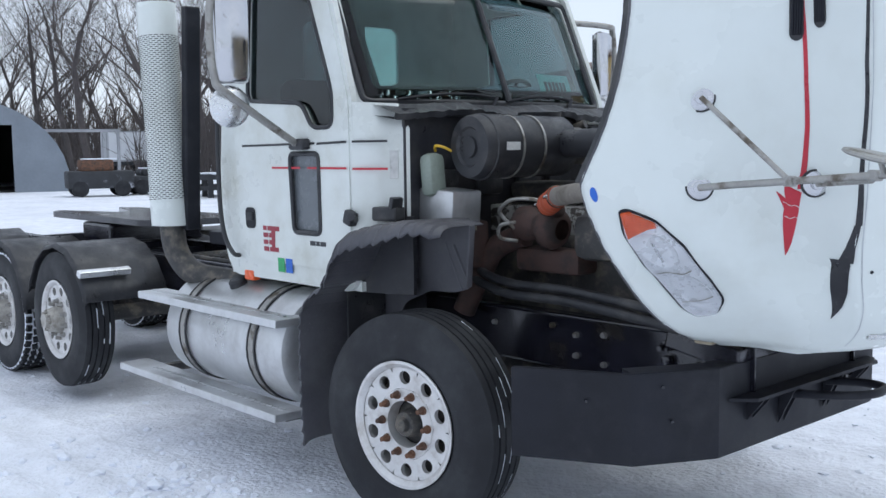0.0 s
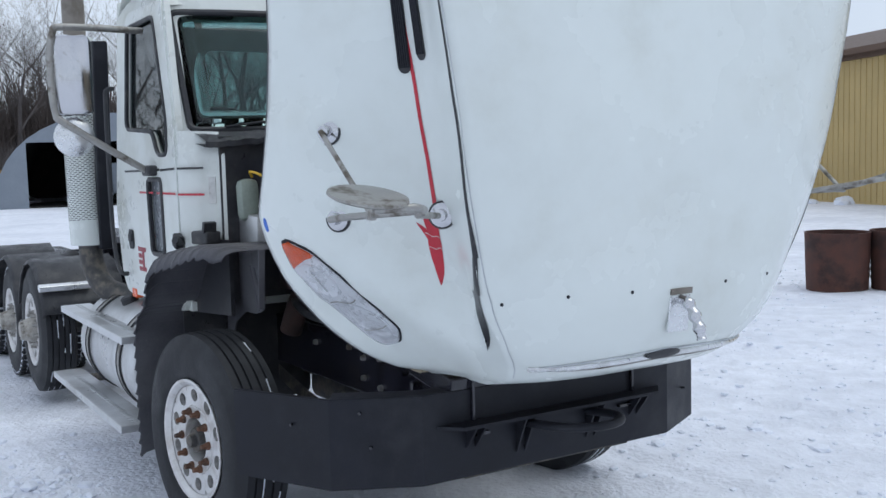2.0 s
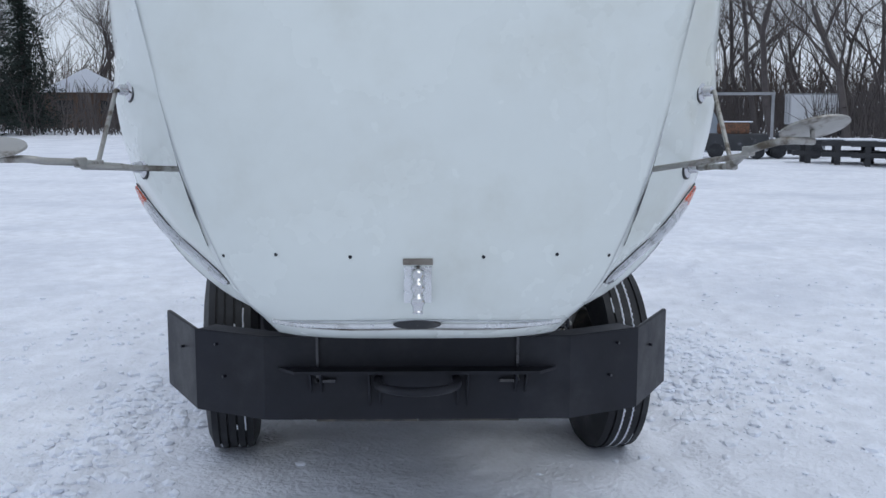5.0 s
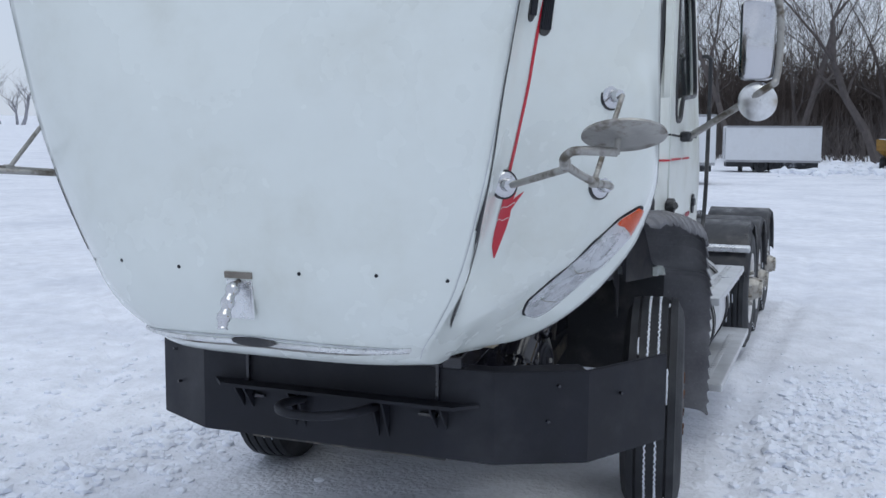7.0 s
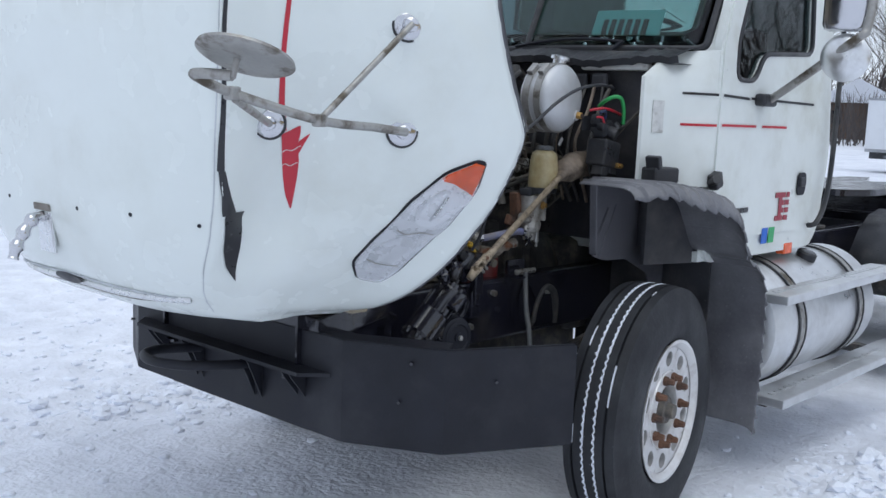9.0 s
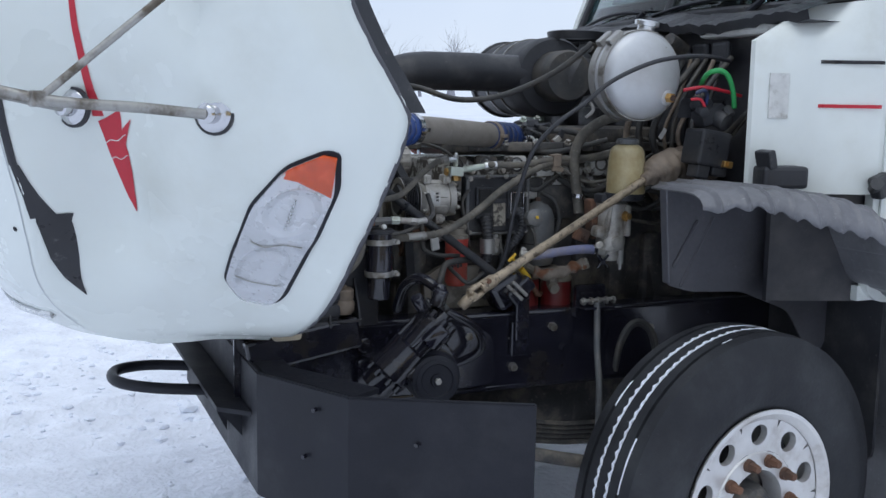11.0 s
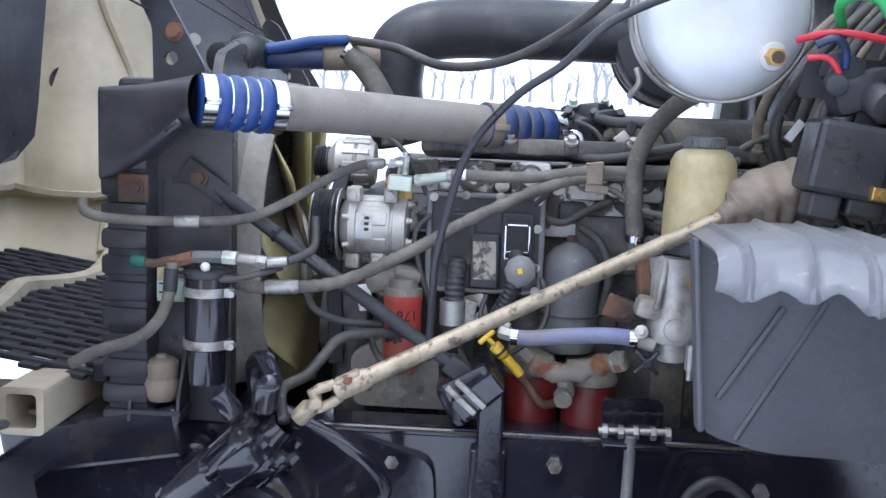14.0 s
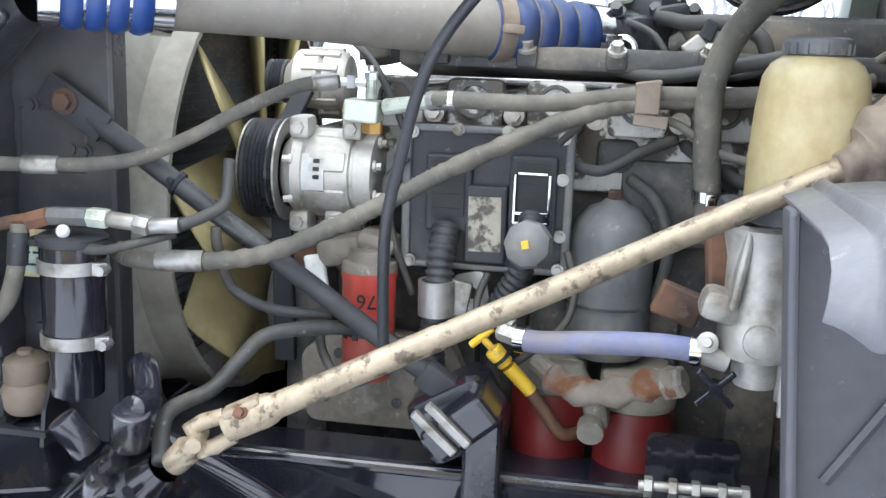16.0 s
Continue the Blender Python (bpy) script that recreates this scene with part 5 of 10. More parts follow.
# ---- wheel-arch fenders behind the steer wheels ----
for sd in (-1, 1):
    prof = [(0.125, 1.435), (0.08, 1.448), (-0.02, 1.455), (-0.14, 1.445), (-0.27, 1.425), (-0.38, 1.39), (-0.45, 1.34), (-0.50, 1.24), (-0.55, 1.14), (-0.63, 1.10), (-0.70, 1.04), (-0.74, 0.92), (-0.74, 0.62), (-0.72, 0.30)]
    fine = curve([(x, 0, z) for x, z in prof], 22)
    bm = bmesh.new()
    rows, run = [], 0.0
    for i, p in enumerate(fine):
        run += (p - fine[max(0, i - 1)]).length
        s = i / (len(fine) - 1)
        off_c = abs((run / 0.068) % 1 - 0.5)
        ridge, tip = max(0.0, 1 - off_c / 0.10), max(0.0, 1 - off_c / 0.5) ** 1.4
        top = p.z > 1.33 and p.x > -0.5
        wave = ridge if top else 0.4 * ridge
        ins = 0.74 if s < 0.5 else 0.74 - 0.10 * (s - 0.5) / 0.5
        out = 1.02 + 0.06 * min(1, max(0, (0.125 - p.x) / 0.06)) + 0.14 * min(1, max(0, (0.08 - p.x) / 0.45))
        drop = 0.045 + 0.04 * min(1, max(0, -p.x / 0.2)) if p.z > 1.2 else 0.03
        row = [bm.verts.new((p.x, sd * (ins + (out - 0.09 - ins) * k / 4), p.z + 0.013 * wave * (0.6 + 0.1 * k))) for k in range(5)]
        for dy, dz in ((-0.055, 0.08), (-0.02, 0.34), (0.0, 0.72), (0.006, 1.0)):
            row.append(bm.verts.new((p.x + (0.012 * dz if top else 0), sd * (out + dy + (0.008 * wave + 0.012 * tip) * dz), p.z - drop * dz - 0.024 * tip * dz * dz + 0.012 * wave)))
        rows.append(row)
    for a, b in zip(rows, rows[1:]):
        for k in range(len(rows[0]) - 1):
            bm.faces.new((a[k], a[k + 1], b[k + 1], b[k]))
    ob = part("fender_liner", bm, M_fender_dusty if sd > 0 else M_fender, truck, "dusty ridged black plastic wheel-arch fender" if sd > 0 else "dirty ridged black plastic wheel-arch fender", smooth=True)
    ob.modifiers.new("thick", "SOLIDIFY").thickness = 0.006
    bm = bmesh.new()
    yy = 0.80
    plate(bm, soften([(0.10, 1.128), (0.128, 1.43), (-0.10, 1.44), (-0.35, 1.40), (-0.50, 1.26), (-0.62, 1.10), (-0.72, 0.98), (-0.60, 0.80), (-0.45, 1.0), (-0.22, 1.085), (0.0, 1.10)], 0.03, 3), (), 0.008,
          lambda c, s=sd: Vector((c.x, s * (yy + c.z - 0.12 * max(0, -c.x)), c.y)))
    box(bm, (0.116, sd * 0.818, 1.285), (0.010, 0.036, 0.30), (0, 5, 0), 0.004)
    inner_p = part("inner_fender", bm, M_fender, ob, "black inner splash panel")
    for x0, z0, x1, z1 in ((0.075, 1.185, -0.015, 1.33), (0.045, 1.12, -0.08, 1.34)):
        bm = bmesh.new()
        sweep(bm, [(x0, sd * (yy + 0.008 - 0.12 * max(0, -x0)), z0), (x1, sd * (yy + 0.008 - 0.12 * max(0, -x1)), z1)], 0.006, 6)
        part("panel_rib", bm, M_fender, inner_p, smooth=True)

# ---- fuel tanks with straps and steps ----
for sd in (-1, 1):
    bm = bmesh.new()
    lathe(bm, (-0.98, sd * 0.86, 0.69), (-1, 0, 0), [(0, 0), (0.005, 0.15), (0.0, 0.27), (0.02, 0.315), (0.05, 0.33), (1.32, 0.33), (1.35, 0.315), (1.37, 0.27), (1.365, 0.15), (1.37, 0)], 48)
    tank = part("fuel_tank", bm, M_tank, truck, "round dull aluminium fuel tank", smooth=True)
    for x in (-1.28, -2.08):
        bm = bmesh.new()
        lathe(bm, (x, sd * 0.86, 0.69), (-1, 0, 0), [(-0.03, 0.331), (-0.03, 0.338), (0.03, 0.338), (0.03, 0.331)], 40, True)
        part("tank_strap", bm, M_steel, tank, "steel strap round the tank")
        bm = bmesh.new()
        for dx in (-0.036, 0.036):
            lathe(bm, (x + dx, sd * 0.86, 0.69), (-1, 0, 0), [(-0.006, 0.331), (-0.006, 0.342), (0.006, 0.342), (0.006, 0.331)], 40, True)
        part("strap_edging", bm, M_plastic, tank)
    bm = bmesh.new()
    lathe(bm, (-1.75, sd * 0.98, 0.985), (0, sd * 0.35, 1), [(0, 0.055), (0.04, 0.055), (0.05, 0.045), (0.052, 0)], 20)
    part("fuel_cap", bm, M_plastic, tank, "dark fuel cap", smooth=True)
    for z, x0, x1, y, w in ((0.885, -0.92, -2.55, 1.16, 0.20), (0.385, -0.90, -2.80, 1.19, 0.20)):
        bm = bmesh.new()
        box(bm, ((x0 + x1) / 2, sd * y, z), (abs(x1 - x0), w, 0.045), None, 0.006)
        for k in range(26):
            cyl(bm, (x0 - 0.08 - 0.06 * k, sd * y, z + 0.02), (x0 - 0.08 - 0.06 * k, sd * y, z + 0.027), 0.02, seg=10)
        part("tank_step", bm, M_tank, tank, "aluminium step board over the tank")
        for x in (x0 - 0.12, x1 + 0.15):
            bm = bmesh.new()
            box(bm, (x, sd * (y - 0.28), z - 0.03), (0.06, 0.5, 0.05))
            part("step_bracket", bm, M_dark, tank)

# ---- exhaust stack on the right side, and the rear deck ----
sb, st = V(-2.42, -1.07, 1.33), V(-2.52, -1.07, 2.74)
bm = bmesh.new()
sweep(bm, [sb, sb + V(0, 0, 0.003), st - V(0, 0, 0.003), st], [0.118, 0.124, 0.124, 0.118], 32)
stack = part("exhaust_muffler", bm, M_white, truck, "tall upright muffler in a white slotted heat shield", smooth=True)
bm = bmesh.new()
up, side_a = (st - sb).normalized(), None
u, w, d = frame_of(st - sb)
for j in range(84):
    for i in range(22):
        b = 2 * math.pi * (i + (0.5 if j % 2 else 0)) / 22
        c = sb + d * (0.17 + 0.0124 * j) + (u * math.cos(b) + w * math.sin(b)) * 0.1235
        box(bm, c, (0.0215, 0.003, 0.0048), Matrix((-u * math.sin(b) + w * math.cos(b), u * math.cos(b) + w * math.sin(b), d)).transposed())
part("shield_perforation", bm, M_ink, stack, "rows of slots in the heat shield", kind="stuff")
bm = bmesh.new()
tube(bm, [st + V(0, 0, -0.02), st + V(-0.01, 0, 0.3), st + V(-0.05, 0.02, 0.55), st + V(-0.16, 0.03, 0.75)], 0.075, 6, 18)
part("tail_pipe", bm, M_pipe, stack, "dull curved tail pipe", smooth=True)
bm = bmesh.new()
tube(bm, [sb + V(0, 0, 0.02), V(-2.40, -1.05, 1.16), V(-2.28, -1.0, 1.03), V(-2.05, -0.9, 0.99), V(-1.5, -0.72, 0.98), V(-1.0, -0.55, 1.0)], 0.078, 7, 18)
part("exhaust_pipe", bm, M_dark, stack, "black exhaust elbow", smooth=True)
bm = bmesh.new()
box(bm, (-2.28, -0.98, 2.0), (0.07, 0.10, 1.4), (0, 4, 0), 0.01)
box(bm, (-2.1, -0.86, 1.25), (0.30, 0.08, 0.08), (0, 0, 0), 0.01)
part("stack_bracket", bm, M_black, stack)
bm = bmesh.new()
plate(bm, soften([(-6.7, -0.45), (-4.85, -0.45), (-4.55, -0.3), (-4.55, 0.3), (-4.85, 0.45), (-6.7, 0.45), (-6.9, 0.3), (-6.1, 0.05), (-6.1, -0.05), (-6.9, -0.3)], 0.06, 3), (), 0.05, Matrix.Translation((0.6, 0, 1.20)))
box(bm, (-5.1, 0, 1.10), (0.6, 0.9, 0.18), None, 0.03)
part("fifth_wheel", bm, M_gloss, truck, "greasy black fifth wheel plate")
bm = bmesh.new()
box(bm, (-2.9, 0, 1.005), (1.2, 0.8, 0.02))
for k in range(14):
    box(bm, (-2.4 - 0.08 * k, 0, 1.022), (0.02, 0.76, 0.012))
part("deck_plate", bm, M_dark, truck, "dark deck plate behind the cab")
rng = random.Random(3)
for k, mt in enumerate((M_hose, M_hose, M_hose, M_dusty_hose)):
    bm = bmesh.new()
    tube(bm, [(-1.95, -0.3 + 0.14 * k, 1.6), (-2.15, -0.35 + 0.16 * k, 1.25), (-2.6, -0.6 + 0.2 * k, 1.10 + 0.03 * k), (-3.0, -0.2 + 0.1 * k, 1.08), (-3.5, 0.1 * k, 1.1), (-4.2, 0.1, 1.12)], 0.018, 8, 8)
    part("air_line", bm, mt, truck, smooth=True)
for sd in (-1, 1):
    for x, r, z in ((-4.12, 0.60, 0.51), (-5.42, 0.62, 0.44), (-6.75, 0.62, 0.44)):
        bm = bmesh.new()
        rows = []
        for k in range(15):
            a = radians(20 + 140 * k / 14) if x > -5 else radians(8 + 158 * k / 14)
            ww = 0.012 * (k % 2)
            rows.append([bm.verts.new((x + (r + ww) * math.cos(a) + 0.0, sd * y, z + (r + ww) * math.sin(a) - dz)) for y, dz in ((0.55, 0), (0.9, 0), (1.18, 0), (1.21, 0.03))])
        for a, b in zip(rows, rows[1:]):
            for i in range(3):
                bm.faces.new((a[i], a[i + 1], b[i + 1], b[i]))
        ob = part("rear_fender", bm, M_plastic, truck, "black plastic half fender over a rear wheel", smooth=True)
        so = ob.modifiers.new("thick", "SOLIDIFY")
        so.thickness = 0.012
    bm = bmesh.new()
    box(bm, (-3.62, sd * 1.02, 0.92), (0.06, 0.4, 0.05), (0, 20, 0), 0.01)
    part("fender_bracket", bm, M_alu, truck, "bright fender bracket")
for sd in (-1, 1):
    bm = bmesh.new()
    box(bm, (-7.5, sd * 0.85, 0.55), (0.02, 0.6, 0.75))
    part("mud_flap", bm, M_rubber, truck, "black mud flap")


# ---- engine bay ----
# the left-hand bay is laid out in axes of its own, square to the engine, and set into the frame by BAY
BAY = Matrix(((1.0616, 0.1024, 0.0083, -0.1976), (-0.1019, 1.0586, -0.0541, -0.0377), (0.0004, -0.005, 1.0614, -0.0901), (0, 0, 0, 1)))
placed = set(bpy.data.objects)


def set_bay():
    """Sets all that was built since the last call into the frame."""
    for ob in bpy.data.objects:
        if ob not in placed and ob.type == "MESH":
            ob.data.transform(BAY)
    placed.update(bpy.data.objects)


rng = random.Random(11)


def bolt(bm, p, n, r=0.009, h=0.012):
    p, n = Vector(p), Vector(n).normalized()
    cyl(bm, p, p + n * h, r, seg=6)
    cyl(bm, p - n * 0.002, p + n * 0.003, r * 1.5, seg=12)


def hose(name, pts, r, mat, label="", parent=None, seg=12, n=8, ribs=0.0, pitch=0.008):
    bm = bmesh.new()
    line = curve(pts, n if not ribs else 24)
    if ribs:
        out, d = [], 0.0
        for i, p in enumerate(line):
            if i:
                d += (p - line[i - 1]).length
            out.append(r + ribs * math.sin(2 * math.pi * d / pitch))
        sweep(bm, line, out, seg)
    else:
        sweep(bm, line, r, seg)
    return part(name, bm, mat, parent or truck, label, smooth="all")


def clamp(p, d, r, w=0.014, mat=None, parent=None):
    bm = bmesh.new()
    p, d = Vector(p), Vector(d).normalized()
    lathe(bm, p - d * w / 2, d, [(0, r), (0, r + 0.003), (w, r + 0.003), (w, r)], 28, True)
    u, v, dd = frame_of(d)
    box(bm, p + u * (r + 0.008), (0.018, 0.012, w + 0.003), Matrix((u, v, dd)).transposed(), 0.002)
    part("hose_clamp", bm, mat or M_chrome, parent or truck, smooth=True)


def hex_nut(bm, p, d, r, h):
    p, d = Vector(p), Vector(d).normalized()
    sweep(bm, [p, p + d * h * 0.85, p + d * h], [r, r, r * 0.8], 6)


# block, head and front cover
bm = bmesh.new()
box(bm, (0.17, -0.02, 1.09), (1.10, 0.46, 0.56), None, 0.03)
engine = part("engine_block", bm, M_dark, truck, "grimy diesel engine block", smooth=True)
for name, c, sz, bv in (("oil_pan", (-0.02, 0.0, 0.66), (1.25, 0.52, 0.36), 0.06), ("bell_housing", (-0.90, 0.0, 0.86), (0.9, 0.62, 0.50), 0.08)):
    bm = bmesh.new()
    box(bm, c, sz, None, bv)
    part(name, bm, M_dark, engine, smooth=True)
for k in range(7):
    bm = bmesh.new()
    box(bm, (0.66 - 0.15 * k, 0.21, 1.04), (0.08, 0.06, 0.36), None, 0.02)
    part("block_rib", bm, M_dark, engine, smooth=True)
bm = bmesh.new()
box(bm, (0.15, 0.0, 1.425), (1.00, 0.50, 0.14), None, 0.012)
for k in range(9):
    box(bm, (0.60 - 0.115 * k, 0.262, 1.475), (0.085, 0.026, 0.075), None, 0.014)
part("cylinder_head", bm, M_flake, engine, "flaking chalky white painted cylinder head", smooth=True)
for k in range(9):
    bm = bmesh.new()
    x = 0.600 - 0.115 * k
    lathe(bm, (x, 0.275, 1.482), (0, 1, 0.1), [(0, 0.026), (0.004, 0.026), (0.005, 0.021), (-0.006, 0.018), (-0.006, 0)], 20)
    part("core_plug", bm, M_dark, engine, "dark core plug", smooth=True)
    bm = bmesh.new()
    bolt(bm, (x - 0.057, 0.275, 1.462), (0, 1, 0.1), 0.010, 0.016)
    part("head_bolt", bm, M_cast, engine)
bm = bmesh.new()
box(bm, (0.17, 0.20, 1.535), (0.86, 0.13, 0.035), (8, 0, 0), 0.008)
box(bm, (0.15, 0.02, 1.57), (0.90, 0.30, 0.09), None, 0.03)
for k in range(7):
    box(bm, (0.54 - 0.125 * k, 0.262, 1.545), (0.03, 0.02, 0.03), None, 0.005)
part("valve_cover", bm, M_dark, engine, "dark valve cover with a bolted rail", smooth=True)
for k in range(7):
    bm = bmesh.new()
    bolt(bm, (0.54 - 0.125 * k, 0.268, 1.556), (0, 0.6, 1), 0.009, 0.014)
    part("cover_bolt", bm, M_cast, engine)
bm = bmesh.new()
box(bm, (0.735, -0.02, 1.15), (0.08, 0.58, 0.55), None, 0.03)
lathe(bm, (0.77, -0.05, 1.27), (1, 0, 0), [(0, 0.12), (0.03, 0.12), (0.035, 0.05), (0.05, 0.05)], 28)
lathe(bm, (0.77, 0.16, 1.14), (1, 0, 0), [(0, 0.075), (0.04, 0.075), (0.042, 0.0)], 24)
part("front_cover", bm, M_dark, engine, smooth=True)
bm = bmesh.new()
plate(bm, soften([(0.44, 0.99), (0.72, 0.99), (0.73, 1.10), (0.66, 1.14), (0.50, 1.13)], 0.02, 3), (), 0.03, lambda c: Vector((c.x, 0.28 + c.z, c.y)))
part("side_cover", bm, M_block, engine, "tan-grey engine side cover", smooth=True)
for x, z in ((0.69, 1.03), (0.67, 1.10), (0.58, 1.03), (0.50, 1.02), (0.60, 1.11)):
    bm = bmesh.new()
    cyl(bm, (x, 0.308, z), (x, 0.314, z), 0.008, seg=10)
    part("cover_bolt", bm, M_dark, engine)

# control module: housing, sockets, label, latched plug
bm = bmesh.new()
box(bm, (0.458, 0.283, 1.345), (0.236, 0.05, 0.205), None, 0.007)
ecm = part("control_module", bm, M_plastic, engine, "dusty black engine control module")
bm = bmesh.new()
for c, sz in (((0.458, 0.31, 1.443), (0.244, 0.012, 0.010)), ((0.343, 0.31, 1.345), (0.012, 0.014, 0.20)), ((0.573, 0.31, 1.345), (0.012, 0.012, 0.20)), ((0.458, 0.31, 1.247), (0.244, 0.012, 0.009))):
    box(bm, c, sz, None, 0.003)
part("module_flange", bm, M_canister, engine, "chalky worn flange round the module")
for c, sz in (((0.511, 0.311, 1.353), (0.066, 0.020, 0.110)), ((0.392, 0.311, 1.353), (0.066, 0.022, 0.115)), ((0.457, 0.311, 1.31), (0.060, 0.024, 0.112))):
    bm = bmesh.new()
    box(bm, c, sz, None, 0.004)
    part("module_socket", bm, M_plastic, engine)
for x in (0.511, 0.392):
    bm = bmesh.new()
    box(bm, (x, 0.323, 1.360), (0.046, 0.004, 0.080))
    for k in range(4):
        box(bm, (x, 0.325, 1.33 + 0.02 * k), (0.040, 0.004, 0.005))
    part("socket_face", bm, M_ink, engine)
bm = bmesh.new()
box(bm, (0.457, 0.3245, 1.312), (0.046, 0.003, 0.078), (0, 1.5, 0))
part("worn_label", bm, M_label, engine, "scuffed silver-tan module label")
bm = bmesh.new()
for dx in (-0.024, 0.024):
    box(bm, (0.392 + dx, 0.328, 1.352), (0.004, 0.010, 0.070), None, 0.001)
for dz in (-0.034, -0.02):
    box(bm, (0.392, 0.328, 1.352 + dz), (0.050, 0.010, 0.005), None, 0.001)
box(bm, (0.392, 0.328, 1.388), (0.040, 0.008, 0.003))
part("plug_latch", bm, M_chrome, engine, "bright wire plug latch")
for x, z in ((0.565, 1.437), (0.50, 1.443), (0.43, 1.443), (0.352, 1.437), (0.565, 1.252), (0.352, 1.252), (0.352, 1.38), (0.352, 1.30)):
    bm = bmesh.new()
    bolt(bm, (x, 0.316, z), (0, 1, 0), 0.006, 0.008)
    part("module_bolt", bm, M_steel, engine)
hose("loom_conduit", [(0.511, 0.325, 1.305), (0.513, 0.350, 1.27), (0.515, 0.358, 1.21), (0.522, 0.355, 1.13), (0.52, 0.34, 1.06)], 0.019, M_plastic, "black ribbed loom conduit", ribs=0.0022, pitch=0.011)
bm = bmesh.new()
lathe(bm, (0.516, 0.358, 1.185), (0.02, 0, 1), [(0, 0.021), (0, 0.026), (0.05, 0.026), (0.05, 0.021)], 20, True)
box(bm, (0.485, 0.352, 1.21), (0.03, 0.012, 0.05), (0, -10, 0), 0.003)
part("conduit_clamp", bm, M_steel, engine, "dull tin clamp on the conduit", smooth=True)
hose("loom_conduit", [(0.392, 0.33, 1.325), (0.390, 0.365, 1.305), (0.395, 0.38, 1.27), (0.42, 0.37, 1.22), (0.45, 0.34, 1.16)], 0.016, M_plastic, "black ribbed loom conduit", ribs=0.002, pitch=0.01)
bm = bmesh.new()
lathe(bm, (0.381, 0.41, 1.303), (0.10, 1, 0.25), [(0, 0.022), (0.012, 0.030), (0.03, 0.033), (0.046, 0.030), (0.055, 0.018), (0.057, 0)], 9)
collar = part("plug_collar", bm, M_canister, engine, "grey faceted plug cover", smooth=True)
bm = bmesh.new()
box(bm, (0.386, 0.469, 1.316), (0.009, 0.004, 0.010), (0, 12, 0))
part("paint_mark", bm, M_yellow, collar)
bm = bmesh.new()
plate(bm, soften([(0.44, 1.17), (0.50, 1.17), (0.50, 1.235), (0.455, 1.245)], 0.012, 3), [[(0.472 + 0.009 * math.cos(a), 1.21 + 0.009 * math.sin(a)) for a in (2 * math.pi * k / 12 for k in range(12))]], 0.005, lambda c: Vector((c.x, 0.315 + c.z, c.y)))
part("module_bracket", bm, M_steel, engine, "drilled steel bracket")
bm = bmesh.new()
lathe(bm, (0.232, 0.20, 1.403), (0, 1, 0), [(0, 0.03), (0.02, 0.032), (0.03, 0.036), (0.045, 0.034), (0.047, 0)], 9)
part("filler_knob", bm, M_plastic, engine, "black lobed filler knob", smooth=True)
bm = bmesh.new()
box(bm, (0.19, 0.212, 1.345), (0.17, 0.10, 0.13), None, 0.02)
box(bm, (0.28, 0.23, 1.41), (0.06, 0.06, 0.05), None, 0.012)
part("pump_body", bm, M_dark, engine, "dark cast pump body", smooth=True)
hose("small_hose", [(0.34, 0.29, 1.40), (0.30, 0.31, 1.395), (0.25, 0.29, 1.42), (0.20, 0.27, 1.44)], 0.008, M_hose, parent=engine)
hose("small_hose", [(0.26, 0.26, 1.38), (0.22, 0.29, 1.35), (0.20, 0.29, 1.28), (0.215, 0.27, 1.20)], 0.009, M_hose, parent=engine)

# compressor with pulley and fittings
C = V(0.708, 0.280, 1.368)
bm = bmesh.new()
lathe(bm, C + V(-0.090, 0, 0), (1, 0, 0), [(0, 0), (0, 0.045), (0.004, 0.058), (0.028, 0.062), (0.030, 0.057), (0.034, 0.057), (0.036, 0.062), (0.100, 0.063), (0.104, 0.069), (0.118, 0.069), (0.128, 0.058), (0.14, 0.045)], 36)
for k in range(7):
    a = 2 * math.pi * (k + 0.4) / 7
    box(bm, C + V(-0.022, 0.059 * math.cos(a), 0.059 * math.sin(a)), (0.058, 0.013, 0.030), (math.degrees(a), 0, 0), 0.006)
    bolt(bm, C + V(-0.091, 0.050 * math.cos(a), 0.050 * math.sin(a)), (-1, 0, 0), 0.0055, 0.010)
    bolt(bm, C + V(0.028, 0.066 * math.cos(a), 0.066 * math.sin(a)), (1, 0.2 * math.cos(a), 0.2 * math.sin(a)), 0.0055, 0.012)
for dx, dy, dz in ((0.02, 0.03, 0.068), (-0.055, 0.02, 0.068), (0.02, 0.03, -0.068), (-0.03, 0.02, -0.066)):
    box(bm, C + V(dx, dy, dz), (0.030, 0.045, 0.032), None, 0.007)
    cyl(bm, C + V(dx, dy + 0.016, dz), C + V(dx, dy + 0.030, dz), 0.009, seg=6)
comp = part("compressor", bm, M_cast, engine, "dull cast aluminium air-conditioning compressor", smooth=True)
bm = bmesh.new()
lathe(bm, C + V(0.055, 0, 0), (1, 0, 0), [(0, 0.045), (0, 0.068), (0.006, 0.074)] + [p for k in range(6) for p in ((0.009 + 0.006 * k, 0.074), (0.012 + 0.006 * k, 0.070))] + [(0.046, 0.074), (0.05, 0.070), (0.048, 0.05), (0.058, 0.046), (0.058, 0)], 44)
part("compressor_pulley", bm, M_plastic, comp, "black ribbed belt pulley", smooth=True)
for dx, r in ((0.050, 0.076), (0.104, 0.073)):
    bm = bmesh.new()
    lathe(bm, C + V(dx, 0, 0), (1, 0, 0), [(0, 0.055), (0, r), (0.003, r), (0.003, 0.055)], 44, True)
    part("clutch_plate", bm, M_steel, comp)
bm = bmesh.new()
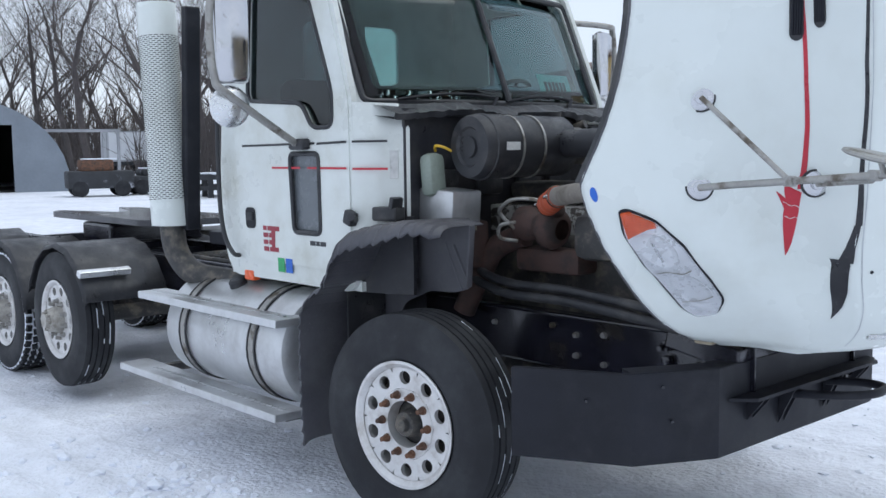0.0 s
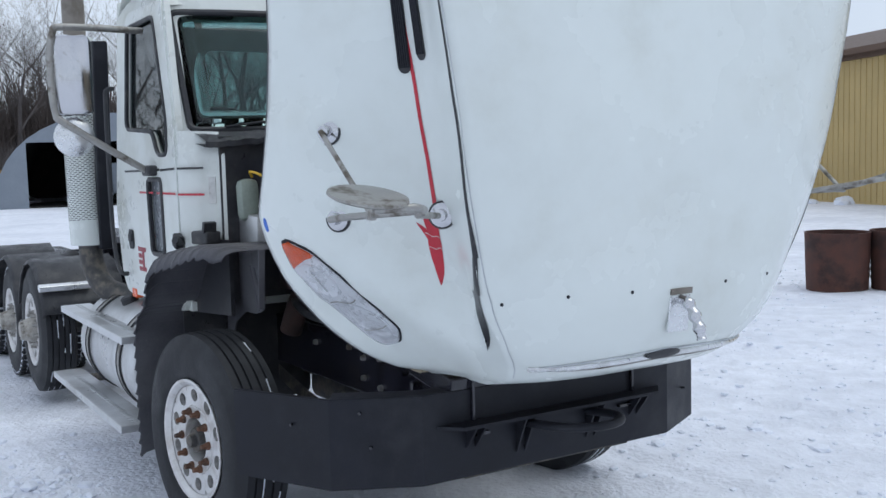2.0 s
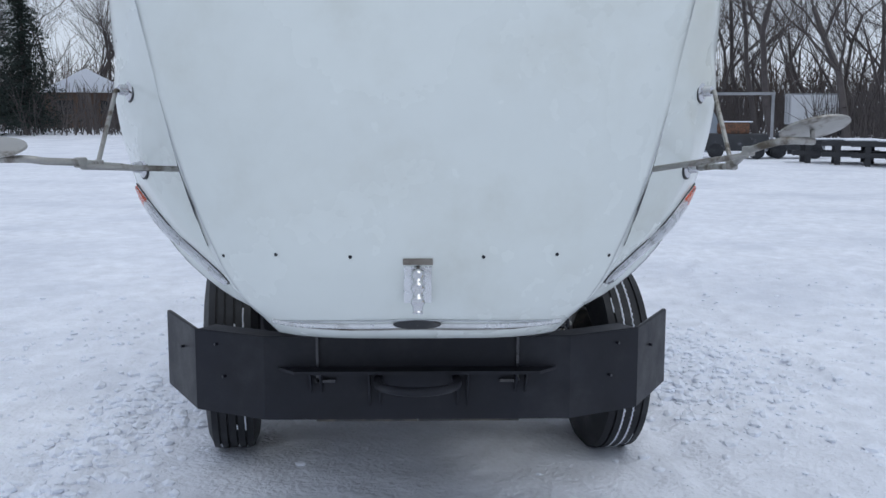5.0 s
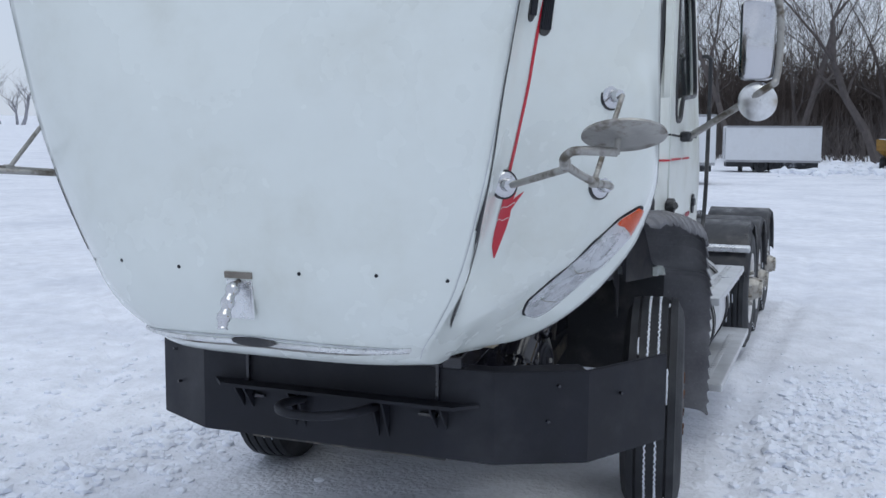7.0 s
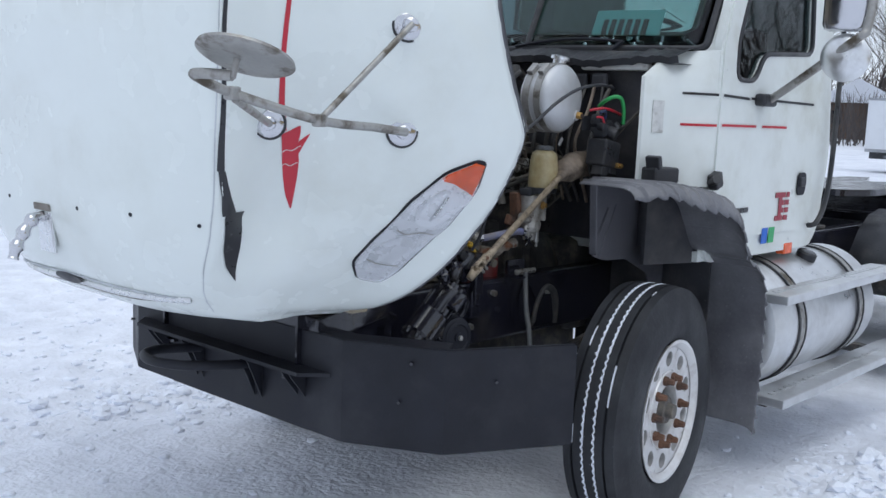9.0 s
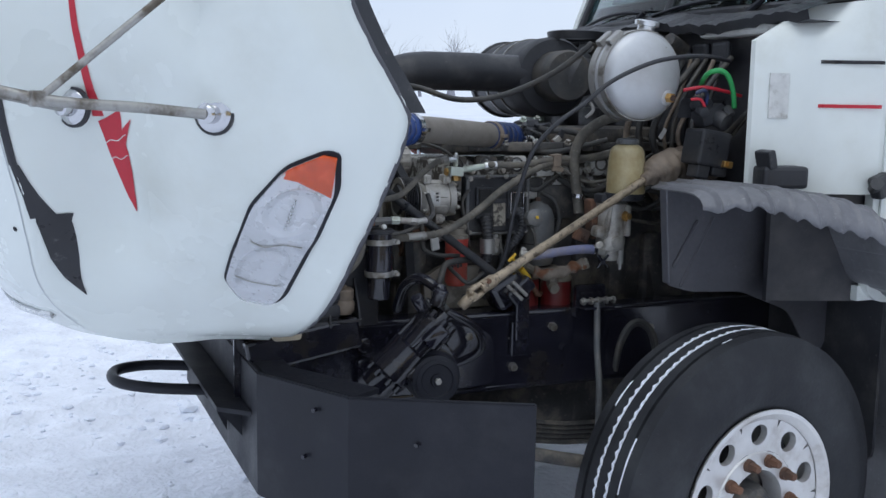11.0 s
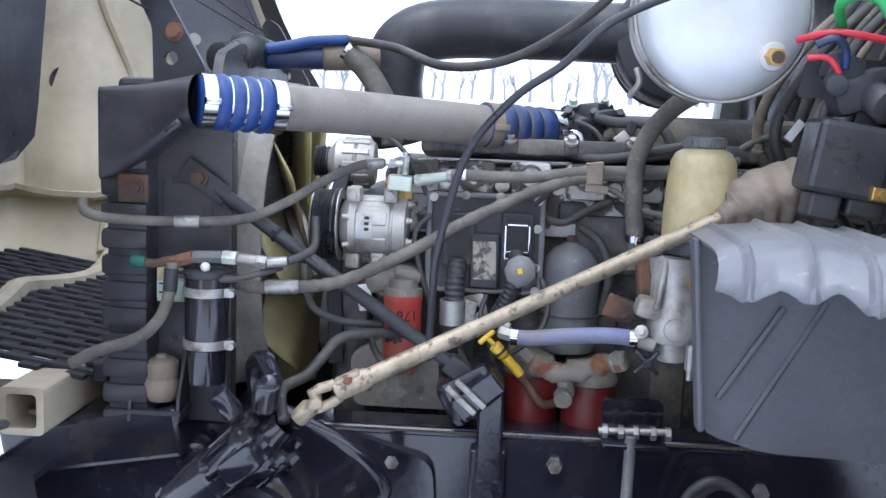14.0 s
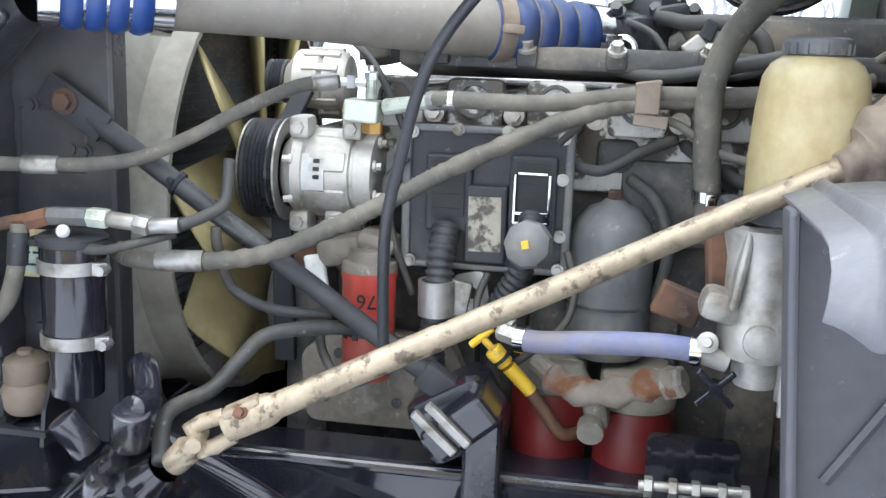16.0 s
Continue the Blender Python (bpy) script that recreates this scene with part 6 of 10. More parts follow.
for k in range(5):
    a = radians(66 + 9 * k)
    box(bm, C + V(-0.004, 0.0648 * math.sin(a), 0.0648 * math.cos(a)), (0.034, 0.012, 0.0016), (90 - math.degrees(a) - 90, 0, 0))
part("compressor_label", bm, M_paper, comp, "white and pale blue maker's label")
bm = bmesh.new()
for k in range(3):
    a = radians(70 + 10 * k)
    box(bm, C + V(-0.010, 0.0660 * math.sin(a), 0.0660 * math.cos(a)), (0.009, 0.006, 0.0014), (-math.degrees(a), 0, 0))
part("label_bars", bm, M_ink, comp)
bm = bmesh.new()
box(bm, (0.632, 0.335, 1.464), (0.048, 0.045, 0.030), (0, -4, 0), 0.003)
cyl(bm, (0.60, 0.335, 1.470), (0.525, 0.365, 1.484), 0.012, 0.009, 12)
cyl(bm, (0.625, 0.325, 1.48), (0.625, 0.325, 1.506), 0.008, seg=10)
part("hose_fitting", bm, M_zinc, comp, "pale greenish zinc hose fitting")
bm = bmesh.new()
hex_nut(bm, (0.622, 0.325, 1.432), (0, 0, 1), 0.015, 0.022)
hex_nut(bm, (0.652, 0.325, 1.462), (1, 0, 0), 0.014, 0.012)
part("brass_nut", bm, M_brass, comp)
bm = bmesh.new()
hex_nut(bm, (0.625, 0.325, 1.506), (0, 0, 1), 0.010, 0.012)
cyl(bm, (0.625, 0.325, 1.516), (0.625, 0.325, 1.526), 0.006, seg=8)
part("service_port", bm, M_alu, comp)
# alternator behind and above, belts and tensioner
bm = bmesh.new()
lathe(bm, (0.715, 0.10, 1.488), (1, 0, 0), [(0, 0), (0, 0.045), (0.01, 0.052), (0.035, 0.055), (0.04, 0.05), (0.045, 0.055), (0.085, 0.053), (0.10, 0.035), (0.105, 0.03)], 32)
alternator = part("alternator", bm, M_cast, engine, "dirty cast alternator", smooth=True)
for k in range(12):
    a = 2 * math.pi * k / 12
    bm = bmesh.new()
    box(bm, V(0.755, 0.10 + 0.053 * math.cos(a), 1.488 + 0.053 * math.sin(a)), (0.06, 0.009, 0.012), (math.degrees(a), 0, 0), 0.002)
    part("cooling_fin", bm, M_cast, alternator)
bm = bmesh.new()
lathe(bm, (0.82, 0.10, 1.488), (1, 0, 0), [(0, 0.02), (0, 0.035)] + [p for k in range(4) for p in ((0.004 + 0.006 * k, 0.036), (0.007 + 0.006 * k, 0.032))] + [(0.03, 0.036), (0.032, 0.015)], 26)
part("alternator_pulley", bm, M_plastic, engine, smooth=True)
bm = bmesh.new()
box(bm, (0.77, 0.27, 1.19), (0.032, 0.016, 0.24), (4, 3, 0), 0.003)
box(bm, (0.775, 0.20, 1.455), (0.03, 0.15, 0.010), (-28, 0, 0), 0.002)
box(bm, (0.775, 0.17, 1.30), (0.03, 0.010, 0.34), (14, 0, 0), 0.002)
part("drive_belt", bm, M_rubber, engine, "worn black drive belt")
bm = bmesh.new()
lathe(bm, (0.755, 0.22, 1.21), (1, 0, 0), [(0, 0), (0, 0.045), (0.035, 0.045), (0.035, 0.03), (0.03, 0.03), (0.03, 0)], 24)
box(bm, (0.70, 0.25, 1.25), (0.12, 0.05, 0.05), (0, 12, 0), 0.012)
part("belt_tensioner", bm, M_rust, engine, "rusty belt tensioner", smooth=True)
bm = bmesh.new()
box(bm, (0.665, 0.27, 1.27), (0.05, 0.05, 0.10), (0, 8, 0), 0.010)
box(bm, (0.70, 0.25, 1.30), (0.12, 0.04, 0.03), (0, -4, 0), 0.008)
part("compressor_bracket", bm, M_flake, engine, "flaking white compressor bracket", smooth=True)
bm = bmesh.new()
box(bm, (0.70, 0.33, 1.225), (0.030, 0.012, 0.055), (0, 10, 0), 0.004)
part("plug_tag", bm, M_paper, engine)

# filters
bm = bmesh.new()
lathe(bm, (0.62, 0.332, 1.075), (0, 0, 1), [(0, 0), (0, 0.03), (0.012, 0.038), (0.148, 0.039), (0.156, 0.041), (0.162, 0.040)], 36)
oilf = part("oil_filter", bm, M_red, engine, "red spin-on oil filter", smooth=True)
bm = bmesh.new()
lathe(bm, (0.62, 0.332, 1.237), (0, 0, 1), [(0, 0.041), (0.012, 0.039), (0.014, 0.031), (0.03, 0.028), (0.032, 0)], 28)
box(bm, (0.65, 0.29, 1.262), (0.11, 0.09, 0.045), (0, 8, 6), 0.014)
box(bm, (0.612, 0.31, 1.275), (0.06, 0.06, 0.03), (0, -10, 0), 0.012)
part("filter_head", bm, M_block, engine, "grimy tan filter head", smooth=True)
txt = bpy.data.curves.new("filter_print", "FONT")
txt.body, txt.size, txt.extrude = "176", 0.030, 0.0006
tob = new("filter_print", txt)
tob.data.materials.append(M_ink)
deps = bpy.context.evaluated_depsgraph_get()
me = bpy.data.meshes.new_from_object(tob.evaluated_get(deps))
bpy.data.objects.remove(tob)
for v in me.vertices:
    a = (v.co.x - 0.036) / 0.0395
    v.co = Vector((0.62 + 0.0402 * math.sin(a), 0.332 + (0.0402 + v.co.z) * math.cos(a), 1.208 - v.co.y))
fp = new("filter_print", me)
fp.parent, fp["label"] = oilf, "black print 176, upside down"
bm = bmesh.new()
for k in range(4):
    a = radians(42 - 14 * k)
    box(bm, (0.62 + 0.0399 * math.sin(a), 0.332 + 0.0399 * math.cos(a), 1.155 + 0.004 * (k % 2)), (0.008, 0.002, 0.03), (0, 0, -math.degrees(a)))
part("print_bars", bm, M_ink, oilf)
for x, y, z in ((0.352, 0.315, 0.945), (0.232, 0.335, 0.935)):
    bm = bmesh.new()
    lathe(bm, (x, y, z), (0, 0, 1), [(0, 0), (0, 0.04), (0.015, 0.054), (0.125, 0.056), (0.138, 0.053), (0.14, 0)], 32)
    part("fuel_filter", bm, M_darkred, engine, "dark red spin-on fuel filter", smooth=True)
    bm = bmesh.new()
    lathe(bm, (x, y, z + 0.14), (0, 0, 1), [(0, 0.056), (0.010, 0.057), (0.022, 0.050), (0.034, 0.045), (0.036, 0)], 28)
    box(bm, (x, y - 0.05, z + 0.165), (0.10, 0.10, 0.03), None, 0.012)
    part("filter_head", bm, M_block, engine, smooth=True)
bm = bmesh.new()
lathe(bm, (0.279, 0.270, 1.125), (0, 0, 1), [(0, 0), (0, 0.054), (0.015, 0.060), (0.165, 0.061), (0.175, 0.058), (0.195, 0.052), (0.214, 0.036), (0.220, 0.020), (0.226, 0.014), (0.226, 0)], 36)
part("coolant_filter", bm, M_canister, engine, "streaked grey-green canister filter", smooth=True)
bm = bmesh.new()
hex_nut(bm, (0.279, 0.270, 1.348), (0, 0, 1), 0.011, 0.016)
part("filter_bolt", bm, M_rust, engine)
bm = bmesh.new()
lathe(bm, (0.279, 0.270, 1.20), (0, 0, 1), [(0, 0.062), (0, 0.0635), (0.004, 0.0635), (0.004, 0.062)], 36, True)
part("filter_band", bm, M_dark, engine)
bm = bmesh.new()
line = curve([(0.350, 0.385, 1.118), (0.31, 0.405, 1.108), (0.26, 0.425, 1.118), (0.215, 0.44, 1.138), (0.182, 0.455, 1.150)], 8)
sweep(bm, line, [0.019 + 0.004 * math.sin(i * 0.9) * (1 if i % 3 else 0.3) for i in range(len(line))], 14)
part("rusty_union", bm, M_rustpatch, engine, "rusty cast pipe union", smooth="all")
bm = bmesh.new()
hex_nut(bm, (0.20, 0.448, 1.143), (-0.8, 0.3, 0.3), 0.021, 0.028)
part("pipe_nut", bm, M_block, engine)
bm = bmesh.new()
cyl(bm, (0.345, 0.386, 1.118), (0.372, 0.37, 1.135), 0.014, seg=10)
part("pipe_stub", bm, M_block, engine)
bm = bmesh.new()
box(bm, (0.285, 0.40, 1.085), (0.035, 0.04, 0.06), (0, 10, 0), 0.012)
cyl(bm, (0.29, 0.415, 1.065), (0.29, 0.435, 1.06), 0.018, seg=12)
part("union_lug", bm, M_block, engine, smooth=True)

# yellow dipstick
bm = bmesh.new()
d0, d1 = V(0.444, 0.405, 1.172), V(0.374, 0.395, 1.097)
dd = (d1 - d0).normalized()
u, w, d = frame_of(dd)
cyl(bm, d0 + dd * 0.022, d0 + dd * 0.052, 0.013, 0.012, 14, 0.003)
cyl(bm, d0 + dd * 0.056, d1, 0.0105, 0.010, 14)
cyl(bm, d0, d0 + dd * 0.03, 0.005, seg=8)
ax = V(0, 1, 0).cross(dd)
cyl(bm, d0 - ax * 0.019, d0 + ax * 0.019, 0.0055, seg=10)
dip = part("dipstick", bm, M_yellow, engine, "yellow T-handled dipstick", smooth=True)
bm = bmesh.new()
lathe(bm, d0 + dd * 0.038, dd, [(0, 0.0125), (0, 0.0145), (0.005, 0.0145), (0.005, 0.0125)], 14, True)
part("dipstick_ring", bm, M_ink, dip)
hose("dipstick_tube", [d1, (0.355, 0.39, 1.07), (0.330, 0.38, 1.035), (0.30, 0.35, 1.03)], 0.009, M_rust, parent=engine)

# water hose in faded blue
hose("water_hose", [(0.392, 0.425, 1.180), (0.36, 0.44, 1.182), (0.28, 0.465, 1.196), (0.21, 0.48, 1.203), (0.163, 0.482, 1.200)], 0.0155, M_bluehose, "faded blue heater hose with clamps")
clamp((0.387, 0.426, 1.180), (1, -0.3, 0), 0.016)
clamp((0.168, 0.482, 1.200), (1, -0.1, 0), 0.016)
bm = bmesh.new()
hex_nut(bm, (0.392, 0.424, 1.182), (1, -0.3, 0.2), 0.014, 0.03)
cyl(bm, (0.40, 0.42, 1.198), (0.415, 0.415, 1.205), 0.007, seg=8)
part("hose_barb", bm, M_cast, engine)
bm = bmesh.new()
cyl(bm, (0.165, 0.482, 1.199), (0.13, 0.48, 1.188), 0.013, seg=10)
lathe(bm, (0.155, 0.492, 1.215), (0.2, 1, 0.3), [(0, 0), (0, 0.013), (0.010, 0.013), (0.012, 0.007), (0.022, 0.006), (0.022, 0)], 14)
part("shutoff_valve", bm, M_cast, engine, "bright hose valve", smooth=True)
bm = bmesh.new()
for k in range(4):
    a = radians(45 + 90 * k)
    box(bm, V(0.143, 0.50, 1.160) + V(math.cos(a), 0, math.sin(a)) * 0.016, (0.03, 0.008, 0.008), (0, -math.degrees(a), 0), 0.002)
cyl(bm, (0.143, 0.485, 1.160), (0.143, 0.505, 1.160), 0.009, seg=8)
part("valve_wheel", bm, M_gloss, engine, "wet black valve handle")

# fluid reservoir, and the cast separator under it
bm = bmesh.new()
lathe(bm, (0.066, 0.505, 1.392), (0, 0, 1), [(0, 0), (0, 0.060), (0.006, 0.066), (0.05, 0.066), (0.11, 0.0625), (0.145, 0.058), (0.160, 0.050), (0.168, 0.038), (0.170, 0.030), (0.170, 0)], 44)
reservoir = part("fluid_reservoir", bm, M_reservoir, truck, "yellowed translucent fluid reservoir", smooth=True)
bm = bmesh.new()
lathe(bm, (0.066, 0.505, 1.560), (0, 0, 1), [(0, 0.032)] + [(0.004, 0.036), (0.014, 0.037), (0.020, 0.035), (0.022, 0.030), (0.022, 0)], 28)
for k in range(18):
    a = 2 * math.pi * k / 18
    box(bm, (0.066 + 0.037 * math.cos(a), 0.505 + 0.037 * math.sin(a), 1.569), (0.004, 0.005, 0.012), (0, 0, math.degrees(a)))
part("reservoir_cap", bm, M_canister, reservoir, "dark grey ribbed cap", smooth=True)
bm = bmesh.new()
lathe(bm, (0.068, 0.50, 1.368), (0, 0, 1), [(0, 0.05), (0.006, 0.068), (0.026, 0.069), (0.03, 0.062)], 32)
box(bm, (0.13, 0.47, 1.375), (0.05, 0.06, 0.035), None, 0.01)
part("reservoir_collar", bm, M_plastic, reservoir, smooth=True)
bm = bmesh.new()
lathe(bm, (0.092, 0.462, 1.158), (0, 0, 1), [(0, 0), (0, 0.026), (0.012, 0.030), (0.034, 0.030), (0.038, 0.044), (0.055, 0.050), (0.075, 0.052), (0.085, 0.047), (0.16, 0.047), (0.185, 0.052), (0.2, 0.056), (0.205, 0.052), (0.205, 0)], 28)
box(bm, (0.138, 0.472, 1.258), (0.06, 0.05, 0.040), (0, -14, 0), 0.012)
box(bm, (0.055, 0.50, 1.30), (0.02, 0.04, 0.11), None, 0.008)
box(bm, (0.125, 0.495, 1.31), (0.012, 0.03, 0.10), (0, -8, 0), 0.005)
cyl(bm, (0.096, 0.470, 1.225), (0.096, 0.512, 1.225), 0.022, seg=16, bevel=0.004)
sep = part("fuel_separator", bm, M_cast, truck, "grey cast fuel separator body", smooth=True)
bm = bmesh.new()
lathe(bm, (0.062, 0.505, 1.315), (-0.2, 1, 0), [(0, 0.018), (0.012, 0.018), (0.013, 0.012), (0.020, 0.011), (0.020, 0)], 14)
part("brass_fitting", bm, M_brass, sep)
bm = bmesh.new()
cyl(bm, (0.06, 0.48, 1.20), (0.06, 0.48, 1.145), 0.011, seg=10)
cyl(bm, (0.06, 0.48, 1.145), (0.06, 0.48, 1.125), 0.006, seg=8)
part("drain_valve", bm, M_steel, sep)
bm = bmesh.new()
box(bm, (0.145, 0.42, 1.30), (0.03, 0.05, 0.14), (0, 6, 0), 0.006)
box(bm, (0.19, 0.43, 1.245), (0.06, 0.02, 0.045), (0, -20, 0), 0.004)
bolt(bm, (0.185, 0.442, 1.24), (0, 1, 0), 0.008)
part("separator_bracket", bm, M_rust, truck, "rusty separator bracket")

# surge tank
T = V(0.062, 0.0, 1.792)
bm = bmesh.new()
lathe(bm, T + V(0, 0.445, 0), (0, 1, 0), [(0, 0), (0.0, 0.11), (0.012, 0.138), (0.03, 0.146), (0.120, 0.146), (0.137, 0.142), (0.153, 0.125), (0.167, 0.09), (0.175, 0.045), (0.177, 0)], 56)
stank = part("surge_tank", bm, M_silver, truck, "bright silver coolant surge tank", smooth=True)
for y in (0.535, 0.475):
    bm = bmesh.new()
    lathe(bm, T + V(0, y, 0), (0, 1, 0), [(0, 0.1465), (0, 0.151), (0.034, 0.151), (0.034, 0.1465)], 56, True)
    box(bm, T + V(0.10, y + 0.016, 0.118), (0.06, 0.03, 0.026), (0, 40, 0), 0.004)
    part("tank_strap", bm, M_steel, stank, "dull steel tank strap")
bm = bmesh.new()
lathe(bm, (-0.014, 0.592, 1.722), (-0.15, 1, -0.1), [(0, 0.027), (0.012, 0.026), (0.020, 0.023), (0.022, 0)], 24)
boss = part("plug_boss", bm, M_silver, stank, smooth=True)
bm = bmesh.new()
cyl(bm, (-0.016, 0.610, 1.7205), (-0.019, 0.632, 1.7185), 0.0165, seg=6, bevel=0.002)
part("brass_plug", bm, M_brass, boss, "brass sight plug")
bm = bmesh.new()
cyl(bm, (-0.019, 0.632, 1.7185), (-0.0195, 0.636, 1.718), 0.0105, seg=14)
part("plug_core", bm, M_rust, boss)
bm = bmesh.new()
lathe(bm, T + V(-0.03, 0.53, 0.135), (-0.1, 0.15, 1), [(0, 0.03), (0.03, 0.03), (0.032, 0.042), (0.045, 0.042), (0.05, 0.03), (0.05, 0)], 16)
part("filler_cap", bm, M_alu, stank, "pressed metal filler cap", smooth=True)
bm = bmesh.new()
for z, ws in ((0.115, ((0.004, 0.05), (0.02, 0.006), (0.018, 0.0))), (0.104, ((0.10, 0.0),)), (0.097, ((0.06, 0.006), (0.034, 0.0))), (0.090, ((0.10, 0.0),))):
    bars(bm, 0, 0, ws, 0.0035 if z < 0.11 else 0.006, 0.001, lambda c, zz=z: T + V(0.03 - c.x, 0.6065 - 0.9 * (zz - 0.085) + c.z, zz + c.y))
part("tank_print", bm, M_steel, stank, "faint grey printed bars")
hose("tank_hose", [(0.080, 0.47, 1.660), (0.105, 0.39, 1.635), (0.140, 0.33, 1.585), (0.163, 0.32, 1.52), (0.164, 0.325, 1.45), (0.157, 0.34, 1.36), (0.155, 0.35, 1.31)], 0.0185, M_dusty_hose, "grey rubber hose below the tank")
clamp((0.157, 0.342, 1.375), (0, 0.1, 1), 0.0195)
hose("vent_tube", [(0.19, 0.46, 1.70), (0.185, 0.47, 1.675), (0.20, 0.45, 1.65)], 0.006, M_steel)

# charge-air pipe with blue couplings
A, B = V(0.978, 0.578, 1.614), V(0.318, 0.158, 1.573)
axis = (B - A).normalized()
at = lambda t: A + (B - A) * t
bm = bmesh.new()
sweep(bm, curve([at(0.15), at(0.35) + V(0, 0, 0.003), at(0.55) + V(0, 0, 0.002), at(0.84)], 6), 0.0425, 32)
part("charge_pipe", bm, M_pipe, truck, "dusty speckled aluminium charge-air pipe", smooth="all")
for t0, t1, n, old in ((0.008, 0.205, 4, False), (0.765, 1.0, 4, True)):
    bm = bmesh.new()
    pts, rr = [], []
    for k in range(61):
        s = k / 60
        pts.append(at(t0 + (t1 - t0) * s))
        rr.append(0.0455 + (0.0060 * abs(math.sin(math.pi * (s - 0.16) / 0.68 * n)) ** 0.7 if 0.16 < s < 0.84 else 0))
    sweep(bm, pts, rr, 32)
    coupling = part("blue_coupling", bm, M_blue if not old else M_bluedark, truck, "blue silicone hose coupling", smooth="all")
    for k in range(1, n):
        s = 0.16 + 0.68 * k / n
        bm = bmesh.new()
        lathe(bm, at(t0 + (t1 - t0) * s) - axis * 0.0015, axis, [(0, 0.0445), (0, 0.0475), (0.003, 0.0475), (0.003, 0.0445)], 32, True)
        part("bellows_ring", bm, M_chrome if not old else M_dark, coupling)
    for s in (0.075, 0.925):
        clamp(at(t0 + (t1 - t0) * s), axis, 0.047, 0.024, M_boot if old and s < 0.5 else M_chrome, coupling)
bm = bmesh.new()
n = 28
start = [V(1.155, 0.515, 1.548) + V(0, 0.062 * max(-1, min(1, 1.45 * math.cos(a))), 0.083 * max(-1, min(1, 1.45 * math.sin(a)))) for a in (2 * math.pi * k / n for k in range(n))]
mid = [V(1.075, 0.535, 1.572) + V(0, 0.058 * max(-1, min(1, 1.3 * math.cos(a))), 0.066 * max(-1, min(1, 1.3 * math.sin(a)))) for a in (2 * math.pi * k / n for k in range(n))]
end = [at(0.005) + V(0, 0.052 * math.cos(a), 0.0455 * math.sin(a)) for a in (2 * math.pi * k / n for k in range(n))]
rows = [[bm.verts.new(p.lerp(q, t)) for p, q in zip(start, mid)] for t in (0, 0.08, 0.5)] + [[bm.verts.new(p.lerp(q, t)) for p, q in zip(mid, end)] for t in (0, 0.3, 0.6, 0.85, 1)]
for a, b in zip(rows, rows[1:]):
    for k in range(n):
        bm.faces.new((a[k], a[(k + 1) % n], b[(k + 1) % n], b[k]))
bm.faces.new(rows[0])
sweep(bm, [V(1.11, 0.578, 1.50), V(1.04, 0.585, 1.545), V(0.99, 0.62, 1.575)], 0.008, 8)
part("cooler_elbow", bm, M_tankblack, truck, "black moulded charge-cooler elbow", smooth="all")
bm = bmesh.new()
sweep(bm, curve([at(0.97), at(1.02), V(0.27, 0.12, 1.565), V(0.22, 0.08, 1.55), V(0.18, 0.04, 1.50)], 6), 0.046, 22)
box(bm, (0.255, 0.155, 1.565), (0.09, 0.07, 0.09), (0, 0, 32), 0.018)
box(bm, (0.22, 0.17, 1.61), (0.05, 0.05, 0.03), (0, 10, 20), 0.008)
for k in range(5):
    bolt(bm, (0.295 - 0.028 * k, 0.175 - 0.006 * k, 1.612 - 0.018 * (k % 2)), (0.1, 0.8, 0.6), 0.009, 0.018)
elbow = part("intake_elbow", bm, M_plastic, engine, "oily black intake elbow", smooth=True)
bm = bmesh.new()
lathe(bm, (0.281, 0.185, 1.557), (0.1, 1, 0.1), [(0, 0.012), (0, 0.022), (0.022, 0.022), (0.024, 0.019), (0.024, 0.014), (0.004, 0.012)], 22, True)
part("port_ring", bm, M_alu, elbow, "bright ring of an open port")
for p, s, r, mt in (((0.205, 0.215, 1.548), (0.024, 0.016, 0.016), 20, M_red), ((0.185, 0.225, 1.567), (0.030, 0.02, 0.022), 40, M_cast), ((0.165, 0.22, 1.59), (0.02, 0.02, 0.03), -20, M_plastic)):
    bm = bmesh.new()
    box(bm, p, s, (0, r, 0), 0.003)
    part("wire_connector", bm, mt, engine)
for pts, r in ((((0.24, 0.19, 1.61), (0.20, 0.20, 1.60), (0.15, 0.22, 1.60), (0.10, 0.24, 1.585), (0.085, 0.25, 1.55)), 0.011), (((0.28, 0.20, 1.60), (0.24, 0.23, 1.58), (0.22, 0.24, 1.54), (0.25, 0.26, 1.51)), 0.005),
               (((0.20, 0.22, 1.55), (0.17, 0.25, 1.53), (0.12, 0.27, 1.53), (0.05, 0.28, 1.56)), 0.006), (((0.33, 0.23, 1.545), (0.28, 0.25, 1.53), (0.22, 0.27, 1.525), (0.12, 0.29, 1.545), (0.02, 0.30, 1.57)), 0.010)):
    hose("small_hose", pts, r, M_hose, parent=engine, n=6)

# hoses and lines across the engine
hose("ac_hose", [(1.195, 0.555, 1.425), (1.183, 0.565, 1.403), (1.13, 0.56, 1.393), (1.005, 0.53, 1.390), (0.905, 0.505, 1.397), (0.84, 0.46, 1.425), (0.780, 0.41, 1.463), (0.715, 0.37, 1.496), (0.665, 0.345, 1.503)], 0.0095, M_dusty_hose, "dusty grey air-conditioning hose", n=10)
for p, q, r in (((1.03, 0.536, 1.390), (0.985, 0.526, 1.390), 0.012), ((0.70, 0.362, 1.499), (0.668, 0.346, 1.503), 0.012)):
    bm = bmesh.new()
    cyl(bm, p, q, r, seg=14, bevel=0.002)
    part("hose_ferrule", bm, M_steel, engine, smooth=True)
bm = bmesh.new()
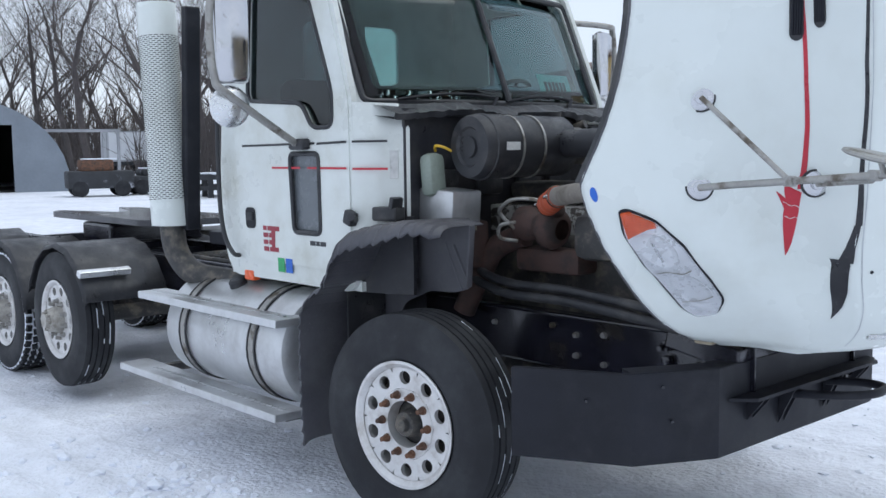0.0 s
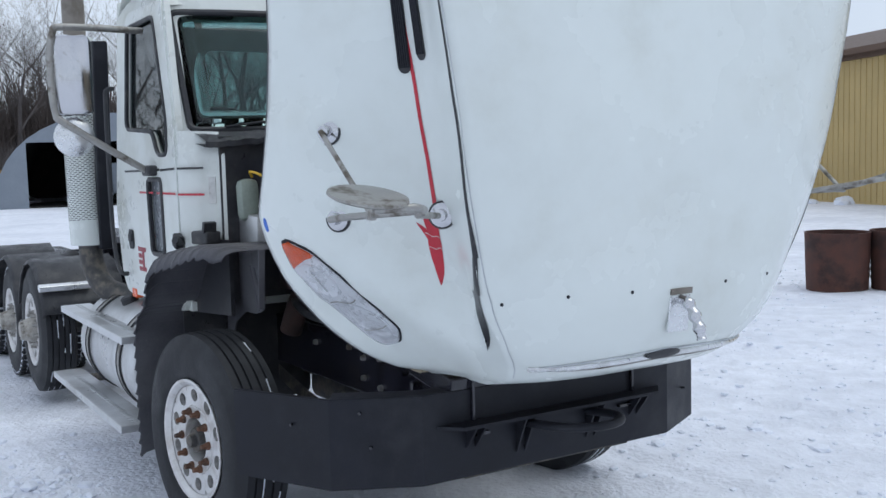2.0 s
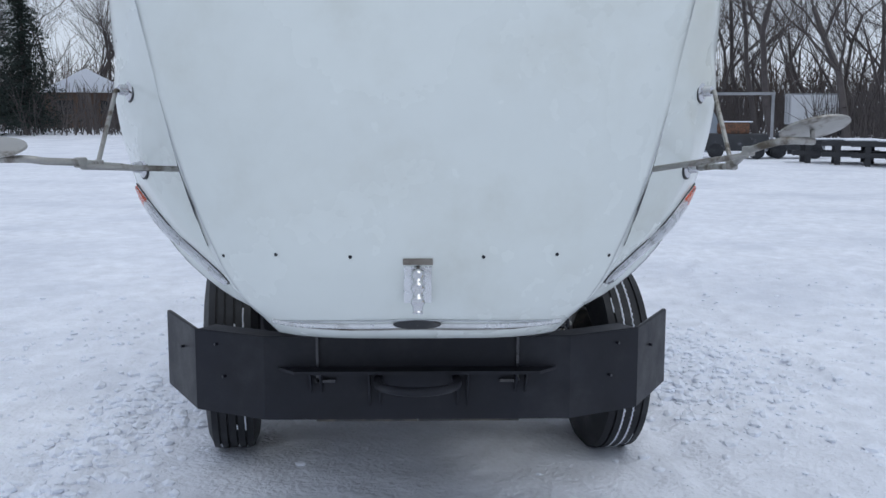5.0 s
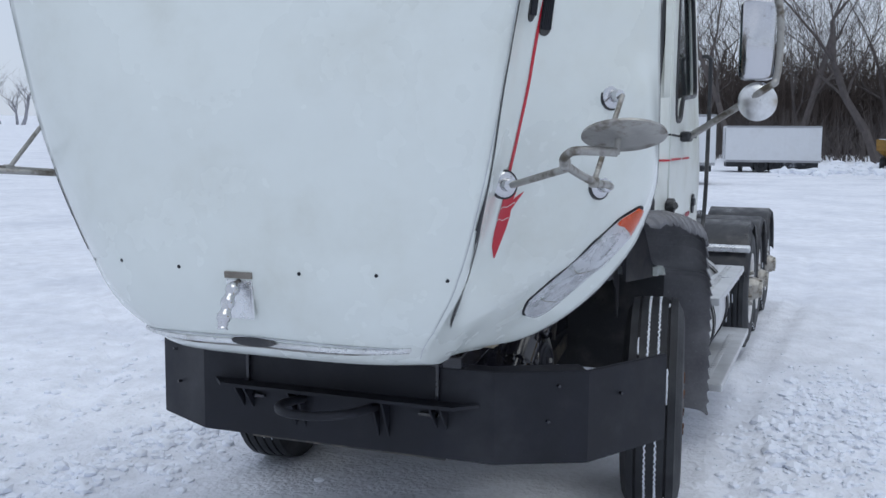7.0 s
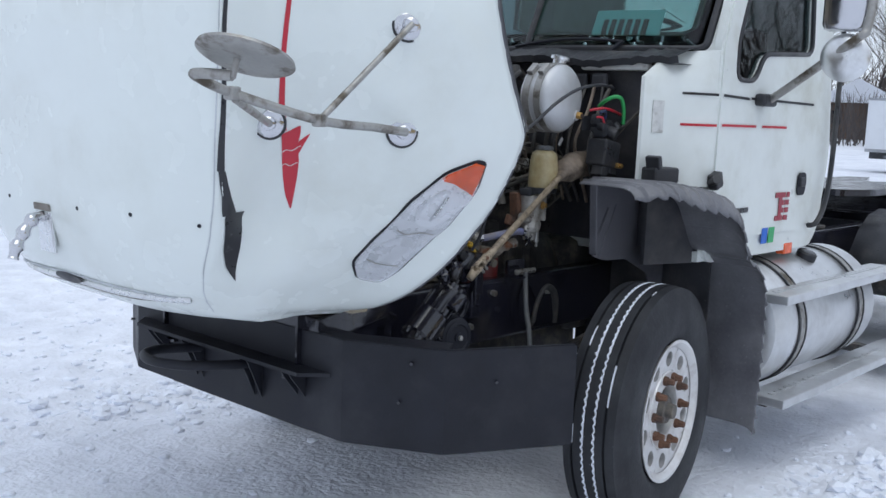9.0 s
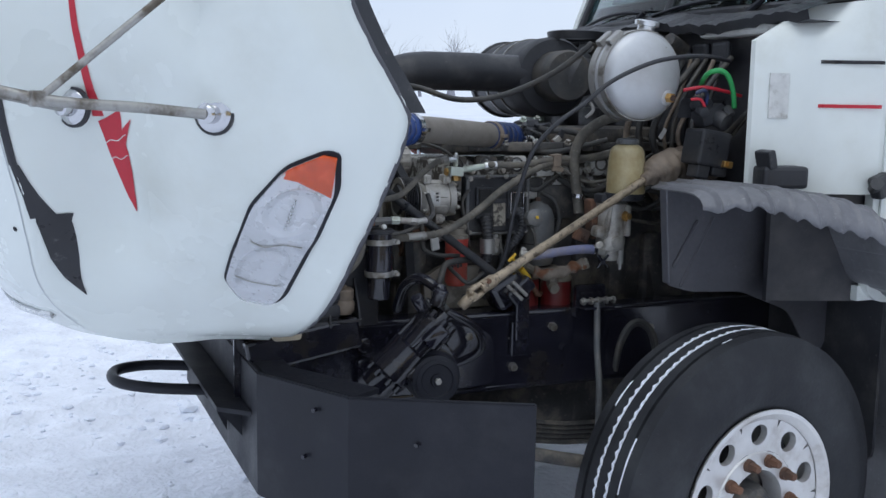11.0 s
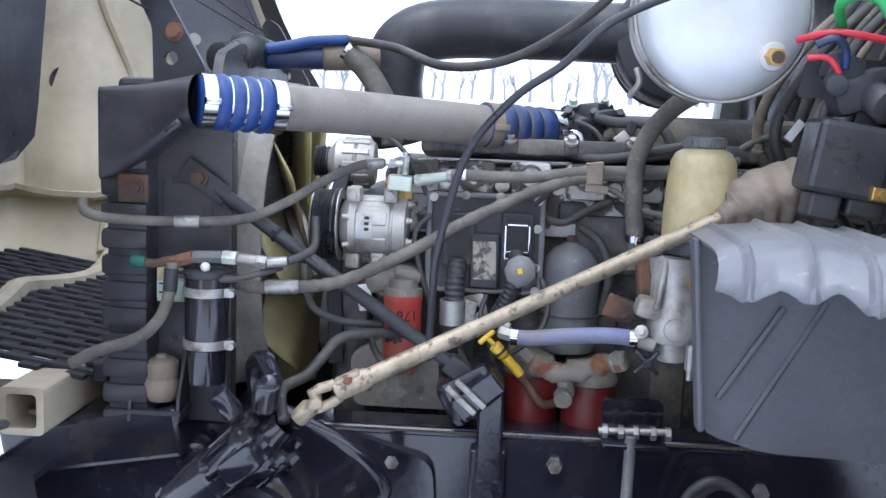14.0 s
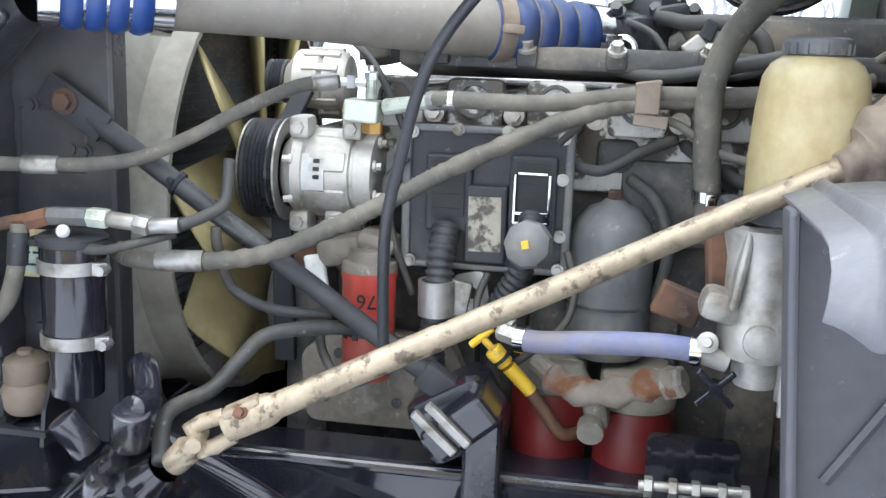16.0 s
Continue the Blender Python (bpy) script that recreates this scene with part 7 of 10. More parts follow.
cyl(bm, (0.668, 0.346, 1.503), (0.63, 0.335, 1.502), 0.006, seg=8)
hex_nut(bm, (0.655, 0.342, 1.503), (-1, -0.2, 0), 0.010, 0.012)
part("hose_end", bm, M_alu, engine)
hose("ac_hose", [(0.925, 0.495, 1.278), (0.90, 0.50, 1.268), (0.83, 0.50, 1.269), (0.73, 0.485, 1.281), (0.631, 0.46, 1.324), (0.555, 0.43, 1.364), (0.487, 0.40, 1.402), (0.358, 0.36, 1.462), (0.257, 0.325, 1.490), (0.134, 0.30, 1.499), (0.0, 0.28, 1.51)], 0.0122, M_dusty_hose, "braided dusty hose", ribs=0.0010, pitch=0.0055)
bm = bmesh.new()
cyl(bm, (0.865, 0.502, 1.268), (0.80, 0.498, 1.271), 0.0145, seg=14, bevel=0.003)
part("hose_ferrule", bm, M_steel, engine, smooth=True)
hose("ac_hose", [(0.527, 0.365, 1.484), (0.50, 0.375, 1.487), (0.38, 0.355, 1.486), (0.253, 0.325, 1.501), (0.104, 0.30, 1.506), (-0.05, 0.26, 1.53)], 0.0115, M_dusty_hose, "dusty straight hose")
bm = bmesh.new()
cyl(bm, (0.535, 0.363, 1.483), (0.495, 0.376, 1.487), 0.0135, seg=12, bevel=0.002)
part("hose_ferrule", bm, M_alu, engine, smooth=True)
bm = bmesh.new()
box(bm, (0.245, 0.342, 1.497), (0.032, 0.006, 0.040), None, 0.002)
box(bm, (0.245, 0.325, 1.517), (0.034, 0.040, 0.005), (0, 8, 0), 0.001)
box(bm, (0.240, 0.336, 1.468), (0.045, 0.010, 0.016), (0, -6, 0), 0.001)
part("hose_clip", bm, M_boot, engine, "tan hose clip")
hose("black_cable", [(-0.22, 0.66, 1.845), (-0.109, 0.69, 1.855), (0.0, 0.695, 1.85), (0.117, 0.69, 1.825), (0.256, 0.69, 1.765), (0.334, 0.66, 1.693), (0.402, 0.645, 1.645), (0.465, 0.62, 1.577), (0.497, 0.61, 1.517), (0.520, 0.60, 1.432), (0.538, 0.59, 1.345), (0.545, 0.56, 1.222), (0.55, 0.52, 1.15)], 0.0072, M_plastic, "black cable looping over the engine", n=10)
hose("black_cable", [(0.18, 0.44, 1.90), (0.28, 0.36, 1.80), (0.42, 0.25, 1.722), (0.56, 0.18, 1.705), (0.68, 0.10, 1.745), (0.80, 0.0, 1.765)], 0.010, M_hose, "black hose above the charge pipe", n=10)
hose("bypass_hose", [(0.80, 0.0, 1.765), (0.88, 0.02, 1.758), (0.93, 0.04, 1.745), (0.98, 0.05, 1.735)], 0.013, M_blue, "blue bypass hose")
hose("bypass_hose", [(0.80, -0.02, 1.725), (0.90, 0.0, 1.722), (0.99, 0.02, 1.72)], 0.028, M_bluedark, "blue coolant coupling")
bm = bmesh.new()
sweep(bm, curve([(0.735, -0.04, 1.73), (0.80, -0.02, 1.727), (0.86, -0.01, 1.724)], 5), 0.031, 20)
part("coolant_neck", bm, M_boot, engine, "tan thermostat neck", smooth="all")
hose("coolant_pipe", [(0.79, 0.0, 1.73), (0.755, 0.03, 1.70), (0.72, 0.06, 1.655), (0.69, 0.08, 1.60), (0.68, 0.08, 1.53)], 0.026, M_dusty_hose, "dusty coolant pipe")
clamp((0.80, -0.01, 1.74), (0.7, 0, 0.5), 0.03, 0.012)
hose("small_hose", [(0.80, 0.46, 1.31), (0.797, 0.46, 1.278), (0.785, 0.44, 1.222), (0.74, 0.44, 1.20), (0.697, 0.44, 1.195), (0.65, 0.42, 1.19)], 0.0075, M_hose, n=8)
hose("steering_hose", [(0.79, 0.66, 1.06), (0.808, 0.60, 1.098), (0.775, 0.54, 1.112), (0.748, 0.51, 1.145), (0.722, 0.48, 1.172), (0.667, 0.45, 1.178), (0.60, 0.40, 1.17)], 0.0105, M_hose, "black steering hose", n=8)
hose("small_hose", [(0.56, 0.42, 1.13), (0.62, 0.44, 1.10), (0.66, 0.42, 1.13), (0.68, 0.38, 1.16)], 0.007, M_hose)
rng = random.Random(12)
for k in range(10):
    x0, z0 = rng.uniform(-0.05, 0.30), rng.uniform(1.24, 1.56)
    pts = [(x0, 0.24, z0), (x0 - rng.uniform(0.05, 0.12), 0.29 + rng.uniform(0, 0.05), z0 + rng.uniform(-0.06, 0.05)), (x0 - 0.22, 0.30 + rng.uniform(0, 0.1), z0 + rng.uniform(-0.04, 0.08)), (-0.30, 0.30 + 0.05 * k, 1.30 + 0.05 * k)]
    hose("wire_loom", pts, rng.uniform(0.005, 0.011), M_hose if k % 3 else M_dusty_hose, "taped wire loom", engine, 8, 6)
for k in range(9):
    x, y = -0.08 - 0.022 * (k % 4), 0.26 + 0.045 * k
    hose("wire_loom", [(-0.26, y, 1.86), (x - 0.06, y + 0.02, 1.74), (x + rng.uniform(-0.02, 0.02), y + 0.01, 1.60), (x - 0.05, y, 1.48), (-0.25, y, 1.32)], rng.uniform(0.006, 0.012), M_hose if k % 3 else M_boot, "taped wire loom", engine, 8, 6)
for pts in (((0.36, 0.32, 1.43), (0.33, 0.33, 1.46), (0.30, 0.30, 1.49), (0.26, 0.28, 1.49)), ((0.57, 0.32, 1.40), (0.60, 0.33, 1.36), (0.585, 0.33, 1.28), (0.56, 0.31, 1.20)), ((0.58, 0.31, 1.44), (0.60, 0.30, 1.48), (0.64, 0.26, 1.53), (0.70, 0.16, 1.56)),
            ((0.45, 0.32, 1.24), (0.46, 0.35, 1.20), (0.44, 0.36, 1.15), (0.42, 0.35, 1.06)), ((0.34, 0.32, 1.28), (0.325, 0.34, 1.23), (0.34, 0.36, 1.18), (0.40, 0.38, 1.13)), ((0.54, 0.34, 1.12), (0.50, 0.37, 1.08), (0.47, 0.38, 1.03), (0.44, 0.36, 0.99))):
    hose("wire_loom", pts, 0.0055, M_hose, "thin taped wire loom", engine, 8, 6)
bm = bmesh.new()
box(bm, (-0.100, 0.470, 1.598), (0.016, 0.005, 0.042), (0, -35, 0), 0.002)
tag = part("loom_tag", bm, M_paper, truck, "white tag on the loom")
bm = bmesh.new()
tube(bm, [(-0.088, 0.47, 1.615), (-0.075, 0.46, 1.64), (-0.09, 0.44, 1.69)], 0.002, 5, 6)
part("tag_string", bm, M_hose, tag)

# brace rod with its flat upper plate
P1, P2 = V(1.000, 0.468, 1.468), V(0.492, 0.425, 1.105)
dB = (P2 - P1).normalized()
bm = bmesh.new()
sweep(bm, [P1 + dB * 0.03, P1 + dB * 0.06, P2], [0.010, 0.0140, 0.0140], 16)
u, w, d = frame_of(dB)
m3 = Matrix((dB, dB.cross(V(0, 1, 0)).normalized(), V(0, 1, 0))).transposed()
box(bm, P1 + dB * 0.012 + V(0, 0.006, 0), (0.10, 0.042, 0.008), m3, 0.003)
box(bm, P2, (0.07, 0.040, 0.030), m3, 0.006)
brace = part("brace_rod", bm, M_plastic, truck, "black radiator brace rod", smooth=True)
bm = bmesh.new()
bolt(bm, P1 + V(0.0, 0.011, 0), (0, 1, 0), 0.012, 0.012)
part("brace_bolt", bm, M_rust, brace)
bm = bmesh.new()
box(bm, P1 + V(0.03, -0.012, -0.055), (0.10, 0.012, 0.09), None, 0.004)
cyl(bm, P1 + V(0.005, -0.006, -0.065), P1 + V(0.005, -0.003, -0.065), 0.009, seg=12)
part("brace_lug", bm, M_tankblack, brace)
for t in (0.28, 0.52):
    bm = bmesh.new()
    lathe(bm, P1.lerp(P2, t), dB, [(0, 0.0143), (0, 0.0170), (0.007, 0.0170), (0.007, 0.0143)], 16, True)
    box(bm, P1.lerp(P2, t) + V(0.0, 0.016, 0.004), (0.010, 0.008, 0.008), m3, 0.002)
    part("cable_tie", bm, M_black, brace)

# steering shaft, joints, boot and gear
S0, S1 = V(0.726, 0.697, 1.112), V(0.036, 0.575, 1.447)
dS = (S1 - S0).normalized()
bm = bmesh.new()
sweep(bm, [S0 + dS * 0.05, S0 + dS * 0.30, S0 + dS * 0.302, S1 + dS * 0.02], [0.0150, 0.0150, 0.0138, 0.0138], 14)
lathe(bm, S0 + dS * 0.034, dS, [(0, 0.012), (0.003, 0.0185), (0.050, 0.0195), (0.060, 0.018), (0.066, 0.0145)], 20)
u, w, d = frame_of(dS)
box(bm, S0 + dS * 0.058 + V(0, 0.004, 0.017), (0.045, 0.024, 0.012), Matrix((dS, u, dS.cross(u))).transposed(), 0.004)
shaft = part("steering_shaft", bm, M_shaft, truck, "rust-streaked tan steering shaft", smooth=True)
bm = bmesh.new()
bolt(bm, S0 + dS * 0.060 + V(0, 0.014, 0.014), (0, 1, 0.3), 0.006, 0.008)
part("pinch_bolt", bm, M_rust, shaft)
bm = bmesh.new()
J = S0 + V(0.016, -0.002, -0.018)
for k in (-1, 1):
    sweep(bm, [S0 + dS * 0.040 + w * 0.013 * k, S0 + dS * 0.015 + w * 0.016 * k, S0 - dS * 0.004 + w * 0.014 * k], [0.009, 0.0095, 0.008], 10)
    sweep(bm, [S0 + u * 0.014 * k + dS * 0.004, J + u * 0.010 * k], [0.008, 0.010], 10)
cyl(bm, S0 - w * 0.021, S0 + w * 0.021, 0.009, seg=14)
cyl(bm, S0 - u * 0.021, S0 + u * 0.021, 0.009, seg=14)
cyl(bm, J + V(-0.006, 0, 0.006), J + V(0.018, -0.004, -0.020), 0.017, 0.016, 16, 0.004)
part("universal_joint", bm, M_shaft, truck, "tan rusty universal joint", smooth=True)
bm = bmesh.new()
line = curve([S1 - dS * 0.012, S1 + dS * 0.02, V(0.0, 0.57, 1.468), V(-0.035, 0.565, 1.482), V(-0.075, 0.56, 1.490), V(-0.12, 0.55, 1.497), V(-0.20, 0.53, 1.50), V(-0.30, 0.51, 1.50)], 8)
rad_b = [0.018 + 0.040 * min(1, i / 22) + (0.0028 * math.sin(i * 0.95 + 0.8 * math.sin(i * 0.37)) if i > 4 else 0) for i in range(len(line))]
sweep(bm, line, rad_b, 22)
for v in bm.verts:
    v.co += V(*noise.noise_vector(v.co * 22)) * 0.008 + V(*noise.noise_vector(v.co * 55)) * 0.003
part("column_boot", bm, M_boot, truck, "crumpled tan steering column boot", smooth="all")
placed.update(bpy.data.objects)
J = V(0.823, 0.795, 1.102)
bm = bmesh.new()
G0, G1 = J + V(0.025, -0.01, -0.025), V(1.06, 0.775, 0.865)
dG = (G1 - G0).normalized()
L = (G1 - G0).length
lathe(bm, G0, dG, [(0, 0.02), (0.03, 0.03), (0.035, 0.058), (0.06, 0.062), (0.08, 0.052), (L * 0.45, 0.05), (L * 0.48, 0.062), (L * 0.8, 0.062), (L * 0.83, 0.05), (L, 0.046), (L + 0.01, 0)], 24)
u, w, d = frame_of(dG)
for k in range(8):
    a = 2 * math.pi * k / 8
    bolt(bm, G0 + dG * 0.045 + (u * math.cos(a) + w * math.sin(a)) * 0.05, -dG, 0.009, 0.03)
    bolt(bm, G0 + dG * (L * 0.82) + (u * math.cos(a) + w * math.sin(a)) * 0.054, dG, 0.008, 0.02)
for k in range(9):
    a = 2 * math.pi * k / 9
    o = (u * math.cos(a) + w * math.sin(a)) * 0.053
    box(bm, G0 + dG * (L * 0.28) + o, (0.014, 0.012, L * 0.36), Matrix((u * math.cos(a) + w * math.sin(a), -u * math.sin(a) + w * math.cos(a), dG)).transposed(), 0.003)
box(bm, G0 + dG * 0.10 + V(-0.02, 0.06, 0.02), (0.07, 0.05, 0.045), (0, 40, 0), 0.010)
box(bm, G0 + dG * 0.20 + V(-0.045, 0.045, -0.02), (0.06, 0.04, 0.05), (0, 40, 0), 0.008)
box(bm, (0.90, 0.74, 0.93), (0.16, 0.12, 0.13), (0, 38, 0), 0.025)
cyl(bm, G0 + V(0.03, 0.02, 0.03), G0 + V(0.02, 0.03, 0.075), 0.022, seg=14, bevel=0.004)
cyl(bm, G0 + V(0.075, 0.03, 0.02), G0 + V(0.10, 0.045, 0.06), 0.018, seg=12, bevel=0.003)
gear = part("steering_gear", bm, M_gloss, truck, "oily black steering gear box", smooth=True)
bm = bmesh.new()
lathe(bm, (0.895, 0.76, 0.90), (0, 1, 0), [(0, 0.078), (0.06, 0.078), (0.07, 0.070), (0.085, 0.070), (0.09, 0.060), (0.094, 0.060), (0.097, 0.048), (0.092, 0.044), (0.092, 0.020), (0.100, 0.018), (0.100, 0)], 36)
part("gear_cover", bm, M_black, gear, "matt black round gear cover", smooth=True)
bm = bmesh.new()
hex_nut(bm, (0.895, 0.858, 0.90), (0, 1, 0), 0.010, 0.012)
part("gear_plug", bm, M_steel, gear)
hose("steering_line", [G0 + V(0.02, 0.03, 0.075), (0.87, 0.78, 1.15), (0.905, 0.73, 1.17), (0.94, 0.68, 1.14), (0.95, 0.62, 1.06)], 0.016, M_gloss)
hose("steering_line", [G0 + V(0.05, -0.03, 0.03), (0.74, 0.72, 1.02), (0.70, 0.66, 0.93), (0.78, 0.60, 0.87)], 0.013, M_gloss)
bm = bmesh.new()
plate(bm, soften([(0.62, 0.80), (0.94, 0.78), (0.98, 0.99), (0.80, 1.01), (0.63, 0.96)], 0.03, 3), (), 0.04, lambda c: Vector((c.x, 0.54 + c.z, c.y)))
part("gear_bracket", bm, M_gloss, truck, "black gear mounting plate")
set_bay()

# receiver drier and fittings beside the radiator
D = V(0.968, 0.530, 0.0)
bm = bmesh.new()
lathe(bm, D + V(0, 0, 1.083), (0, 0, 1), [(0, 0), (0, 0.030), (0.004, 0.034), (0.068, 0.036), (0.072, 0.041), (0.205, 0.042), (0.212, 0.040), (0.213, 0)], 36)
drier = part("receiver_drier", bm, M_gloss, truck, "glossy black receiver drier", smooth=True)
bm = bmesh.new()
lathe(bm, D + V(0, 0, 1.287), (0, 0, 1), [(0, 0.040), (0.003, 0.045), (0.012, 0.046), (0.016, 0.040), (0.017, 0)], 30)
box(bm, D + V(0.0, 0.012, 1.292), (0.115, 0.030, 0.010), None, 0.004)
part("drier_lid", bm, M_plastic, drier, "dusty black drier lid", smooth=True)
for z in (1.262, 1.163):
    bm = bmesh.new()
    lathe(bm, D + V(0, 0, z - 0.008), (0, 0, 1), [(0, 0.0422), (0, 0.0450), (0.017, 0.0450), (0.017, 0.0422)], 36, True)
    box(bm, D + V(-0.046, 0.016, z), (0.020, 0.010, 0.018), (0, 0, 20), 0.003)
    cyl(bm, D + V(-0.052, 0.010, z), D + V(-0.052, 0.030, z), 0.007, seg=8)
    part("drier_band", bm, M_steel, drier, "tarnished steel band with a screw ear", smooth=True)
bm = bmesh.new()
bmesh.ops.create_uvsphere(bm, u_segments=14, v_segments=8, radius=0.009, matrix=Matrix.Translation(D + V(-0.005, 0.030, 1.311)))
part("valve_cap", bm, M_paper, drier, "small white cap", smooth=True)
for p, q, r, mt in (((1.020, 0.545, 1.318), (0.990, 0.545, 1.327), 0.013, M_rust), ((0.990, 0.545, 1.327), (0.935, 0.545, 1.329), 0.0125, M_canister), ((0.935, 0.545, 1.329), (0.908, 0.545, 1.328), 0.0135, M_zinc), ((0.908, 0.545, 1.328), (0.870, 0.545, 1.325), 0.0105, M_cast), ((0.872, 0.545, 1.325), (0.852, 0.545, 1.322), 0.013, M_steel), ((0.852, 0.545, 1.322), (0.815, 0.54, 1.325), 0.010, M_steel)):
    bm = bmesh.new()
    cyl(bm, p, q, r, seg=10 if r < 0.0125 else 6, bevel=0.002)
    part("line_fitting", bm, mt, drier, smooth=True)
hose("drier_tube", [(1.085, 0.55, 1.313), (1.06, 0.55, 1.312), (1.035, 0.548, 1.318), (1.01, 0.545, 1.322)], 0.0085, M_rust, parent=drier)
bm = bmesh.new()
cyl(bm, (1.105, 0.55, 1.315), (1.078, 0.55, 1.313), 0.0125, 0.011, 14, 0.002)
part("valve_cap", bm, M_greencap, drier, "dark teal valve cap", smooth=True)
hose("drier_line", [(0.815, 0.54, 1.325), (0.79, 0.52, 1.335), (0.775, 0.49, 1.35), (0.78, 0.46, 1.40)], 0.008, M_hose)
hose("drier_line", [(0.975, 0.55, 1.29), (0.92, 0.555, 1.288), (0.87, 0.55, 1.30), (0.83, 0.52, 1.31)], 0.006, M_hose)
hose("drier_line", [(1.028, 0.552, 1.315), (1.028, 0.556, 1.29), (1.033, 0.56, 1.25), (1.047, 0.56, 1.213), (1.075, 0.56, 1.182), (1.11, 0.56, 1.162), (1.165, 0.575, 1.145), (1.21, 0.58, 1.12)], 0.0115, M_dusty_hose, "dusty rubber drain line", n=8)
bm = bmesh.new()
cyl(bm, (1.028, 0.555, 1.305), (1.030, 0.558, 1.262), 0.0135, seg=14, bevel=0.002)
part("hose_ferrule", bm, M_plastic, drier, smooth=True)
bm = bmesh.new()
box(bm, (1.053, 0.487, 1.262), (0.052, 0.003, 0.066))
lab = part("caution_label", bm, M_cream, truck, "small yellowed label with a pale green band")
bm = bmesh.new()
box(bm, (1.053, 0.4890, 1.252), (0.052, 0.002, 0.036))
part("label_band", bm, M_palegreen, lab)
bm = bmesh.new()
bars(bm, 0, 0, ((0.020, 0.004), (0.012, 0)), 0.003, 0.001, lambda c: V(1.074 - c.x, 0.4906 + c.z, 1.262 + c.y))
bars(bm, 0, 0.010, ((0.034, 0),), 0.003, 0.001, lambda c: V(1.074 - c.x, 0.4906 + c.z, 1.235 + c.y))
part("label_bars", bm, M_ink, lab)
bm = bmesh.new()
lathe(bm, (1.070, 0.49, 1.035), (0, 0, 1), [(0, 0.026), (0.010, 0.034), (0.035, 0.036), (0.045, 0.030), (0.048, 0.032), (0.075, 0.033), (0.082, 0.026), (0.084, 0.012), (0.090, 0.010), (0.090, 0)], 24)
part("radiator_mount", bm, M_boot, truck, "dusty rubber radiator mount", smooth=True)
bm = bmesh.new()
box(bm, (1.07, 0.44, 1.07), (0.12, 0.008, 0.14), None, 0.002)
for x in (1.118, 1.024):
    plate(bm, [(0.44, 1.00), (0.53, 1.00), (0.52, 1.05), (0.47, 1.14), (0.44, 1.14)], (), 0.006, lambda c, xx=x: Vector((xx + c.z, c.x, c.y)))
box(bm, (1.07, 0.485, 1.018), (0.10, 0.09, 0.008))
part("mount_bracket", bm, M_tankblack, truck, "black pressed mount bracket")

# radiator, side tanks, shroud and fan
bm = bmesh.new()
box(bm, (1.09, 0, 1.30), (0.13, 0.80, 0.62))
rad = part("radiator", bm, M_dark, truck, "black radiator and charge cooler")
for k in range(40):
    bm = bmesh.new()
    box(bm, (1.022, 0, 1.0 + 0.0152 * k), (0.006, 0.80, 0.004))
    part("cooling_fin", bm, M_dark, rad)
for sd in (-1, 1):
    bm = bmesh.new()
    box(bm, (1.128, sd * 0.455, 1.285), (0.080, 0.118, 0.66), None, 0.010)
    part("side_tank", bm, M_tankblack, rad, "ribbed black moulded side tank", smooth=True)
    bm = bmesh.new()
    box(bm, (1.020, sd * 0.452, 1.285), (0.150, 0.016, 0.60), None, 0.004)
    box(bm, (0.948, sd * 0.438, 1.30), (0.012, 0.040, 0.56), None, 0.004)
    for x, z in ((1.06, 1.46), (0.985, 1.40), (1.0, 1.24), (1.06, 1.15)):
        bolt(bm, (x, sd * 0.460, z), (0, sd, 0), 0.008, 0.008)
    part("side_plate", bm, M_tankblack, rad, "dusty black side plate")
    for k in range(12):
        bm = bmesh.new()
        box(bm, (1.132, sd * 0.466, 1.000 + 0.050 * k), (0.092, 0.112, 0.040), None, 0.010)
        part("tank_rib", bm, M_tankblack, rad, smooth=True)
    bm = bmesh.new()
    box(bm, (1.112, sd * 0.522, 1.448), (0.060, 0.012, 0.055), None, 0.006)
    bolt(bm, (1.104, sd * 0.528, 1.449), (0, sd, 0), 0.010, 0.010)
    part("tank_lug", bm, M_rust, rad)
    bm = bmesh.new()
    plate(bm, soften([(0.995, 1.60), (1.085, 1.60), (1.088, 1.745), (1.125, 1.82), (1.11, 1.85), (1.075, 1.83), (1.03, 1.75), (0.985, 1.67)], 0.012, 3), [[(1.052 + 0.013 * math.cos(a), 1.69 + 0.013 * math.sin(a)) for a in (2 * math.pi * k / 14 for k in range(14))]], 0.012, lambda c, s=sd: Vector((c.x, s * (0.475 + c.z), c.y)))
    brk = part("hood_bracket", bm, M_tankblack, rad, "black plate bracket with holes and rusty bolts")
    for x, z, r in ((1.045, 1.738, 0.017), (1.10, 1.825, 0.010)):
        bm = bmesh.new()
        bolt(bm, (x, sd * 0.487, z), (0, sd, 0), r * 0.7, 0.014)
        part("bracket_bolt", bm, M_rust, brk)
    bm = bmesh.new()
    sweep(bm, [(1.14, sd * 0.48, 1.83), (1.42, sd * 0.80, 2.25)], 0.003, 6)
    sweep(bm, [(1.10, sd * 0.48, 1.80), (1.46, sd * 0.55, 2.02)], 0.0025, 6)
    sweep(bm, [(1.08, sd * 0.48, 1.77), (1.40, sd * 0.62, 1.93)], 0.0025, 6)
    part("hood_cable", bm, M_black, rad)
    bm = bmesh.new()
    line = curve([(1.03, sd * 0.25, 1.70), (1.0, sd * 0.15, 1.72), (1.03, sd * 0.05, 1.74)], 20)
    sweep(bm, line, [0.030 + 0.006 * math.sin(i * 1.5) for i in range(len(line))], 14)
    part("ribbed_duct", bm, M_plastic, rad, "black ribbed coolant hose", smooth=True)
bm = bmesh.new()
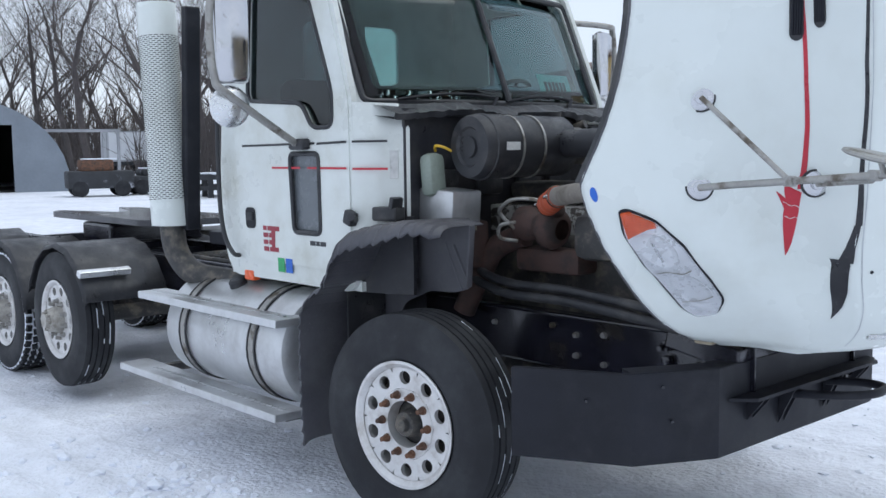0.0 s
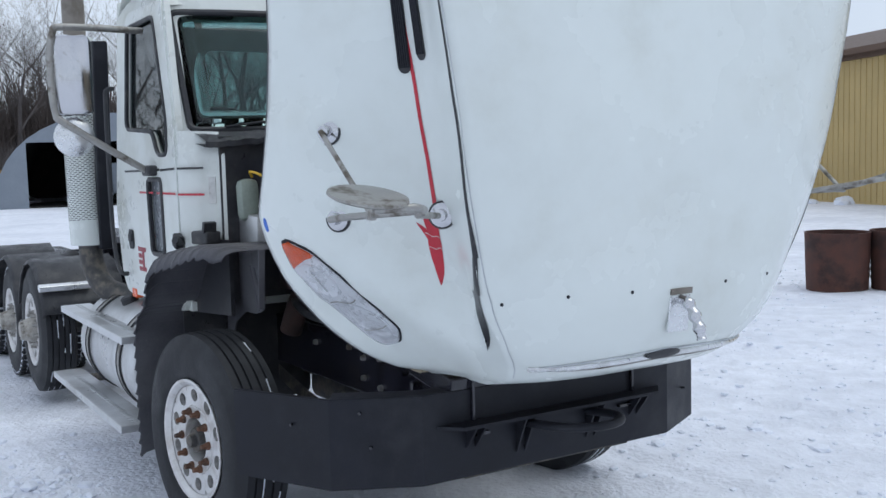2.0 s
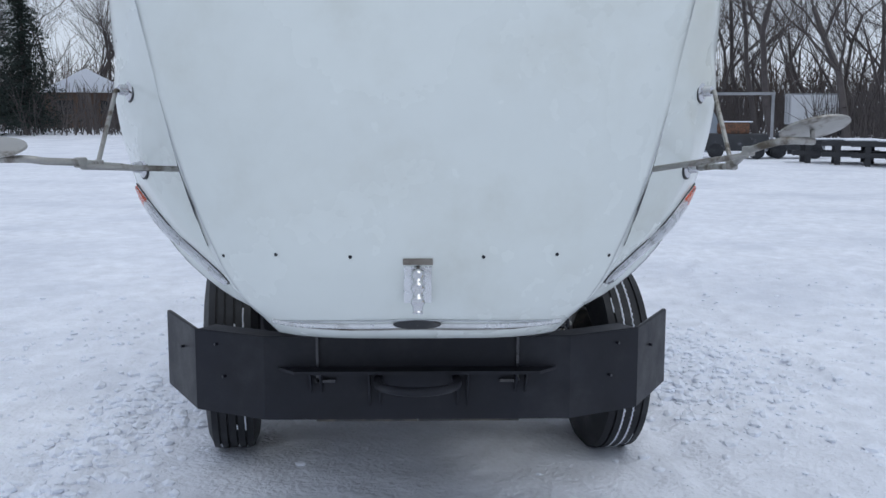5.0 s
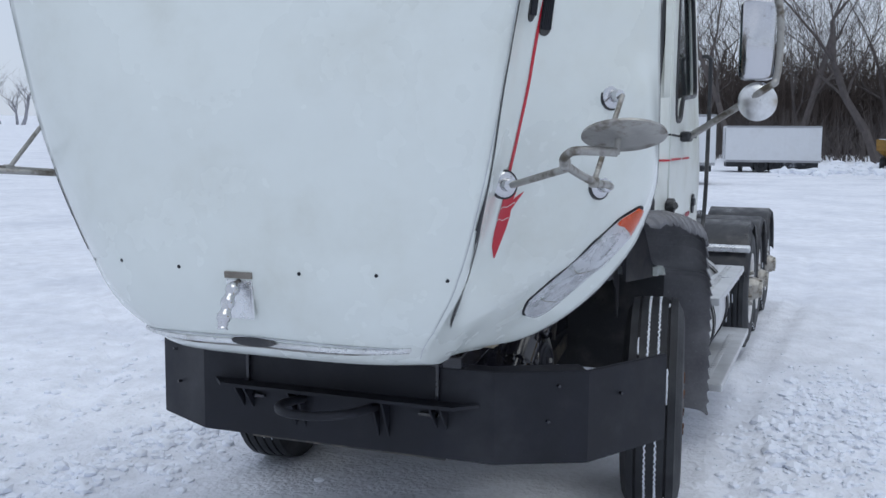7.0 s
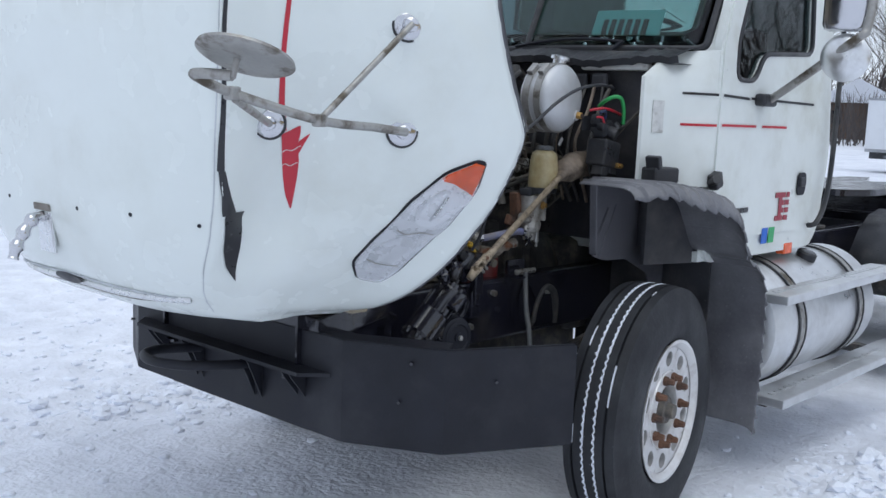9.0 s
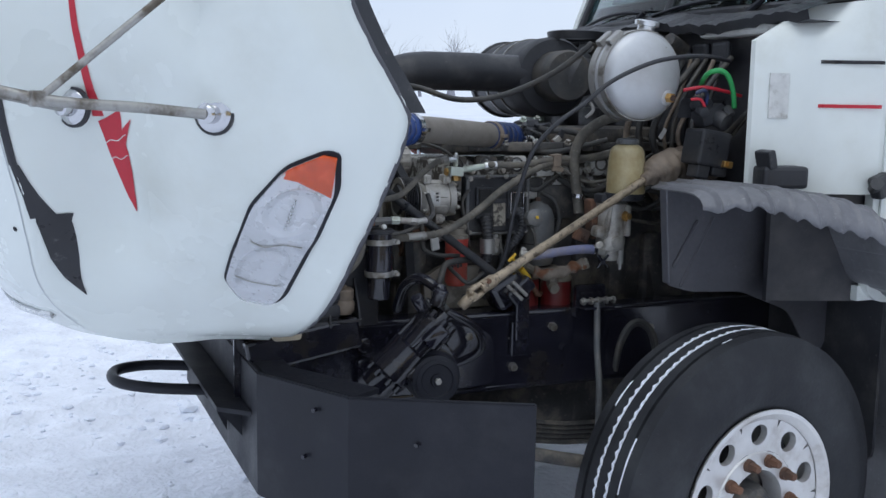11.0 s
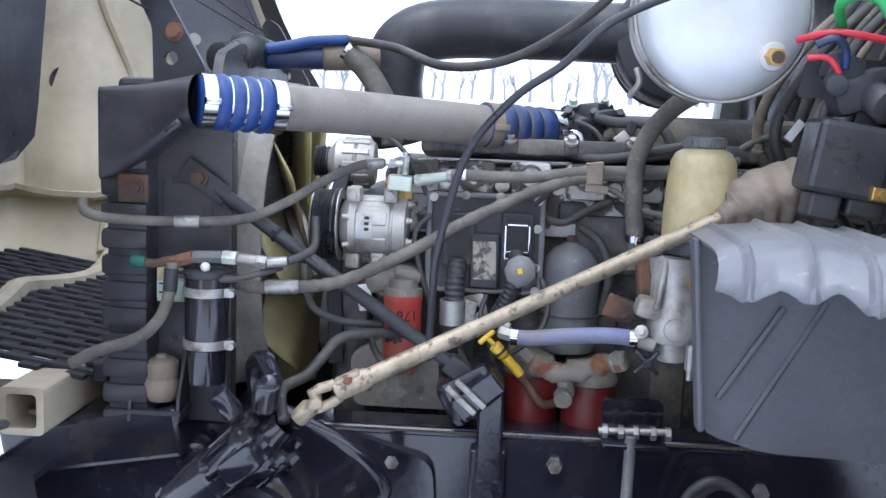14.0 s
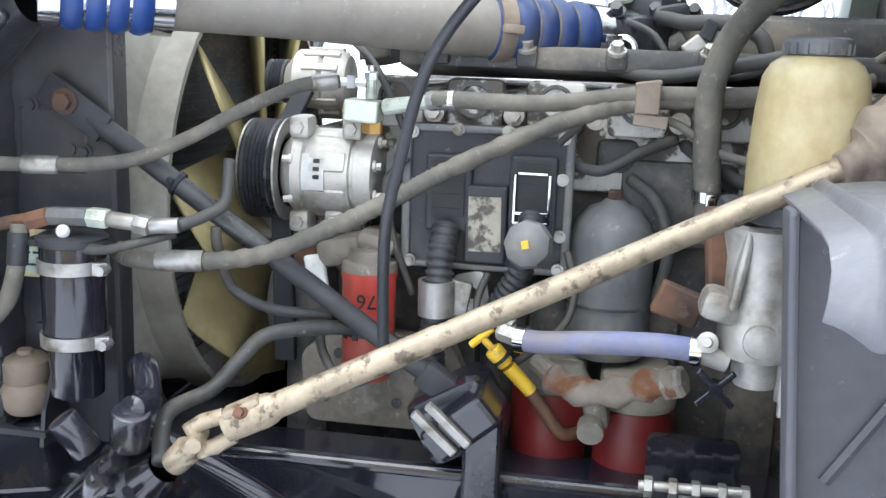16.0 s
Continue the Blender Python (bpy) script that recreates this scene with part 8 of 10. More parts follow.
box(bm, (1.085, 0, 1.635), (0.15, 0.96, 0.035), None, 0.012)
plate(bm, soften([(-0.22, 1.64), (0.40, 1.64), (0.36, 1.71), (0.25, 1.735), (-0.15, 1.735)], 0.02, 3), [rounded(0.0 + 0.06 * k, 1.70, 0.03 + 0.06 * k, 1.71, 0.004, 2) for k in range(4)], 0.02, lambda c: Vector((0.985 + c.z, c.x, c.y)))
part("radiator_top", bm, M_tankblack, rad, "black slotted top shroud panel")
bm = bmesh.new()
rows = []
for k in range(49):
    a = 2 * math.pi * k / 48
    ca, sa = math.cos(a), math.sin(a)
    m = 1 / max(abs(ca) / 0.44, abs(sa) / 0.32)
    rows.append([bm.verts.new((1.025, ca * m, 1.31 + sa * m)), bm.verts.new((0.985, ca * (m * 0.75 + 0.10), 1.31 + sa * (m * 0.8 + 0.06))),
                 bm.verts.new((0.955, ca * 0.395, 1.30 + sa * 0.365)), bm.verts.new((0.905, ca * 0.385, 1.30 + sa * 0.36)), bm.verts.new((0.905, ca * 0.375, 1.30 + sa * 0.35))])
for a, b in zip(rows, rows[1:]):
    for k in range(4):
        bm.faces.new((a[k], a[k + 1], b[k + 1], b[k]))
part("fan_shroud", bm, M_shroud, rad, "dusty grey fan shroud", smooth=True)
for k in range(9):
    bm = bmesh.new()
    a0 = 2 * math.pi * k / 9
    rows = []
    for j in range(6):
        r = 0.09 + 0.049 * j
        wd = 0.19 - 0.012 * j
        row = []
        for i in range(4):
            a = a0 + (i / 3 - 0.5) * wd / r * 0.9
            row.append(bm.verts.new((0.90 + 0.07 * (i / 3 - 0.5), r * math.cos(a), 1.29 + r * math.sin(a))))
        rows.append(row)
    for p, q in zip(rows, rows[1:]):
        for i in range(3):
            bm.faces.new((p[i], p[i + 1], q[i + 1], q[i]))
    ob = part("fan_blade", bm, M_fan, rad, "yellowed plastic fan blade", smooth=True)
    ob.modifiers.new("thick", "SOLIDIFY").thickness = 0.006
bm = bmesh.new()
lathe(bm, (0.895, 0, 1.29), (1, 0, 0), [(-0.03, 0), (-0.03, 0.08), (0.05, 0.1), (0.05, 0)], 24)
part("fan_clutch", bm, M_cast, rad, smooth=True)


# engine mount, rail brackets, front plate, power box
bm = bmesh.new()
box(bm, (0.455, 0.46, 1.075), (0.10, 0.10, 0.05), (0, 40, 0), 0.008)
box(bm, (0.43, 0.452, 0.99), (0.052, 0.035, 0.19), None, 0.006)
box(bm, (0.432, 0.449, 0.90), (0.070, 0.022, 0.12), None, 0.006)
box(bm, (0.47, 0.40, 1.06), (0.12, 0.10, 0.10), (0, 30, 0), 0.02)
mount = part("engine_mount", bm, M_gloss, truck, "oily black engine mount")
for z in (0.933, 0.874):
    bm = bmesh.new()
    bolt(bm, (0.43, 0.462, z), (0, 1, 0), 0.013, 0.018)
    part("mount_bolt", bm, M_gloss, mount)
bm = bmesh.new()
for dx in (0.0, 0.018):
    box(bm, (0.468 + dx, 0.515, 1.085 - dx * 0.7), (0.075, 0.012, 0.012), (0, -42, 0), 0.003)
part("mount_clip", bm, M_steel, mount, "bright strap clip")
bm = bmesh.new()
plate(bm, rounded(0.098, 0.955, 0.216, 1.072, 0.012), (), 0.016, lambda c: Vector((c.x, 0.436 + c.z, c.y)))
box(bm, (0.157, 0.48, 1.0), (0.12, 0.08, 0.010), None, 0.003)
bracket = part("rail_bracket", bm, M_gloss, truck, "black rail bracket")
bm = bmesh.new()
cyl(bm, (0.225, 0.500, 1.024), (0.095, 0.500, 1.028), 0.007, seg=10)
for x in (0.218, 0.188, 0.16, 0.128, 0.10):
    hex_nut(bm, (x, 0.500, 1.024), (-1, 0, 0), 0.0135, 0.011)
part("bracket_rod", bm, M_steel, bracket, "wet threaded rod with nuts", smooth=True)
hose("ground_cable", [(0.165, 0.51, 1.02), (0.166, 0.515, 0.96), (0.170, 0.53, 0.85), (0.176, 0.56, 0.74), (0.18, 0.57, 0.60)], 0.011, M_canister, "grey sleeved cable")
hose("coiled_cable", [(0.075, 0.50, 0.78), (0.070, 0.51, 0.86), (0.045, 0.52, 0.925), (0.0, 0.52, 0.945), (-0.05, 0.52, 0.915), (-0.085, 0.51, 0.85), (-0.09, 0.50, 0.76)], 0.010, M_hose, "loop of dusty black air line")
hose("coiled_cable", [(0.060, 0.48, 0.76), (0.050, 0.49, 0.85), (0.02, 0.50, 0.915), (-0.02, 0.50, 0.928), (-0.065, 0.50, 0.89), (-0.10, 0.49, 0.80)], 0.008, M_hose, "loop of dusty black air line")
for x, z in ((0.70, 0.86), (0.25, 0.85), (0.62, 0.80), (0.30, 0.92)):
    bm = bmesh.new()
    bolt(bm, (x, 0.438, z), (0, 1, 0), 0.012, 0.014)
    part("rail_bolt", bm, M_gloss, truck)
for sd in (-1, 1):
    bm = bmesh.new()
    plate(bm, soften([(0.98, 0.56), (1.345, 0.56), (1.345, 0.935), (1.22, 0.965), (1.02, 0.965)], 0.02, 3), (), 0.016, lambda c, s=sd: Vector((c.x, s * (0.446 + c.z), c.y)))
    front = part("front_plate", bm, M_gloss, truck, "wet black front frame plate")
    for x in (1.225, 1.145):
        for z in (0.865, 0.79, 0.715):
            bm = bmesh.new()
            bolt(bm, (x, sd * 0.462, z), (0, sd, 0), 0.012, 0.016)
            part("plate_bolt", bm, M_gloss, front)
    bm = bmesh.new()
    cyl(bm, (1.0, sd * 0.455, 0.93), (1.0, sd * 0.50, 0.93), 0.028, 0.024, 16, 0.004)
    cyl(bm, (1.0, sd * 0.50, 0.93), (1.0, sd * 0.54, 0.925), 0.012, seg=10)
    box(bm, (1.0, sd * 0.475, 0.84), (0.05, 0.05, 0.09), None, 0.012)
    part("spring_pin", bm, M_gloss, front, smooth=True)
    # added filler that keeps bright snow from showing through below the frame
    bm = bmesh.new()
    plate(bm, [(0.35, 0.53), (1.345, 0.53), (1.345, 0.58), (0.35, 0.58)], (), 0.44, lambda c, s=sd: Vector((c.x, s * (0.002 + c.z), c.y)))
    part("front_pan", bm, M_dark, truck, "dark filler added under the frame's front to block the bright snow")
bm = bmesh.new()
box(bm, (1.22, 0, 0.76), (0.05, 0.88, 0.40), None, 0.01)
part("front_crossmember", bm, M_gloss, truck, "black front crossmember")
bm = bmesh.new()
rb = Matrix.Rotation(radians(-9), 3, "Y")
box(bm, (-0.120, 0.690, 1.556), (0.122, 0.10, 0.118), rb, 0.010)
box(bm, (-0.085, 0.70, 1.482), (0.05, 0.06, 0.045), rb, 0.006)
box(bm, (-0.150, 0.69, 1.482), (0.06, 0.08, 0.035), rb, 0.006)
relay = part("relay_box", bm, M_plastic, truck, "dusty black plastic power box")
bm = bmesh.new()
box(bm, (-0.165, 0.745, 1.505), (0.035, 0.02, 0.022), rb, 0.003)
cyl(bm, (-0.165, 0.75, 1.505), (-0.165, 0.765, 1.505), 0.009, seg=8)
part("terminal_stud", bm, M_brass, relay)
bm = bmesh.new()
box(bm, (-0.145, 0.66, 1.665), (0.10, 0.07, 0.06), (0, 20, 0), 0.014)
box(bm, (-0.115, 0.66, 1.70), (0.06, 0.06, 0.05), (0, -20, 0), 0.014)
cyl(bm, (-0.16, 0.67, 1.66), (-0.175, 0.72, 1.64), 0.03, seg=14, bevel=0.005)
cyl(bm, (-0.10, 0.67, 1.68), (-0.095, 0.71, 1.672), 0.018, seg=12, bevel=0.004)
cyl(bm, (-0.185, 0.70, 1.69), (-0.19, 0.72, 1.665), 0.016, seg=8)
part("air_valve", bm, M_plastic, truck, "dusty black brake valve with lines", smooth=True)
bm = bmesh.new()
plate(bm, soften([(-0.06, 1.655), (-0.26, 1.655), (-0.26, 1.72), (-0.075, 1.72)], 0.012, 3), (), 0.006, lambda c: Vector((c.x, 0.60 + c.z, c.y)))
part("valve_shelf", bm, M_plastic, truck)
hose("air_line", [(-0.11, 0.66, 1.765), (-0.085, 0.72, 1.795), (-0.105, 0.75, 1.808), (-0.135, 0.76, 1.795), (-0.165, 0.755, 1.745), (-0.182, 0.745, 1.69)], 0.0085, M_green, "bright green air line", n=10)
hose("air_line", [(-0.04, 0.66, 1.745), (-0.09, 0.70, 1.755), (-0.17, 0.70, 1.745), (-0.26, 0.68, 1.73)], 0.006, M_stripe_red, "red air line")
hose("air_line", [(-0.06, 0.70, 1.735), (-0.085, 0.71, 1.745), (-0.105, 0.70, 1.73), (-0.11, 0.69, 1.70)], 0.007, M_bluedark, "blue air line")
hose("air_line", [(-0.05, 0.69, 1.715), (-0.08, 0.70, 1.715), (-0.10, 0.70, 1.69)], 0.005, M_stripe_red, "red air line")

# air cleaner, duct and the right-hand side
bm = bmesh.new()
lathe(bm, (-0.03, -0.685, 1.803), (0.10, 1, 0), [(0, 0), (0.0, 0.05), (0.012, 0.052), (0.012, 0.09), (0.0, 0.10), (0.002, 0.15), (0.02, 0.158), (0.055, 0.16), (0.06, 0.166), (0.075, 0.166), (0.08, 0.156), (0.585, 0.155), (0.60, 0.145), (0.605, 0.098)], 40)
cleaner = part("air_cleaner", bm, M_plastic, truck, "black round air cleaner canister", smooth=True)
bm = bmesh.new()
lathe(bm, V(-0.03, -0.685, 1.803) + V(0.10, 1, 0).normalized() * 0.60, (0.10, 1, 0), [(0, 0.095), (0.01, 0.098), (0.13, 0.098), (0.15, 0.09), (0.152, 0.0)], 32)
part("outlet_collar", bm, M_hose, cleaner, "brown-grey rubber collar on the canister", smooth=True)
for h in (0.22, 0.36):
    bm = bmesh.new()
    d = V(0.10, 1, 0).normalized()
    lathe(bm, V(-0.03, -0.685, 1.803) + d * h, d, [(0, 0.155), (0, 0.161), (0.012, 0.161), (0.012, 0.155)], 40, True)
    part("canister_band", bm, M_steel, cleaner)
bm = bmesh.new()
box(bm, (0.140, -0.545, 1.806), (0.006, 0.085, 0.04), (0, 0, -6))
part("canister_label", bm, M_paper, cleaner, "small silver label")
bm = bmesh.new()
lathe(bm, (-0.08, -0.12, 1.95), (0, 0, 1), [(0, 0.11), (0.03, 0.115), (0.035, 0.10), (0.01, 0.09)], 30)
box(bm, (-0.17, -0.42, 1.955), (0.12, 0.16, 0.03), None, 0.01)
part("cleaner_inlet", bm, M_plastic, cleaner, smooth=True)
bm = bmesh.new()
tube(bm, [(-0.02, 0.06, 1.80), (0.0, -0.08, 1.81), (0.12, -0.165, 1.812), (0.40, -0.17, 1.815), (0.60, -0.17, 1.808), (0.69, -0.17, 1.768), (0.712, -0.17, 1.69), (0.705, -0.17, 1.60), (0.69, -0.18, 1.53)], 0.073, 8, 24)
part("intake_duct", bm, M_plastic, truck, "large black intake duct", smooth="all")
bm = bmesh.new()
sweep(bm, curve([at(0.97), at(1.07), V(0.235, 0.10, 1.572), V(0.205, 0.07, 1.54), V(0.20, 0.05, 1.47)], 6), [0.040 + 0.022 * min(1, i / 10) for i in range(25)], 20)
box(bm, (0.250, 0.115, 1.612), (0.10, 0.09, 0.05), (0, 6, -30), 0.014)
box(bm, (0.20, 0.06, 1.49), (0.16, 0.13, 0.03), (0, -3, 0), 0.008)
elbow = part("intake_elbow", bm, M_tankblack, engine, "black cast intake elbow", smooth=True)
for p, sz, mt in (((0.232, 0.160, 1.600), (0.034, 0.026, 0.022), M_canister), ((0.205, 0.165, 1.572), (0.030, 0.024, 0.026), M_steel), ((0.228, 0.168, 1.558), (0.020, 0.018, 0.018), M_red)):
    bm = bmesh.new()
    box(bm, p, sz, (0, 35, -20), 0.004)
    part("sensor_plug", bm, mt, elbow)
for p in ((0.285, 0.150, 1.635), (0.215, 0.125, 1.637), (0.275, 0.165, 1.553)):
    bm = bmesh.new()
    bolt(bm, p, (0, 0.6, 0.8), 0.009, 0.014)
    part("elbow_bolt", bm, M_zinc, elbow)
bm = bmesh.new()
lathe(bm, (0.36, -0.44, 1.40), (-1, 0, 0.1), [(0, 0.05), (0.0, 0.06), (0.02, 0.09), (0.05, 0.105), (0.09, 0.10), (0.11, 0.07), (0.15, 0.06), (0.17, 0.075), (0.22, 0.09), (0.27, 0.08), (0.29, 0.04)], 30)
tube(bm, [(0.33, -0.44, 1.49), (0.36, -0.52, 1.51), (0.40, -0.58, 1.53)], 0.04, 6, 16)
part("turbocharger", bm, M_brownrust, truck, "bare metal turbocharger", smooth=True)
bm = bmesh.new()
tube(bm, [(0.10, -0.42, 1.36), (0.0, -0.42, 1.33), (-0.10, -0.45, 1.27), (-0.18, -0.5, 1.1), (-0.25, -0.52, 0.95)], 0.06, 6, 16)
box(bm, (-0.165, -0.53, 1.31), (0.12, 0.12, 0.24), None, 0.02)
box(bm, (0.25, -0.36, 1.24), (0.42, 0.16, 0.12), None, 0.03)
part("exhaust_manifold", bm, M_brownrust, truck, "rust-brown exhaust manifold", smooth=True)
A2, B2 = V(0.385, -0.575, 1.525), V(0.53, -0.66, 1.575)
bm = bmesh.new()
pts = [A2 * (1 - k / 40) + B2 * (k / 40) for k in range(41)]
sweep(bm, pts, [0.048 + 0.007 * abs(math.sin(math.pi * k / 10)) for k in range(41)], 24)
part("orange_coupling", bm, M_orange, truck, "orange ribbed silicone coupling", smooth="all")
for t in (0.06, 0.94):
    clamp(A2 * (1 - t) + B2 * t, B2 - A2, 0.05, 0.02)
bm = bmesh.new()
tube(bm, [B2, (0.75, -0.76, 1.60), (1.0, -0.78, 1.62), (1.15, -0.74, 1.61), (1.21, -0.66, 1.55)], 0.045, 6, 20)
part("charge_pipe", bm, M_pipe, truck, "grey charge-air pipe", smooth="all")
for z, y in ((1.13, -0.52), (1.08, -0.54)):
    hose("coolant_hose", [(-0.22, y + 0.05, z + 0.08), (-0.12, y, z + 0.04), (0.1, y - 0.02, z), (0.45, y, z - 0.005), (0.8, y, z - 0.03), (1.1, y, z - 0.06)], 0.022, M_plastic, "grimy black coolant hose")
hose("oil_line", [(0.12, -0.52, 1.40), (0.08, -0.58, 1.48), (0.16, -0.60, 1.54), (0.28, -0.60, 1.555), (0.36, -0.56, 1.54)], 0.010, M_steel, "braided silver oil line")
hose("oil_line", [(0.14, -0.52, 1.34), (0.10, -0.60, 1.36), (0.12, -0.62, 1.42), (0.20, -0.60, 1.44)], 0.009, M_steel)
bm = bmesh.new()
box(bm, (-0.10, -0.594, 1.407), (0.045, 0.004, 0.05), (0, 0, 8), 0.001)
part("box_label", bm, M_label, truck, "scuffed pale label")
bm = bmesh.new()
box(bm, (0.62, -0.42, 1.38), (0.26, 0.22, 0.22), None, 0.05)
part("pump_housing", bm, M_dark, truck, smooth=True)
bm = bmesh.new()
box(bm, (-0.24, -0.735, 1.665), (0.10, 0.11, 0.22), (0, -6, 0), 0.035)
part("washer_bottle", bm, M_washer, truck, "pale green washer bottle", smooth=True)
hose("bottle_tube", [(-0.26, -0.70, 1.785), (-0.235, -0.72, 1.81), (-0.20, -0.70, 1.805), (-0.17, -0.66, 1.78)], 0.007, M_yellow)
bm = bmesh.new()
box(bm, (-0.20, -0.66, 1.51), (0.26, 0.20, 0.17), (0, 4, 0), 0.015)
part("bottle_tray", bm, M_tank, truck, "pale grey heater housing", smooth=True)
for y in (-0.62, -0.3, 0.0, 0.25):
    bm = bmesh.new()
    box(bm, (-0.28, y, 1.62), (0.05, 0.18, 0.14), None, 0.02)
    part("firewall_fitting", bm, M_plastic, truck, smooth=True)
    bm = bmesh.new()
    cyl(bm, (-0.26, y + 0.1, 1.9), (-0.18, y + 0.12, 1.93), 0.025, seg=12)
    part("line_fitting", bm, M_dark, truck, smooth=True)
for k in range(3):
    bm = bmesh.new()
    box(bm, (-0.27, 0.55 - 0.11 * k, 1.88), (0.03, 0.085, 0.075), None, 0.02)
    part("firewall_cover", bm, M_plastic, truck)
bm = bmesh.new()
box(bm, (-0.30, 0.62, 1.955), (0.08, 0.34, 0.05), (0, 0, 8), 0.015)
part("insulation_pad", bm, M_paper, truck, "grey torn insulation on the cowl")


# ---- ground: one sheet of packed snow that rises gently away from the yard ----
def ground_z(x, y, fine=True):
    r = math.hypot(x + 2, y)
    z = 0.019 * max(0.0, r - 38) ** 2 / (max(0.0, r - 38) + 25)
    if r < 60:
        f = 1 - r / 60
        z += f * 0.05 * (noise.noise((x * 0.23, y * 0.23, 3)) - 0.1)
        near = min(1.0, math.hypot(max(0, abs(x + 3) - 4.5), max(0, abs(y) - 1.0)) / 1.2)
        if fine and r < 22:
            k = max(0.0, 1 - r / 22)
            n1 = noise.noise((x * 1.6, y * 1.6, 0))
            n2 = noise.noise((x * 5.2, y * 5.2, 7))
            rough = max(0.0, noise.noise((x * 0.35 + 4, y * 0.35, 1)) + 0.25)
            z += k * near * (0.028 * n1 + (0.014 + 0.034 * rough) * n2 + (0.009 + 0.022 * rough) * noise.noise((x * 11, y * 11, 2)))
        z *= 0.25 + 0.75 * near if r < 12 else 1
    z -= 0.07 * min(1.0, max(0.0, (-2.0 - x) / 2.0)) * min(1.0, max(0.0, (40 - r) / 20))
    # churned ridge by the left front wheel and a rut along the right side
    d = math.hypot((x + 1.2) * 0.55, y - 1.95)
    if d < 0.9:
        z += 0.07 * (1 - d / 0.9) ** 1.5 * (0.6 + 0.7 * noise.noise((x * 7, y * 7, 5)))
    for yy, w in ((-1.62, 0.14), (-2.0, 0.10), (1.45, 0.12)):
        e = abs(y - yy - 0.12 * math.sin(x * 0.5)) / w
        if e < 2 and -12 < x < 2.5:
            z += (-0.016 * math.exp(-e * e * 2) + 0.013 * math.exp(-(e - 1.3) ** 2 * 6)) * (1 + 0.4 * math.sin(x * 48) * (yy < 0))
    # tyre tracks that curve across the yard
    for cx, cy, rad, w in TRACKS:
        e = (math.hypot(x - cx, y - cy) - rad) / w
        if abs(e) < 2 and abs(x) < 14 and abs(y) < 14:
            along = math.atan2(y - cy, x - cx) * rad
            z += (-0.020 * math.exp(-e ** 4) + 0.014 * math.exp(-(abs(e) - 1.25) ** 2 * 9)) * (1 + 0.35 * math.sin(along * 40 + 3 * e)) * min(1.0, near_truck(x, y))
    return z


TRACKS = ((5.0, -14.0, 10.4, 0.13), (5.0, -14.0, 12.3, 0.13), (14.0, 3.5, 9.6, 0.14), (14.0, 3.5, 11.6, 0.14), (-3.0, 18.0, 13.2, 0.14), (-3.0, 18.0, 15.2, 0.14))


def near_truck(x, y):
    return math.hypot(max(0, abs(x + 3) - 5.3), max(0, abs(y) - 1.5)) / 0.4


def spread(near, step, growth, far):
    out, v = [0.0], 0.0
    while v < far:
        step *= 1.0 if v < near else growth
        v += step
        out.append(v)
    return [-a for a in out[:0:-1]] + out


gx, gy = [a - 0.5 for a in spread(6.0, 0.052, 1.08, 2400)], spread(5.6, 0.052, 1.08, 2400)
gv = [(x, y, ground_z(x, y)) for y in gy for x in gx]
nx = len(gx)
gf = [(j * nx + i, j * nx + i + 1, (j + 1) * nx + i + 1, (j + 1) * nx + i) for j in range(len(gy) - 1) for i in range(nx - 1)]
me = bpy.data.meshes.new("ground")
me.from_pydata(gv, [], gf)
me.materials.append(M_snow)
for p in me.polygons:
    p.use_smooth = True
tagged(new("ground", me), "packed snowy yard with tyre tracks and churned patches", "ground", kind="structure")


def clods(name, label, spots, count, r0, r1, seed):
    """Loose lumps of snow scattered round some spots."""
    g = random.Random(seed)
    vs, fs = [], []
    q = bmesh.new()
    bmesh.ops.create_icosphere(q, subdivisions=1, radius=1)
    base = [v.co.copy() for v in q.verts]
    faces = [[v.index for v in fc.verts] for fc in q.faces]
    q.free()
    for k in range(count):
        cx, cy, sx, sy = spots[k % len(spots)]
        x, y = g.gauss(cx, sx), g.gauss(cy, sy)
        r = r0 + (r1 - r0) * g.random() ** 3
        z = ground_z(x, y) + r * 0.15
        o = len(vs)
        st = (g.uniform(0.8, 1.5), g.uniform(0.8, 1.3), g.uniform(0.5, 0.8))
        for b in base:
            w = r * g.uniform(0.75, 1.2)
            vs.append((x + b.x * w * st[0], y + b.y * w * st[1], z + b.z * w * st[2]))
        fs += [[o + i for i in fc] for fc in faces]
    m = bpy.data.meshes.new(name)
    m.from_pydata(vs, [], fs)
    m.materials.append(M_snowlump)
    return tagged(new(name, m), label, "snow", kind="stuff")


clods("loose_snow", "loose lumps of churned snow on the ground", [(-1.2, 1.9, 0.7, 0.28), (0.2, -1.75, 0.7, 0.25), (-2.2, 2.2, 0.7, 0.35), (-0.6, -1.6, 0.6, 0.2), (-2.9, 1.9, 0.5, 0.2), (-6.2, 9.4, 0.9, 0.5), (-2.5, 6.5, 2, 1.6), (-7.5, 8.0, 1.2, 0.8)], 3000, 0.005, 0.032, 4)
clods("scattered_snow", "small crumbs of snow and ice scattered over the yard", [(3.2, -2.6, 1.4, 0.9), (1.0, -3.0, 1.6, 0.9), (-2.0, -2.8, 1.8, 0.9), (4.2, 1.6, 1.3, 1.6), (2.0, 3.0, 1.4, 1.2), (-2.4, 4.2, 2.0, 1.4), (3.4, -0.3, 0.8, 1.2), (-3.0, 9.0, 3.0, 2.0)], 4200, 0.006, 0.034, 12)
